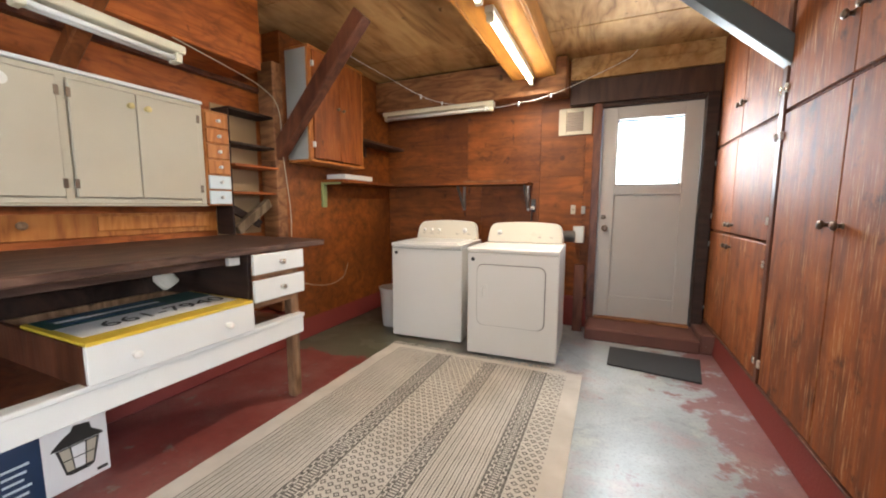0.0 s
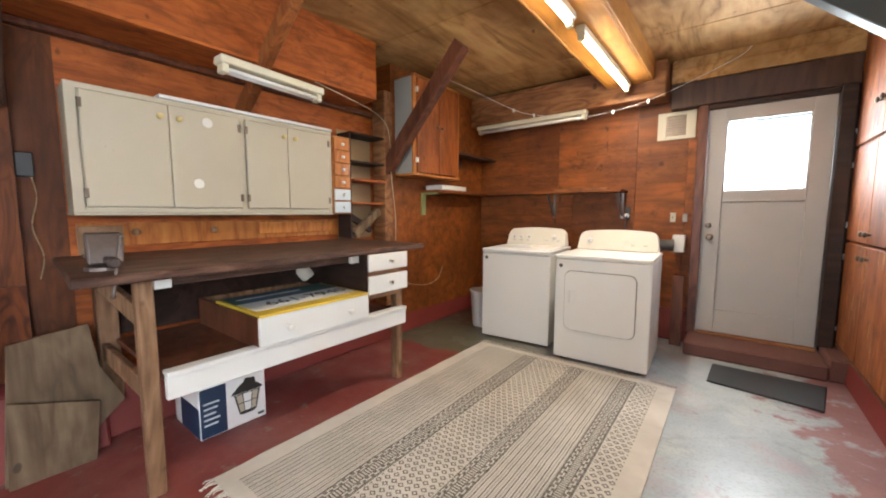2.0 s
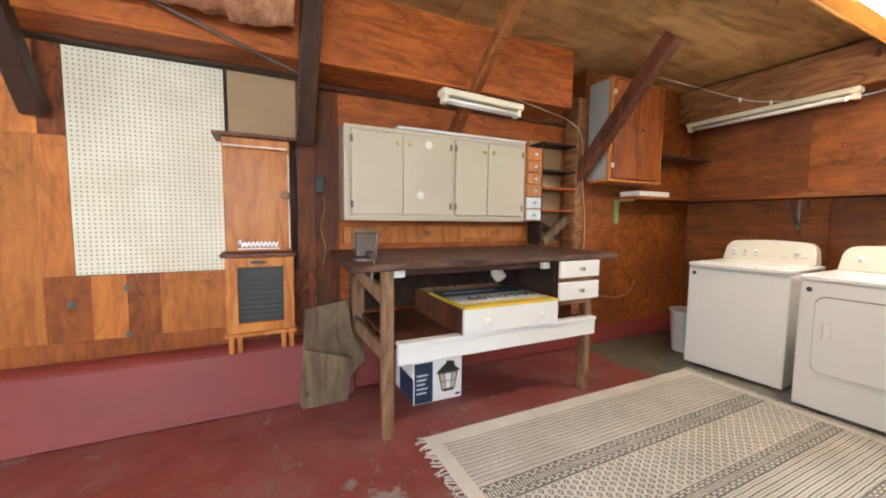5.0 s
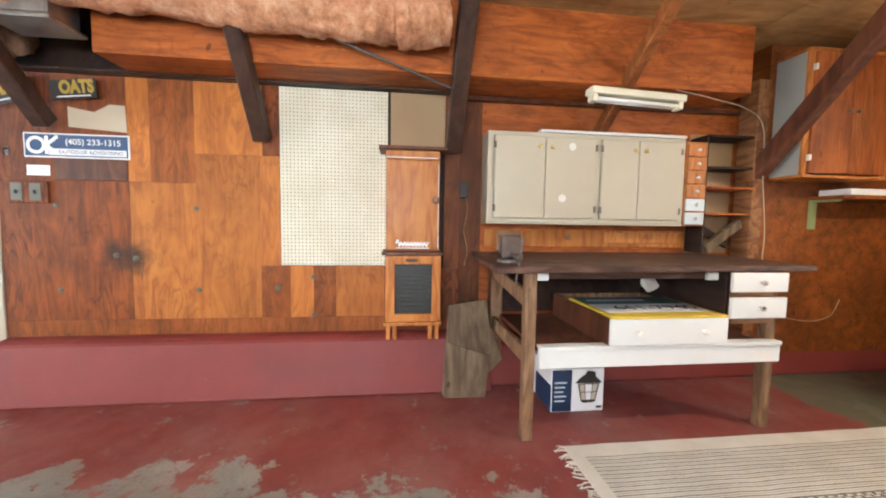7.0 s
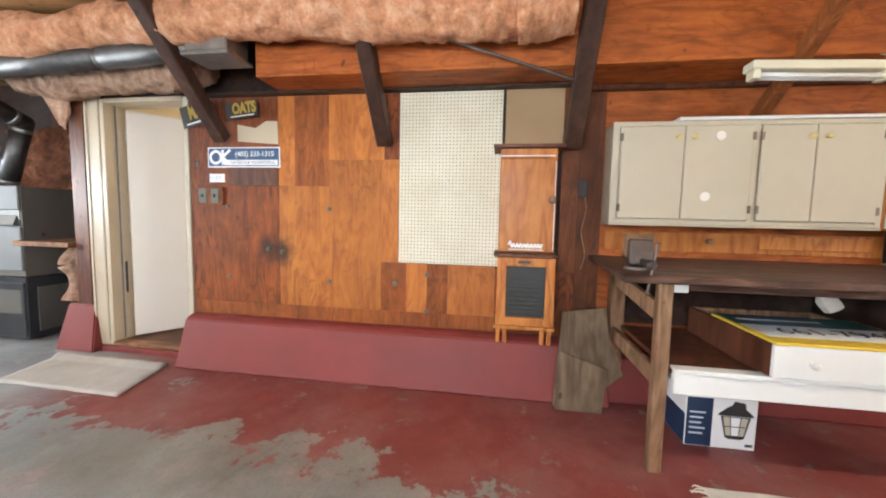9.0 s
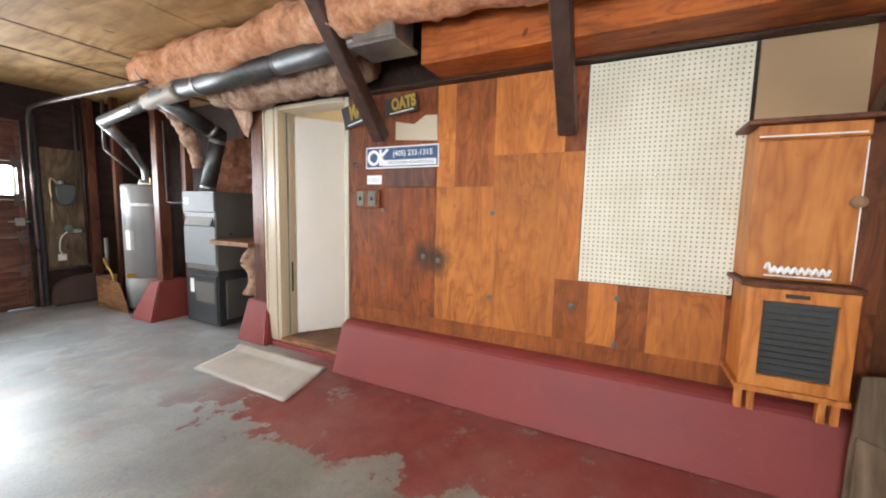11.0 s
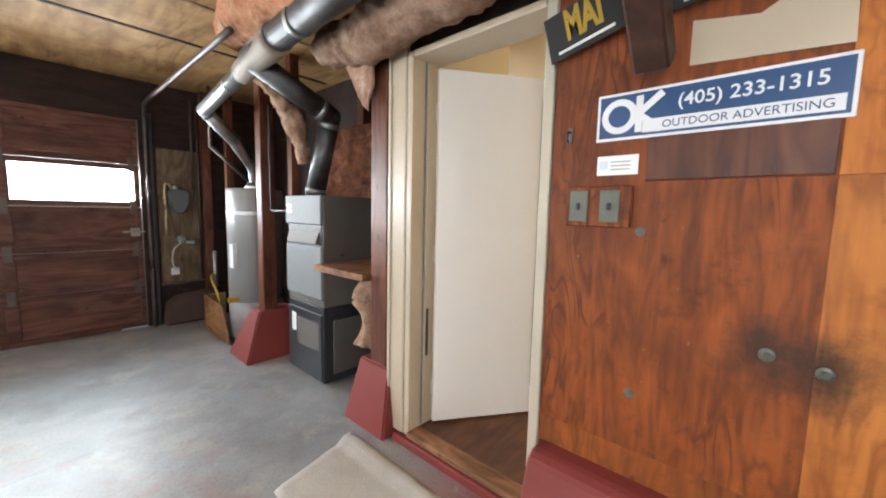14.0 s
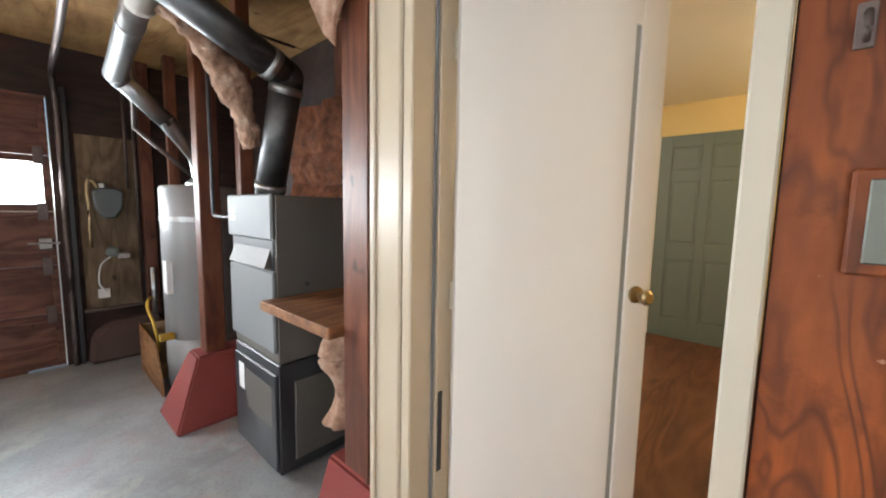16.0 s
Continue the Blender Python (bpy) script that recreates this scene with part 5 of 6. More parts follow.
# ---- east cupboards ----
def cupboard(name, y0, y1, z0, z1, split, label, knob_z):
    c = thing(name, (XCUP + 0.25, (y0 + y1) / 2, z0), label, "cupboard", group="east cupboards")
    part("body", box(XCUP + 0.02, XE - 0.001, y0 + 0.001, y1 - 0.001, z0, z1, 0.003), M_CUP, c)
    for a, e, k in ((y0 + 0.012, split - 0.002, split - 0.05), (split + 0.002, y1 - 0.012, split + 0.05)):
        d = part("door", box(XCUP, XCUP + 0.018, a, e, z0 + 0.008, z1 - 0.008, 0.004), M_CUP, c)
        part("knob", knob_bm((XCUP, k, knob_z), (-1, 0, 0), 0.019), M_BRONZE, d, "dark bronze round knob")
        ye = e if k > split else a
        for z in (z0 + 0.12, z1 - 0.12):
            part("hinge", turned((XCUP - 0.004, ye + (0.006 if k > split else -0.006), z - 0.022), (0, 0, 1), [(0, 0.007), (0.006, 0.011), (0.038, 0.011), (0.044, 0.007)], 10), M_CHROME, d, "nickel hinge")


cupboard("tall_cupboard", 2.76, 4.07, 0.215, 1.015, 3.48, "stained plywood lower cupboard with two doors", 0.93)
cupboard("tall_cupboard", 2.76, 4.07, 1.018, 1.708, 3.48, "stained plywood middle cupboard with two doors", 1.09)
cupboard("tall_cupboard", 2.76, 4.07, 1.712, 2.61, 3.42, "stained plywood upper cupboard under the ceiling", 1.93)
cupboard("tall_cupboard", 1.40, 2.70, 0.215, 1.708, 2.09, "tall stained wooden cupboard with worn doors", 1.145)
cupboard("tall_cupboard", 1.40, 2.70, 1.712, 2.61, 2.09, "stained wooden upper cupboard under the ceiling", 1.95)
cupboard("tall_cupboard", 0.06, 1.38, 0.215, 2.61, 0.72, "tall stained wooden cupboard near the added window", 1.145)
structure("cupboard_plinth", box(XCUP - 0.004, XCUP + 0.06, 0.06, 4.07, 0.2, 0.213, 0.003), M_POST, "dark wooden base strip under the cupboards", "trim")
structure("cupboard_stile", box(XCUP - 0.006, XCUP + 0.06, 2.702, 2.758, 0.215, 2.61, 0.004), M_POST, "dark upright strip between cupboards", "trim")


# ---- workbench ----
def workbench():
    o = thing("workbench", (-2.1, 1.1, 0), "heavy wooden workbench with white front board", "workbench")
    top = prism([(-2.62, 0.20), (-1.60, 0.13), (-1.69, 2.10), (-2.62, 2.12)], 2, 0.955, 0.99, 0.006)
    part("top", top, M_BENCH, o, "dark scarred plank top")
    for x, y, w in ((-1.735, 0.358, 0.062), (-1.74, 1.84, 0.062), (-2.50, 0.37, 0.09), (-2.50, 1.83, 0.09)):
        part("leg", box(x - w / 2, x + w / 2, y - w / 2, y + w / 2, 0.0, 0.954, 0.006), M_LEG, o)
    # shelf board coloured darker for the deep shade under the bench
    part("shelf_board", box(-2.46, -1.70, 0.395, 1.80, 0.51, 0.535, 0.003), M_POST, o)
    part("shelf_edge", box(-1.725, -1.66, 0.402, 1.868, 0.527, 0.549, 0.003), M_WPAINT, o)
    part("front_board", box(-1.706, -1.672, 0.402, 1.868, 0.425, 0.5265, 0.003), M_WPAINT, o, "white painted front board")
    part("side_rail", box(-2.46, -1.78, 0.335, 0.365, 0.43, 0.52, 0.003), M_LEG, o)
    part("side_rail", beam((-2.46, 0.345, 0.86), (-1.78, 0.345, 0.80), 0.03, 0.09, 0.003), M_LEG, o)
    part("apron", box(-1.78, -1.755, 0.395, 1.50, 0.905, 0.954, 0.003), M_BENCH, o)
    # dark sheet put in for the shade behind the shelf
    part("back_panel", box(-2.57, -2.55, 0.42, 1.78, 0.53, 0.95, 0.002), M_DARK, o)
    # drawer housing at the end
    # divider given the same dark colour as part of that shade
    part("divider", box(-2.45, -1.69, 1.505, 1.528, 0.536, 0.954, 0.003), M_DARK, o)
    part("drawer_rail", box(-1.70, -1.672, 1.529, 1.80, 0.655, 0.686, 0.003), M_LUM_Y, o)
    part("drawer_rail", box(-1.70, -1.672, 1.529, 1.80, 0.813, 0.839, 0.003), M_LUM_Y, o)
    for z0, z1 in ((0.842, 0.952), (0.69, 0.81)):
        d = part("drawer", box(-1.671, -1.650, 1.51, 1.866, z0, z1, 0.004), M_WPAINT, o, "white painted drawer front")
        part("knob", knob_bm((-1.650, 1.69, (z0 + z1) / 2), (1, 0, 0), 0.016), M_CHROME, d)
    for y in (0.43, 1.46):
        part("bracket", box(-1.754, -1.725, y - 0.035, y + 0.03, 0.90, 0.945, 0.003), M_WPAINT, o, "small white block")
    part("rag", hose([(-2.1, 1.33, 0.95), (-2.1, 1.31, 0.86), (-2.09, 1.35, 0.79)], 0.045, 8, 4, wobble=0.5), M_SHEET, o, "pale rag under the top")


workbench()


def loose_drawer():
    o = thing("drawer", (-2.0, 1.14, 0.536), "large white-fronted wooden drawer resting on the bench shelf", "drawer")
    x0, x1, y0, y1, z0, z1 = -2.42, -1.645, 0.79, 1.495, 0.551, 0.70
    part("front", box(x1 - 0.022, x1, y0, y1, z0, z1, 0.003), M_WPAINT, o, "white painted drawer front")
    part("side", box(x0, x1 - 0.023, y0, y0 + 0.018, 0.536, z1 - 0.005, 0.002), M_POST, o)
    part("side", box(x0, x1 - 0.023, y1 - 0.018, y1, 0.536, z1 - 0.005, 0.002), M_LEG, o)
    part("back", box(x0, x0 + 0.018, y0 + 0.019, y1 - 0.019, 0.536, z1 - 0.005, 0.002), M_LEG, o)
    part("base", box(x0 + 0.019, x1 - 0.06, y0 + 0.019, y1 - 0.019, 0.538, 0.548, 0.0), M_LEG, o)
    for y in (0.94, 1.34):
        part("knob", knob_bm((x1, y, 0.625), (1, 0, 0), 0.018), M_KNOB, o, "white ceramic knob")
    s = thing("yard_sign", (-1.95, 1.14, z1), "yellow, white and dark green printed sign lying flat", "sign")
    zt = z1 + 0.001
    part("board", box(-2.16, x1 + 0.004, y0 + 0.0, y1 - 0.005, zt, zt + 0.014, 0.002), M_YEL, s)
    zt += 0.006
    part("white_band", box(-1.95, -1.735, y0 + 0.03, y1 - 0.03, zt + 0.0082, zt + 0.0092, 0), M_SIGNW, s)
    part("green_field", box(-2.155, -1.95, y0 + 0.02, y1 - 0.02, zt + 0.0082, zt + 0.0094, 0), M_GRN, s)
    part("number", words("661-7940", 0.14, Matrix.Translation((-1.845, 1.19, zt + 0.0096)) @ pose(0, 0, 0, 0, 0, 90), 0.0004), M_INK, s, "black printed number")
    for i in range(3):
        part("printed_bar", box(-2.13 + i * 0.06, -2.10 + i * 0.06, 0.86, 1.26, zt + 0.0096, zt + 0.0104, 0), M_SIGNW if i == 1 else M_NAVY, s)


loose_drawer()


def vise():
    o = thing("bench_vise", (-1.80, 0.26, 0.99), "old dark iron bench vise clamped to the bench", "vise")
    part("base", join(turned((-1.84, 0.26, 0.991), (0, 0, 1), [(0, 0.06), (0.015, 0.058), (0.03, 0.035), (0.05, 0.035)], 14), box(-1.90, -1.78, 0.235, 0.285, 1.03, 1.07, 0.010, seg=2)), M_STEEL, o)
    part("fixed_jaw", prism([(-1.90, 1.04), (-1.84, 1.04), (-1.835, 1.10), (-1.835, 1.145), (-1.865, 1.145), (-1.89, 1.09)], 1, 0.205, 0.315, 0.006), M_STEEL, o)
    part("moving_jaw", prism([(-1.81, 1.03), (-1.76, 1.02), (-1.765, 1.08), (-1.79, 1.145), (-1.815, 1.145), (-1.815, 1.09)], 1, 0.205, 0.315, 0.006), M_STEEL, o)
    part("jaw_plate", box(-1.834, -1.828, 0.19, 0.33, 1.06, 1.170, 0.002), M_LEG, o, "pale wooden jaw plate")
    part("jaw_plate", box(-1.822, -1.816, 0.19, 0.33, 1.06, 1.170, 0.002), M_LEG, o, "pale wooden jaw plate")
    part("screw", rod((-1.88, 0.26, 1.045), (-1.66, 0.26, 1.035), 0.013, seg=10), M_STEEL, o)
    part("collar", turned((-1.67, 0.26, 1.036), (1, 0, -0.03), [(0, 0.016), (0.012, 0.022), (0.028, 0.022), (0.036, 0.015)], 12), M_STEEL, o)
    part("handle", rod((-1.655, 0.285, 1.13), (-1.65, 0.25, 0.905), 0.006, seg=8), M_STEEL, o)
    for z, y in ((1.13, 0.285), (0.905, 0.25)):
        part("handle_end", turned((-1.6525, y, z - 0.006), (0, 0, 1), [(0, 0.006), (0.004, 0.010), (0.010, 0.010), (0.014, 0.006)], 8), M_STEEL, o)


vise()


# ---- wall cabinet above the bench ----
def bench_cabinet():
    o = thing("wall_cabinet", (-2.54, 1.05, 1.22), "greige painted wall cabinet with four doors", "cabinet")
    xf, y0, y1, z0, z1 = -2.44, 0.272, 1.815, 1.222, 1.872
    part("body", box(XWB + 0.001, xf - 0.02, y0 + 0.005, y1 - 0.005, z0, z1, 0.003), M_GREIGE, o)
    f = box(xf - 0.02, xf, y0, y0 + 0.045, z0, z1, 0.003)
    f = box(xf - 0.02, xf, y1 - 0.035, y1, z0, z1, 0.003, bm=f)
    f = box(xf - 0.02, xf, 1.09, 1.13, z0, z1, 0.003, bm=f)
    f = box(xf - 0.021, xf - 0.001, y0 + 0.04, y1 - 0.03, z0, z0 + 0.028, 0.003, bm=f)
    f = box(xf - 0.021, xf - 0.001, y0 + 0.04, y1 - 0.03, z1 - 0.03, z1, 0.003, bm=f)
    part("face_frame", f, M_GREIGE, o)
    part("top_strip", box(XWB + 0.002, xf + 0.012, 0.66, y1, z1 + 0.002, z1 + 0.022, 0.003), M_WPAINT, o, "white painted top strip")
    part("bottom_strip", box(XWB + 0.002, xf + 0.008, y0, y1, z0 - 0.014, z0 - 0.001, 0.003), M_GREIGE, o)
    for a, e, k in ((0.322, 0.696, 0.652), (0.700, 1.088, 0.745), (1.133, 1.426, 1.392), (1.430, 1.776, 1.478)):
        d = part("door", box(xf + 0.001, xf + 0.016, a, e, z0 + 0.032, z1 - 0.034, 0.004), M_GREIGE, o)
        part("knob", knob_bm((xf + 0.016, k, 1.765), (1, 0, 0), 0.017), M_YKNOB, d, "yellowed brass knob")
        yh = a if k > (a + e) / 2 else e
        for z in (z0 + 0.10, z1 - 0.10):
            part("hinge", box(xf + 0.0165, xf + 0.020, yh - 0.010, yh + 0.010, z - 0.024, z + 0.024, 0.002), M_BRONZE, d)
    for y, z in ((0.90, 1.775), (0.835, 1.40)):
        part("sticker", turned((xf + 0.0165, y, z), (1, 0, 0), [(0, 0.03), (0.002, 0.029)], 16), M_KNOB, o, "round white sticker")


bench_cabinet()


def drawer_tower():
    o = thing("drawer_unit", (-2.5, 1.91, 1.21), "narrow wooden unit of six small drawers", "drawer unit")
    xf, y0, y1, z0, z1 = -2.435, 1.82, 2.005, 1.212, 1.855
    part("body", box(XWB + 0.001, xf - 0.008, y0, y1, z0, z1, 0.003), M_ORANGE, o)
    h = (z1 - z0 - 0.02) / 6
    for i in range(6):
        za = z0 + 0.012 + i * h
        d = part("drawer", box(xf - 0.007, xf + 0.008, y0 + 0.012, y1 - 0.012, za, za + h - 0.012, 0.004), (M_LBLUE if i < 2 else M_ORANGE), o, "pale blue drawer front" if i < 2 else "")
        part("knob", knob_bm((xf + 0.008, (y0 + y1) / 2, za + h / 2 - 0.006), (1, 0, 0), 0.012), M_KNOB if i > 1 else M_CHROME, d, "small knob")


drawer_tower()


def cubby():
    o = thing("open_shelves", (-2.55, 2.2, 1.0), "small open shelves with clutter beside the post", "shelf")
    part("back", box(XWB + 0.001, XWB + 0.008, 2.012, 2.395, 0.99, 1.96, 0), M_CARD, o)
    for z in (1.30, 1.50, 1.66, 1.90):
        part("board", box(XWB + 0.009, -2.44 if z != 1.50 else -2.40, 2.012, 2.40, z, z + 0.018, 0.003), M_PLY_Y if z < 1.6 else M_DARK, o)
    part("side", box(XWB + 0.009, -2.45, 2.008, 2.022, 1.0, 1.9, 0.003), M_DARK, o)
    p = solo("wood_offcut", beam((-2.46, 2.04, 1.03), (-2.50, 2.37, 1.24), 0.05, 0.07, 0.004), M_OLDPLY, (-2.48, 2.2, 1.0), "offcut of timber propped behind the bench", "board")
    solo("wood_offcut", beam((-2.56, 2.03, 1.22), (-2.56, 2.33, 1.06), 0.03, 0.06, 0.004), M_DARK, (-2.56, 2.2, 1.0), "dark offcut of timber propped behind the bench", "board")


cubby()
# panel with two turned knobs under the cabinet
rail = thing("wall_rail", (XWB, 1.0, 1.03), "varnished back rail with two wooden pegs", "rail")
part("board", box(XWB + 0.001, XWB + 0.02, 0.30, 2.0, 1.03, 1.165, 0.003), M_ORANGE, rail)
part("board", box(XWB + 0.021, XWB + 0.035, 1.28, 1.93, 1.065, 1.15, 0.003), M_ORANGE, rail)
for y in (0.55, 0.97):
    part("peg", knob_bm((XWB + 0.02, y, 1.11), (1, 0, 0), 0.022), M_LEG, rail)

out = thing("power_outlet", (XW, 0.08, 1.45), "dark wall outlet with a loose tan flex", "outlet")
part("plate", box(XWB + 0.0065, XWB + 0.035, 0.10, 0.165, 1.40, 1.52, 0.004), M_BLACK, out)
part("flex", hose([(XWB + 0.03, 0.15, 1.42), (XWB + 0.02, 0.165, 1.30), (XWB + 0.025, 0.14, 1.15), (XWB + 0.02, 0.17, 1.0), (XWB + 0.02, 0.15, 0.88)], 0.0035, 6), M_CARD, out, smooth=True)


# ---- tall varnished cabinet with grille ----
def tall_cabinet():
    o = thing("tall_cabinet", (-2.5, -0.27, 0.38), "varnished pine cabinet with dark grille and short legs", "cabinet")
    xf, xb, y0, y1 = -2.35, XW + 0.001, -0.456, -0.066
    part("upper_body", box(xb, xf - 0.016, y0 + 0.012, y1 - 0.012, 1.012, 1.69, 0.003), M_ORANGE, o)
    part("cap", box(xb, xf + 0.035, y0 - 0.035, y1 + 0.03, 1.693, 1.715, 0.004), M_POST, o, "overhanging dark top board")
    d = part("upper_door", box(xf - 0.015, xf, y0 + 0.015, y1 - 0.02, 1.018, 1.625, 0.004), M_ORANGE, o)
    part("knob", knob_bm((xf, y1 - 0.042, 1.36), (1, 0, 0), 0.026), M_LEG, d, "worn turned wooden knob")
    part("top_rail", box(xf - 0.015, xf + 0.004, y0 + 0.01, y1 - 0.015, 1.631, 1.691, 0.003), M_ORANGE, o)
    part("white_edge", box(xf + 0.0002, xf + 0.003, y1 - 0.024, y1 - 0.020, 1.03, 1.61, 0), M_WPAINT, o, "chipped white edge line")
    part("white_edge", box(xf + 0.0042, xf + 0.007, y0 + 0.015, y1 - 0.03, 1.640, 1.646, 0), M_WPAINT, o, "chipped white edge line")
    # nameplate drawn as one plain wavy stroke
    wave = [(xf + 0.004, -0.375 + 0.0115 * i, 1.056 + (0.016 if i % 2 else -0.013) + (0.016 if i in (0, 1) else 0)) for i in range(20)]
    part("nameplate", hose(wave, 0.0062, 6, 3), M_SIGNW, o, "white wavy nameplate stroke", True)
    part("nameplate_line", box(xf + 0.001, xf + 0.006, -0.376, -0.15, 1.028, 1.034, 0), M_SIGNW, o)
    xf += 0.055
    part("ledge", box(xb, xf + 0.02, y0 - 0.012, y1 + 0.008, 0.985, 1.008, 0.004), M_POST, o)
    part("lower_body", box(xb, xf - 0.02, y0 + 0.02, y1 - 0.012, 0.532, 0.983, 0.003), M_ORANGE, o)
    f = box(xf - 0.02, xf + 0.012, y0 + 0.012, y0 + 0.075, 0.532, 0.983, 0.003)
    f = box(xf - 0.02, xf + 0.012, y1 - 0.065, y1 - 0.005, 0.532, 0.983, 0.003, bm=f)
    f = box(xf - 0.02, xf + 0.011, y0 + 0.07, y1 - 0.06, 0.925, 0.982, 0.003, bm=f)
    f = box(xf - 0.02, xf + 0.011, y0 + 0.07, y1 - 0.06, 0.533, 0.588, 0.003, bm=f)
    part("grille_frame", f, M_ORANGE, o)
    part("grille", box(xf - 0.019, xf - 0.008, y0 + 0.072, y1 - 0.062, 0.586, 0.927, 0), M_MESHC, o, "dark woven grille")
    for i in range(11):
        part("louvre", box(xf - 0.008, xf - 0.002, y0 + 0.076, y1 - 0.066, 0.603 + i * 0.029, 0.609 + i * 0.029, 0), M_BLACK, o)
    part("latch", box(xf + 0.012, xf + 0.018, -0.31, -0.23, 0.945, 0.962, 0.002), M_BLACK, o)
    part("bottom_rail", box(xb, xf + 0.016, y0, y1 + 0.004, 0.506, 0.531, 0.003), M_ORANGE, o)
    for y in (y0 + 0.03, y0 + 0.075, y1 - 0.07, y1 - 0.025):
        part("leg", box(xf - 0.06, xf - 0.025, y - 0.014, y + 0.014, 0.40, 0.505, 0.003), M_ORANGE, o)


tall_cabinet()
pg = solo("pegboard", box(XW + 0.001, XW + 0.008, -1.19, -0.44, 0.885, 2.135, 0.002), M_PEG, (XW, -0.8, 0.885), "cream perforated pegboard fixed to the plywood", "pegboard")


for y in (-1.17, -0.82, -0.46):
    for z in (0.91, 1.5, 2.11):
        part("screw", turned((XW + 0.008, y, z), (1, 0, 0), [(0, 0.006), (0.002, 0.0055), (0.003, 0.003)], 8), M_CHROME, pg)


# ---- enamel sign, note and switches ----
def enamel_sign():
    o = thing("enamel_sign", (XW, -2.475, 1.6), "blue and white enamel advertising sign on plywood", "sign")
    x = XW + 0.001
    part("plate", box(x, x + 0.006, -2.79, -2.155, 1.595, 1.755, 0.003), M_SIGNW, o)
    part("blue_field", box(x + 0.0062, x + 0.0068, -2.78, -2.165, 1.605, 1.745, 0), M_NAVY, o)
    part("white_band", box(x + 0.007, x + 0.0076, -2.64, -2.175, 1.613, 1.655, 0), M_SIGNW, o)
    part("number", words("(405) 233-1315", 0.054, facing_east(x + 0.0074, -2.375, 1.70), 0.0003, 0.0006), M_SIGNW, o, "white printed number")
    part("lettering", words("OUTDOOR ADVERTISING", 0.0335, facing_east(x + 0.0082, -2.388, 1.633), 0.0003), M_NAVY, o, "navy printed words")
    ring = bmesh.new()
    for k in range(24):
        a, c = 2 * math.pi * k / 24, 2 * math.pi * (k + 1) / 24
        q = [ring.verts.new((x + 0.0084, -2.715 + r * math.cos(t), 1.675 + r * math.sin(t))) for r, t in ((0.058, a), (0.058, c), (0.036, c), (0.036, a))]
        ring.faces.new(q)
    part("emblem_ring", ring, M_SIGNW, o)
    for p, q in (((-2.655, 1.675), (-2.585, 1.735)), ((-2.655, 1.675), (-2.585, 1.618)), ((-2.652, 1.617), (-2.652, 1.735))):
        part("emblem_stroke", beam((x + 0.0086, *p), (x + 0.0086, *q), 0.022, 0.0006, 0.0001, up=(1, 0, 0.001)), M_SIGNW, o)


enamel_sign()
n = solo("paper_note", box(XW + 0.001, XW + 0.003, -2.782, -2.645, 1.478, 1.545, 0), M_SIGNW, (XW, -2.72, 1.49), "small white printed note pinned to plywood", "note")
for i in range(3):
    part("printed_line", box(XW + 0.0032, XW + 0.0036, -2.735, -2.67, 1.496 + i * 0.013, 1.499 + i * 0.013, 0), M_FURN, n)
part("printed_mark", box(XW + 0.0032, XW + 0.0036, -2.775, -2.745, 1.498, 1.528, 0), M_LBLUE, n)
so = thing("light_switch", (XW, -2.78, 1.30), "pair of steel switch plates on a wooden block", "switch")
part("block", box(XW + 0.001, XW + 0.018, -2.885, -2.655, 1.295, 1.44, 0.004), M_PLY, so)
for y in (-2.835, -2.725):
    p = part("plate", box(XW + 0.0185, XW + 0.023, y - 0.034, y + 0.034, 1.312, 1.425, 0.003), M_DISC, so)
    part("toggle", box(XW + 0.023, XW + 0.036, y - 0.006, y + 0.006, 1.355, 1.38, 0.002), M_BLACK, p)
for y, z in ((-2.625, 1.285), (-2.622, 0.71), (-1.75, 1.28), (-1.75, 0.71), (-0.97, 0.80), (-0.97, 0.52)):
    solo("fixing_disc", turned((XW, y, z), (1, 0, 0), [(0.0, 0.017), (0.003, 0.016), (0.004, 0.009), (0.007, 0.007)], 14), M_DISC, (XW, y, z), "round galvanised washer fixing the plywood", "washer", group="fixing discs")
for y, z in ((-2.27, 0.95), (-2.15, 0.93), (-1.22, 0.72)):
    part("bolt_head", turned((XW, y, z), (1, 0, 0), [(0, 0.02), (0.004, 0.019), (0.006, 0.011), (0.014, 0.009)], 12), M_DISC, wall_w)
for nm, y, z, tl, tx, dy, hh in (("metal_sign", -2.845, 2.005, 14, "MAI", 0.0, 0.085), ("metal_sign", -2.445, 2.03, 6, "OATS", 0.02, 0.062)):
    o = thing(nm, (XW, y, z - 0.06), "black and yellow metal plate tucked behind the brace", "sign", group="number plates")
    m = Matrix.Translation((XW + 0.05, y, z)) @ pose(0, 0, 0, tl, 0, 0)
    part("plate", box(-0.002, 0.002, -0.135, 0.135, -hh, hh, 0.001, m), M_INK, o)
    part("lettering", words(tx, 1.75 * hh, facing_east(XW + 0.053, y + dy, z + 0.2 * hh, tl) @ Matrix.Diagonal((0.045 / hh, 1, 1, 1)), 0.0006, 0.006), M_OCHRE, o, "tall yellow printed letters")
    part("rule", box(0.0022, 0.003, -0.1, 0.1, -0.78 * hh, -0.66 * hh, 0, m), M_SIGNW, o)
solo("cream_board", prism([(-2.52, 1.80), (-2.17, 1.775), (-2.176, 1.95), (-2.27, 1.955), (-2.36, 1.90), (-2.52, 1.93)], 0, XW + 0.001, XW + 0.006, 0.001), M_CREAM, (XW, -2.35, 1.8), "torn cream card behind the brace", "card")

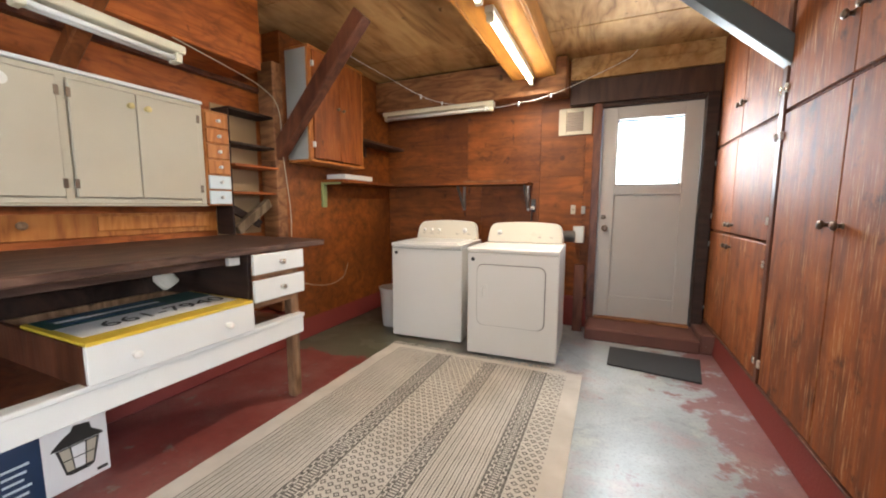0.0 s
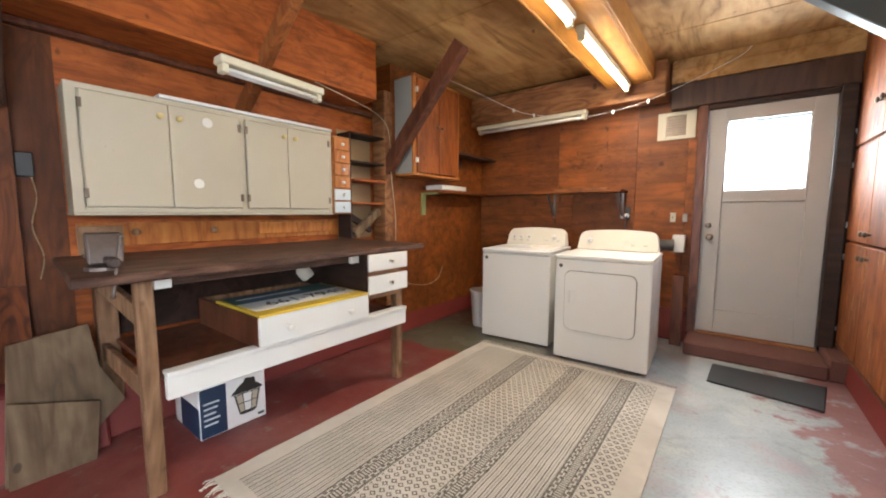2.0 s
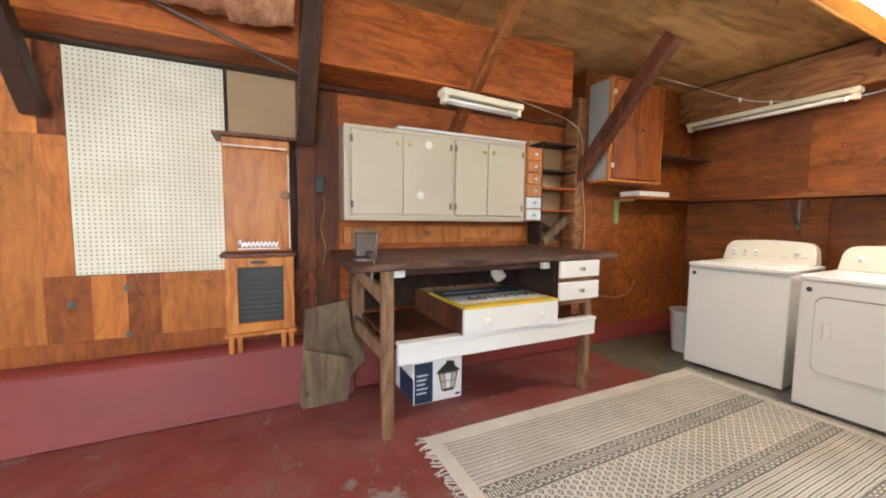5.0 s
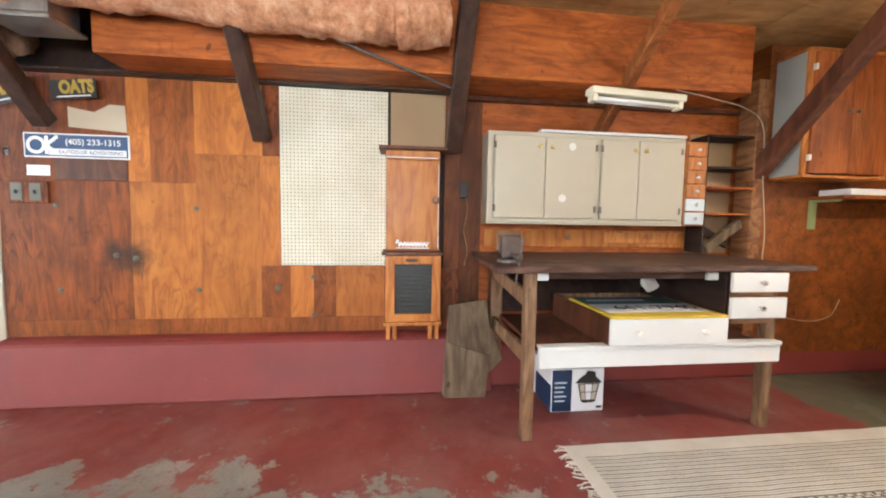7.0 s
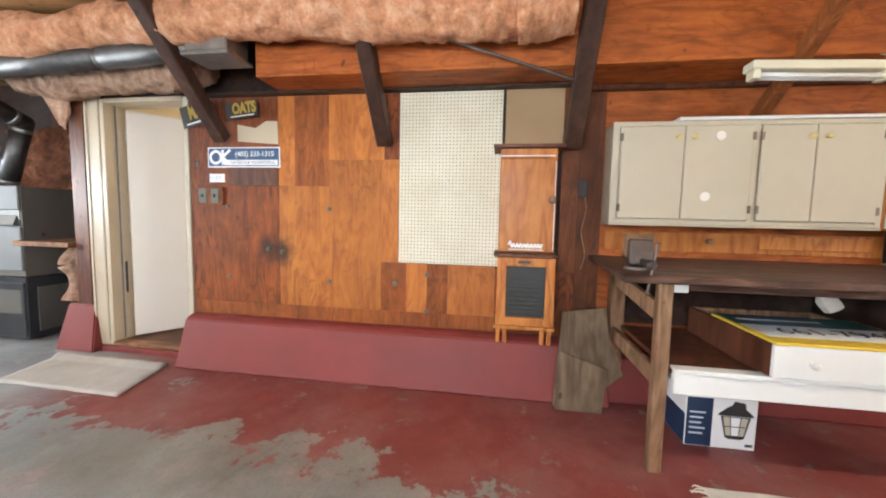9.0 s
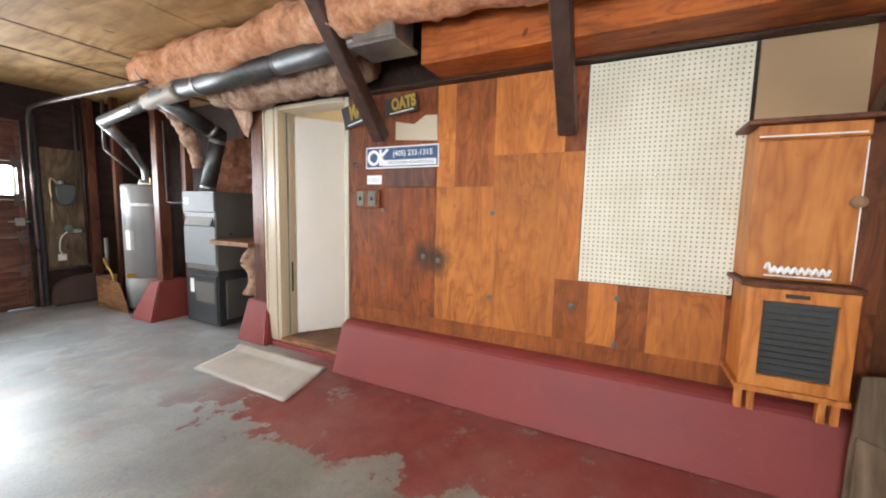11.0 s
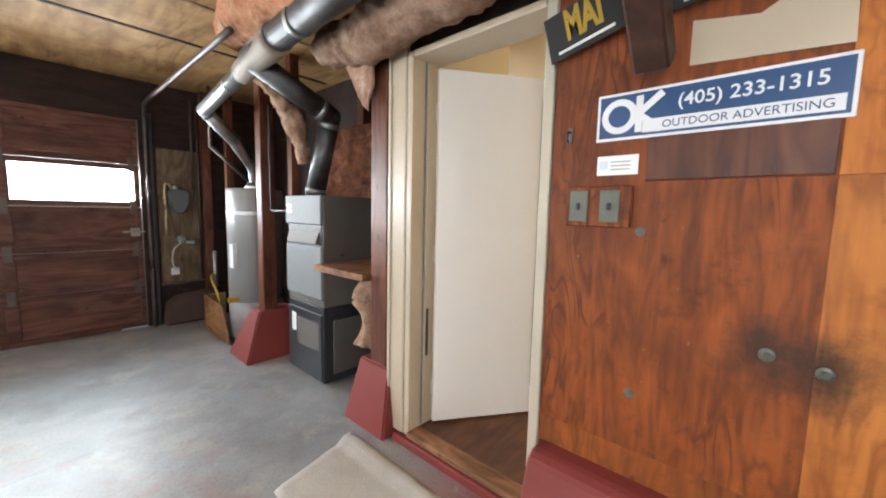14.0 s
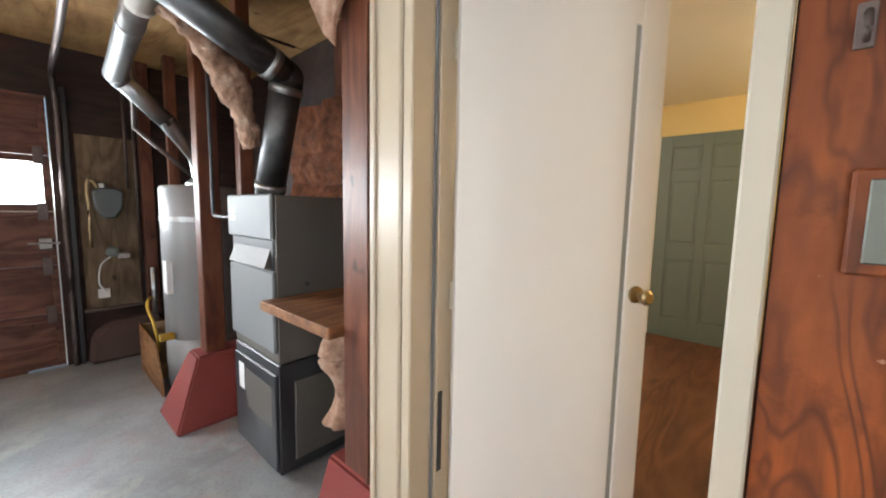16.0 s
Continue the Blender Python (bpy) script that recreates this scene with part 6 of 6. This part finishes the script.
# ---- leaning boards and the carton ----
solo("plywood_offcut", prism([(-0.05, 0), (0.12, 0.0), (0.39, 0.24), (0.30, 0.44), (0.28, 0.665), (0.10, 0.64), (0.0, 0.625)], 0, 0, 0.018, 0.002), M_OLDPLY, (0, 0, 0), "weathered plywood offcut leaning on the curb", "board").matrix_basis = pose(-2.305, 0.0, 0.0, 0, -9, 0)
solo("plywood_offcut", prism([(0.0, 0), (0.29, 0.0), (0.325, 0.28), (0.12, 0.345), (0.02, 0.38)], 0, 0, 0.014, 0.002), M_OLDPLY, (0, 0, 0), "small weathered board leaning on the plywood", "board").matrix_basis = pose(-2.265, -0.04, 0.0, 0, -8, 0)


def carton():
    o = thing("cardboard_box", (-2.2, 0.79, 0), "white and navy carton printed with a lantern", "box")
    x0, x1, y0, y1, z1 = -2.37, -2.0, 0.62, 0.975, 0.285
    part("carton", box(x0, x1, y0, y1, 0.001, z1, 0.003), M_SIGNW, o)
    x = x1 + 0.0006
    part("navy_panel", box(x, x + 0.0005, y0 + 0.004, y0 + 0.135, 0.006, z1 - 0.006, 0), M_INDIGO, o)
    part("navy_panel", box(x0 + 0.10, x1 - 0.004, y0 - 0.0012, y0 - 0.0006, 0.006, z1 - 0.11, 0), M_INDIGO, o)
    for i in range(5):
        part("printed_line", box(x + 0.0007, x + 0.001, y0 + 0.02, y0 + 0.10 - 0.01 * (i % 3), 0.19 - i * 0.03, 0.20 - i * 0.03, 0), M_LBLUE, o)
    # lantern picture: cap, roof, cage and bars as flat shapes
    c = y0 + 0.25
    pic = [("printed_roof", [(c - 0.088, 0.188), (c + 0.088, 0.188), (c + 0.085, 0.198), (c + 0.048, 0.232), (c + 0.044, 0.262), (c - 0.010, 0.272), (c - 0.020, 0.250), (c - 0.048, 0.232), (c - 0.085, 0.198)]),
           ("printed_cage", [(c - 0.074, 0.186), (c - 0.048, 0.066), (c - 0.03, 0.058), (c + 0.03, 0.058), (c + 0.048, 0.066), (c + 0.074, 0.186)])]
    for nm, pts in pic:
        part(nm, prism(pts, 0, x, x + 0.0006), M_INK, o)
    for k, (u0, u1) in enumerate(((-0.9, -0.42), (-0.34, 0.34), (0.42, 0.9))):
        for z0, z1 in ((0.078, 0.126), (0.131, 0.180)):
            w0, w1 = 0.046 + (z0 - 0.066) * 0.21, 0.046 + (z1 - 0.066) * 0.21
            part("printed_glass", prism([(c + u0 * w0, z0), (c + u1 * w0, z0), (c + u1 * w1, z1), (c + u0 * w1, z1)], 0, x + 0.0008, x + 0.0012), M_SIGNW if k == 1 else M_GREIGE, o)
    part("printed_mark", box(x, x + 0.0006, y1 - 0.05, y1 - 0.012, 0.02, 0.035, 0), M_INK, o)


carton()


# ---- furnace alcove ----
structure("post_door", join(box(XW - 0.10, XW + 0.012, -4.115, -3.955, 0.40, ZC, 0.006), box(XW + 0.012, XW + 0.022, -3.975, -3.955, 0.4, ZC, 0.003)), M_POST, "red-brown post beside the house door", "post")


def pier(name, x0, x1, y0, y1, h, tx, ty, label):
    b = bmesh.new()
    lo = [b.verts.new(p) for p in ((x0, y0, 0), (x1, y0, 0), (x1, y1, 0), (x0, y1, 0))]
    hi = [b.verts.new(p) for p in ((x0, y0 + ty, h), (x1 - tx, y0 + ty, h), (x1 - tx, y1 - ty, h), (x0, y1 - ty, h))]
    b.faces.new(lo[::-1]), b.faces.new(hi)
    for i in range(4):
        b.faces.new((lo[i], lo[(i + 1) % 4], hi[(i + 1) % 4], hi[i]))
    bmesh.ops.bevel(b, geom=b.edges[:], offset=0.012, segments=2, affect='EDGES')
    return structure(name, b, M_RED, label, "pier")


pier("pier_1", -2.66, -2.46, -4.27, -3.87, 0.40, 0.09, 0.055, "red painted concrete pier under the door post")
pier("pier_2", -2.80, -2.32, -5.93, -5.50, 0.42, 0.16, 0.12, "red painted concrete pier beside the furnace")
structure("post_alcove", box(-2.66, -2.54, -5.77, -5.66, 0.42, ZC, 0.006), M_POST, "red-brown timber post on the pier", "post")
structure("stud_alcove", join(box(-2.78, -2.70, -5.50, -5.42, 0.0, ZC, 0.004), join(box(-2.74, -2.66, -6.95, -6.88, 0.0, ZC, 0.004), box(-3.37, -3.28, -5.3, -5.2, 0, ZC, 0.004))), M_POST, "bare studs of the alcove", "stud")



batts = bmesh.new()
gy, gz = 40, 46
gv = [[batts.verts.new((-3.22 + 0.045 * abs(math.sin(math.pi * (j / gz * 6.5 + 0.25 * noise.noise(Vector((i * 0.12, j * 0.05, 1)))))) + 0.05 * noise.noise(Vector((i * 0.16, j * 0.19, 7))) + 0.02 * noise.noise(Vector((i * 0.6, j * 0.6, 3))), -5.75 + 1.63 * i / gy, 0.75 + 1.33 * j / gz)) for j in range(gz + 1)] for i in range(gy + 1)]
for i in range(gy):
    for j in range(gz):
        batts.faces.new((gv[i][j], gv[i + 1][j], gv[i + 1][j + 1], gv[i][j + 1]))
ext = bmesh.ops.extrude_face_region(batts, geom=batts.faces[:])
for v in ext["geom"]:
    if isinstance(v, bmesh.types.BMVert):
        v.co.x = -3.30
structure("batt_insulation", batts, M_BATT, "brown paper-faced insulation between studs", "insulation")


def furnace():
    o = thing("furnace", (-2.87, -4.98, 0), "grey steel gas furnace above a black cabinet", "furnace")
    x0, x1, y0, y1 = -3.18, -2.585, -5.265, -4.715
    part("lower_cabinet", box(x0, x1, y0, y1, 0.02, 0.60, 0.006), M_BLACK, o, "scuffed black base cabinet")
    part("lower_panel", box(x1, x1 + 0.014, y0 + 0.015, y1 - 0.012, 0.04, 0.55, 0.006), M_BLACK, o)
    part("label", box(x1 + 0.0145, x1 + 0.0155, y0 + 0.08, y0 + 0.15, 0.35, 0.50, 0), M_SIGNW, o, "white paper label")
    part("scuffed_patch", box(x1 + 0.0145, x1 + 0.0152, y0 + 0.17, y1 - 0.05, 0.26, 0.48, 0), M_FURN_S, o)
    part("casing", box(x0, x1 - 0.004, y0 + 0.004, y1, 0.605, 1.43, 0.004), M_FURN_S, o, "taupe steel casing")
    part("access_panel", box(x1 - 0.003, x1 + 0.016, y0, y1 - 0.004, 0.66, 1.065, 0.008), M_FURN, o, "grey enamel access panel")
    part("lintel_panel", box(x1 - 0.003, x1 + 0.018, y0, y1 - 0.004, 1.215, 1.435, 0.008), M_FURN, o, "grey enamel top panel")
    part("burner_recess", box(x1 - 0.003, x1 + 0.002, y0 + 0.02, y1 - 0.02, 1.07, 1.21, 0), M_BLACK, o)
    part("burner_tray", prism([(x1 + 0.002, 1.075), (x1 + 0.035, 1.08), (x1 + 0.002, 1.17)], 1, y0 + 0.05, y1 - 0.05), M_FURN_S, o)
    for i in range(2):
        part("label", box(x1 + 0.0182, x1 + 0.019, y0 + 0.04, y0 + 0.11, 1.30 + i * 0.04, 1.325 + i * 0.04, 0), M_SIGNW, o)
    part("side_plate", box(-3.05, -2.66, y1 + 0.001, y1 + 0.012, 0.08, 0.50, 0.004), M_FURN_S, o, "rusty side plate")
    part("plug", turned((-2.74, y1, 0.99), (0, 1, 0), [(0, 0.014), (0.01, 0.012)], 10), M_BLACK, o)


furnace()
solo("plywood_shelf", box(-3.2, -2.50, -4.70, -4.12, 0.90, 0.945, 0.004), M_LUM_X, (-2.9, -4.4, 0.9), "rough plywood shelf beside the furnace", "shelf")
solo("insulation_scrap", hose([(-2.75, -4.38, 0.38), (-2.76, -4.36, 0.55), (-2.74, -4.37, 0.72), (-2.78, -4.35, 0.86)], 0.09, 24, 12, wobble=0.7), M_INS3, (-2.76, -4.37, 0.3), "torn scrap of insulation under the shelf", "insulation", True)


def water_heater():
    o = thing("water_heater", (-2.70, -6.22, 0), "tall grey cylindrical water heater with steel strap", "water heater")
    c, r = (-2.70, -6.22), 0.255
    part("stand", turned((*c, 0.0), (0, 0, 1), [(0, r * 0.9), (0.05, r * 0.9)], 32), M_BLACK, o)
    part("tank", turned((*c, 0.05), (0, 0, 1), [(0, r), (0.35, r), (0.355, r - 0.006), (0.365, r - 0.006), (0.37, r), (1.44, r), (1.46, r - 0.01), (1.465, r - 0.03)], 40), M_TANK, o, smooth=True)
    part("strap", turned((*c, 1.26), (0, 0, 1), [(0, r + 0.004), (0.035, r + 0.004)], 40), M_GALV, o, "bright steel strap")
    part("label", box(c[0] + r * 0.80, c[0] + r + 0.004, c[1] + 0.02, c[1] + 0.12, 0.75, 0.98, 0.0), M_SIGNW, o, "white warning label")
    part("control_box", box(c[0] + r - 0.02, c[0] + r + 0.07, c[1] + 0.12, c[1] + 0.16, 0.43, 0.48, 0.008), M_OCHRE, o, "small yellow gas control")
    for dx, dy in ((0.0, -0.15), (0.03, 0.15)):
        part("nipple", rod((c[0] + dx, c[1] + dy, 1.51), (c[0] + dx, c[1] + dy, 1.60), 0.014, seg=10), M_BRASS, o)
    part("draft_hood", turned((c[0], c[1], 1.51), (0, 0, 1), [(0, 0.09), (0.03, 0.09), (0.07, 0.045), (0.09, 0.045)], 20), M_GALV, o)


water_heater()


def duct(name, pts, r, mat, label, bands=()):
    o = thing(name, tuple(pts[0]), label, "duct")
    for a, c in zip(pts, pts[1:]):
        part("pipe", rod(a, c, r, seg=24), mat, o, smooth=False)
    for p in pts[1:-1]:
        b = bmesh.new()
        bmesh.ops.create_uvsphere(b, u_segments=24, v_segments=12, radius=r * 1.02)
        b.transform(Matrix.Translation(p))
        part("elbow", b, mat, o, smooth=True)
    for i, f in bands:
        a, c = Vector(pts[i]), Vector(pts[i + 1])
        d = (c - a).normalized()
        part("band", rod(a + (c - a) * f - d * 0.02, a + (c - a) * f + d * 0.02, r * 1.06, seg=24), M_GALV, o)
    for ob in o.children:
        for p in ob.data.polygons:
            p.use_smooth = len(p.vertices) == 4
    return o


duct("main_duct", [(-2.14, -2.32, 2.33), (-2.12, -3.2, 2.285), (-2.14, -4.46, 2.265), (-2.17, -4.85, 2.26)], 0.075, M_DUCT, "grey round steel duct under the insulation", ((1, 0.75), (1, 0.97)))
duct("flue_pipe", [(-2.17, -4.80, 2.25), (-2.72, -4.83, 2.02), (-2.71, -5.05, 1.44)], 0.075, M_DUCT, "grey steel furnace flue with an elbow", ((0, 0.85), (1, 0.1), (1, 0.92)))
duct("vent_pipe", [(-2.17, -4.80, 2.25), (-2.22, -6.0, 2.15), (-2.50, -6.11, 1.93)], 0.055, M_GALV, "bright crimped vent pipe of the water heater", ((0, 0.4), (1, 0.1)))
solo("vent_flex", hose([(-2.48, -6.10, 1.95), (-2.54, -6.13, 1.87), (-2.60, -6.17, 1.80), (-2.66, -6.20, 1.72), (-2.69, -6.21, 1.58)], [0.055, 0.034], 20, 10, wobble=0.35), M_GALV, (-2.6, -6.17, 1.6), "crumpled foil connector above the water heater", "duct", True)
duct("water_pipe", [(-2.36, -6.35, 2.45), (-2.36, -6.35, 1.90), (-2.70, -6.37, 1.60)], 0.016, M_STEEL, "dark iron water pipe above the heater")
solo("tape_wrap", hose([(-2.14, -4.40, 2.265), (-2.17, -4.75, 2.255), (-2.19, -5.05, 2.235)], [0.088, 0.068], 20, 6, wobble=0.12), M_TAPE, (-2.15, -4.7, 2.2), "grey tape wrapped round the duct joint", "duct tape", True)


def fleece(pts, r, seed):
    b = hose(pts, r, 44, 30, wobble=0.0)
    rnd = Vector((seed * 3.1, seed * 1.7, 0))
    b.normal_update()
    for v in b.verts:
        n1 = noise.noise(v.co * 3.2 + rnd) * 0.045 + noise.noise(v.co * 9.0 + rnd) * 0.02 + noise.noise(v.co * 24.0 + rnd) * 0.014 + noise.noise(v.co * 50.0 + rnd) * 0.008
        v.co += v.normal * n1
        v.co.z = min(v.co.z, ZC - 0.002)
    return b


def blanket(name, pts, r, mat, label, seed):
    return solo(name, fleece(pts, r, seed), mat, tuple(pts[0]), label, "insulation", True)


wrap = thing("insulated_duct", (-2.04, -0.10, 2.42), "pink fibreglass-wrapped duct below the ceiling", "insulation")
part("wrap", fleece([(-2.04, -0.30, 2.41), (-2.04, -0.5, 2.40), (-2.03, -1.2, 2.43), (-2.05, -2.4, 2.46), (-2.08, -3.6, 2.45), (-2.10, -4.6, 2.45), (-2.12, -5.0, 2.45)], [0.16, 0.12], 1), M_INS, wrap, smooth=True)
part("end_fold", fleece([(-2.05, -0.08, 2.42), (-2.04, -0.22, 2.40), (-2.04, -0.36, 2.40)], [0.15, 0.175], 6), M_INS, wrap, "bulging folded end of the blanket", True)
part("strap", turned((-2.105, -4.72, 2.45), (0.05, -1, 0), [(0, 0.145), (0.03, 0.148), (0.05, 0.142)], 24), M_BLACK, wrap, "dark strap")


blanket("insulation_blanket", [(-2.34, -2.62, 2.28), (-2.38, -3.0, 2.24), (-2.40, -3.5, 2.25), (-2.42, -4.0, 2.25), (-2.44, -4.35, 2.30)], 0.12, M_INS2, "dusty brown insulation over the house door", 2)
blanket("insulation_scrap", [(-2.24, -4.93, 2.23), (-2.42, -4.97, 2.10), (-2.56, -5.01, 1.92), (-2.63, -5.06, 1.68)], [0.075, 0.05], M_INS3, "torn hanging strip of insulation", 3)
flap = prism([(-4.36, 2.32), (-4.00, 2.32), (-4.02, 2.05), (-4.08, 1.90), (-4.16, 2.0), (-4.28, 2.16)], 0, -2.505, -2.495)
bmesh.ops.subdivide_edges(flap, edges=flap.edges[:], cuts=5, use_grid_fill=True)
for v in flap.verts:
    v.co.x += 0.05 * noise.noise(v.co * 6.0) + 0.02 * noise.noise(v.co * 19.0)
    v.co.y += 0.012 * noise.noise(v.co * 25.0)
solo("insulation_flap", flap, M_INS3, (-2.5, -4.2, 2.3), "torn paper-thin flap of insulation by the post", "insulation")
hb = thing("junction_box", (-2.14, -2.33, 2.25), "battered galvanised box above the soffit end", "junction box")
part("body", box(-2.25, -2.03, -2.48, -2.18, 2.26, 2.47, 0.01), M_GALV, hb)
part("lid", box(-2.27, -2.02, -2.50, -2.16, 2.235, 2.257, 0.004), M_GALV, hb)
rodo = thing("hanging_rod", (-2.2, -1.0, 2.2), "iron rod slung below the soffit with a white rag", "rod")
part("rod", rod((-1.97, -1.55, 2.50), (-2.24, 0.02, 2.06), 0.010, seg=8), M_STEEL, rodo)
part("rag", hose([(-2.09, -0.86, 2.33), (-2.07, -0.84, 2.29), (-2.10, -0.80, 2.27), (-2.08, -0.78, 2.32), (-2.11, -0.83, 2.31)], 0.012, 8, 5, wobble=0.4), M_PLASTIC, rodo, "knotted white rag", True)

# ---- beside the garage door ----
mtr = thing("gas_meter", (-2.3, YS + 0.06, 1.25), "grey rounded gas meter on the south wall", "meter")
part("body", prism([(-2.40, 1.48), (-2.36, 1.51), (-2.24, 1.51), (-2.20, 1.48), (-2.21, 1.34), (-2.26, 1.25), (-2.34, 1.25), (-2.39, 1.34)], 1, YS + 0.01, YS + 0.11, 0.012), M_SLATE, mtr)
part("cap", turned((-2.27, YS + 0.06, 1.51), (0, 0, 1), [(0, 0.03), (0.03, 0.03), (0.045, 0.015)], 12), M_GALV, mtr)
part("pipe", hose([(-2.24, YS + 0.07, 1.51), (-2.20, YS + 0.07, 1.57), (-2.17, YS + 0.07, 1.50), (-2.17, YS + 0.07, 1.0)], 0.014, 8, 6), M_BRASS, mtr, smooth=True)
structure("meter_board", box(-2.50, -2.12, YS + 0.001, YS + 0.012, 0.45, 1.95, 0.003), M_OLDPLY, "old brown board behind the meter", "board")
val = thing("gas_valve", (-2.42, YS + 0.1, 0.95), "small green and grey gas valve with hoses", "valve")
part("regulator", turned((-2.30, YS + 0.10, 0.96), (0, 1, 0), [(-0.03, 0.03), (-0.02, 0.045), (0.02, 0.045), (0.03, 0.02)], 14), M_GREEN, val)
part("body", box(-2.42, -2.33, YS + 0.06, YS + 0.14, 0.90, 0.95, 0.008), M_GALV, val)
part("hose", hose([(-2.30, YS + 0.1, 0.93), (-2.22, YS + 0.12, 0.85), (-2.20, YS + 0.12, 0.70), (-2.24, YS + 0.1, 0.62)], 0.007, 6, 6), M_PLASTIC, val, smooth=True)
part("tag", box(-2.27, -2.19, YS + 0.08, YS + 0.085, 0.56, 0.64, 0.001), M_PLASTIC, val)
solo("floor_pipe", hose([(-2.66, YS + 0.08, 0.47), (-2.4, YS + 0.08, 0.46), (-2.1, YS + 0.08, 0.46)], 0.016, 8, 4), M_STEEL, (-2.4, YS + 0.08, 0.46), "dark iron gas pipe along the wall", "pipe", True)
solo("rock_curb", prism([(-2.62, 0), (-2.10, 0), (-2.13, 0.25), (-2.25, 0.34), (-2.5, 0.36), (-2.62, 0.34)], 1, YS + 0.015, YS + 0.16, 0.03), M_FOOT, (-2.4, YS + 0.1, 0), "rough red-stained concrete footing", "footing")
structure("stud_corner", box(-2.62, -2.53, YS + 0.02, YS + 0.11, 0.36, ZC, 0.004), M_POST, "bare brown stud in the garage corner", "stud")
for x, z0, z1 in ((-2.44, 1.51, 2.5), (-2.50, 0.9, 2.45)):
    solo("conduit", rod((x, YS + 0.06, z0), (x, YS + 0.06, z1), 0.012, seg=8), M_STEEL, (x, YS + 0.06, z0), "thin dark conduit on the wall", "pipe", True)
cb = thing("cardboard_tray", (-2.45, -6.65, 0), "open plywood tray with a yellow hose", "box")
part("front", prism([(-6.84, 0.0), (-6.14, 0.0), (-6.17, 0.12), (-6.30, 0.35), (-6.86, 0.39)], 0, -2.40, -2.386, 0.003), M_TRAY, cb)
part("side", box(-2.60, -2.401, -6.86, -6.845, 0.0, 0.38, 0.003), M_CARD, cb)
part("base", box(-2.60, -2.401, -6.844, -6.50, 0.0, 0.01, 0), M_CARD, cb)
part("hose", hose([(-2.46, -6.56, 0.20), (-2.44, -6.58, 0.42), (-2.42, -6.68, 0.55), (-2.46, -6.80, 0.60), (-2.52, -6.84, 0.57)], 0.011, 8, 8), M_YHOSE, cb, "yellow rubber hose", True)
solo("hanging_pipe", rod((-2.50, -6.83, 0.45), (-2.50, -6.83, 0.85), 0.02, seg=10), M_GALV, (-2.5, -6.83, 0.45), "short galvanised pipe end", "pipe", True)

# timber box end under the ceiling near the garage door
structure("ceiling_block", box(-1.02, 0.4, -6.45, -6.05, 2.44, ZC, 0.006), M_ORANGE, "boxed timber beam under the ceiling", "beam")

gas = thing("gas_line", (-2.60, -5.60, 1.3), "thin black gas pipe feeding the furnace", "pipe")
part("riser", rod((-2.60, -5.61, 1.34), (-2.60, -5.61, 2.2), 0.012, seg=8), M_BLACK, gas)
part("branch", hose([(-2.60, -5.61, 1.36), (-2.60, -5.60, 1.32), (-2.60, -5.5, 1.31), (-2.61, -5.26, 1.31)], 0.012, 8, 6), M_BLACK, gas, smooth=True)
hk = thing("wall_hook", (XW, -2.89, 1.62), "small rusty hook screwed to the plywood", "hook")
part("plate", box(XW + 0.0005, XW + 0.004, -2.90, -2.88, 1.60, 1.66, 0.001), M_STEEL, hk)
part("hook", hose([(XW + 0.004, -2.89, 1.645), (XW + 0.025, -2.89, 1.64), (XW + 0.03, -2.89, 1.615), (XW + 0.018, -2.89, 1.605)], 0.004, 6, 5), M_STEEL, hk, smooth=True)
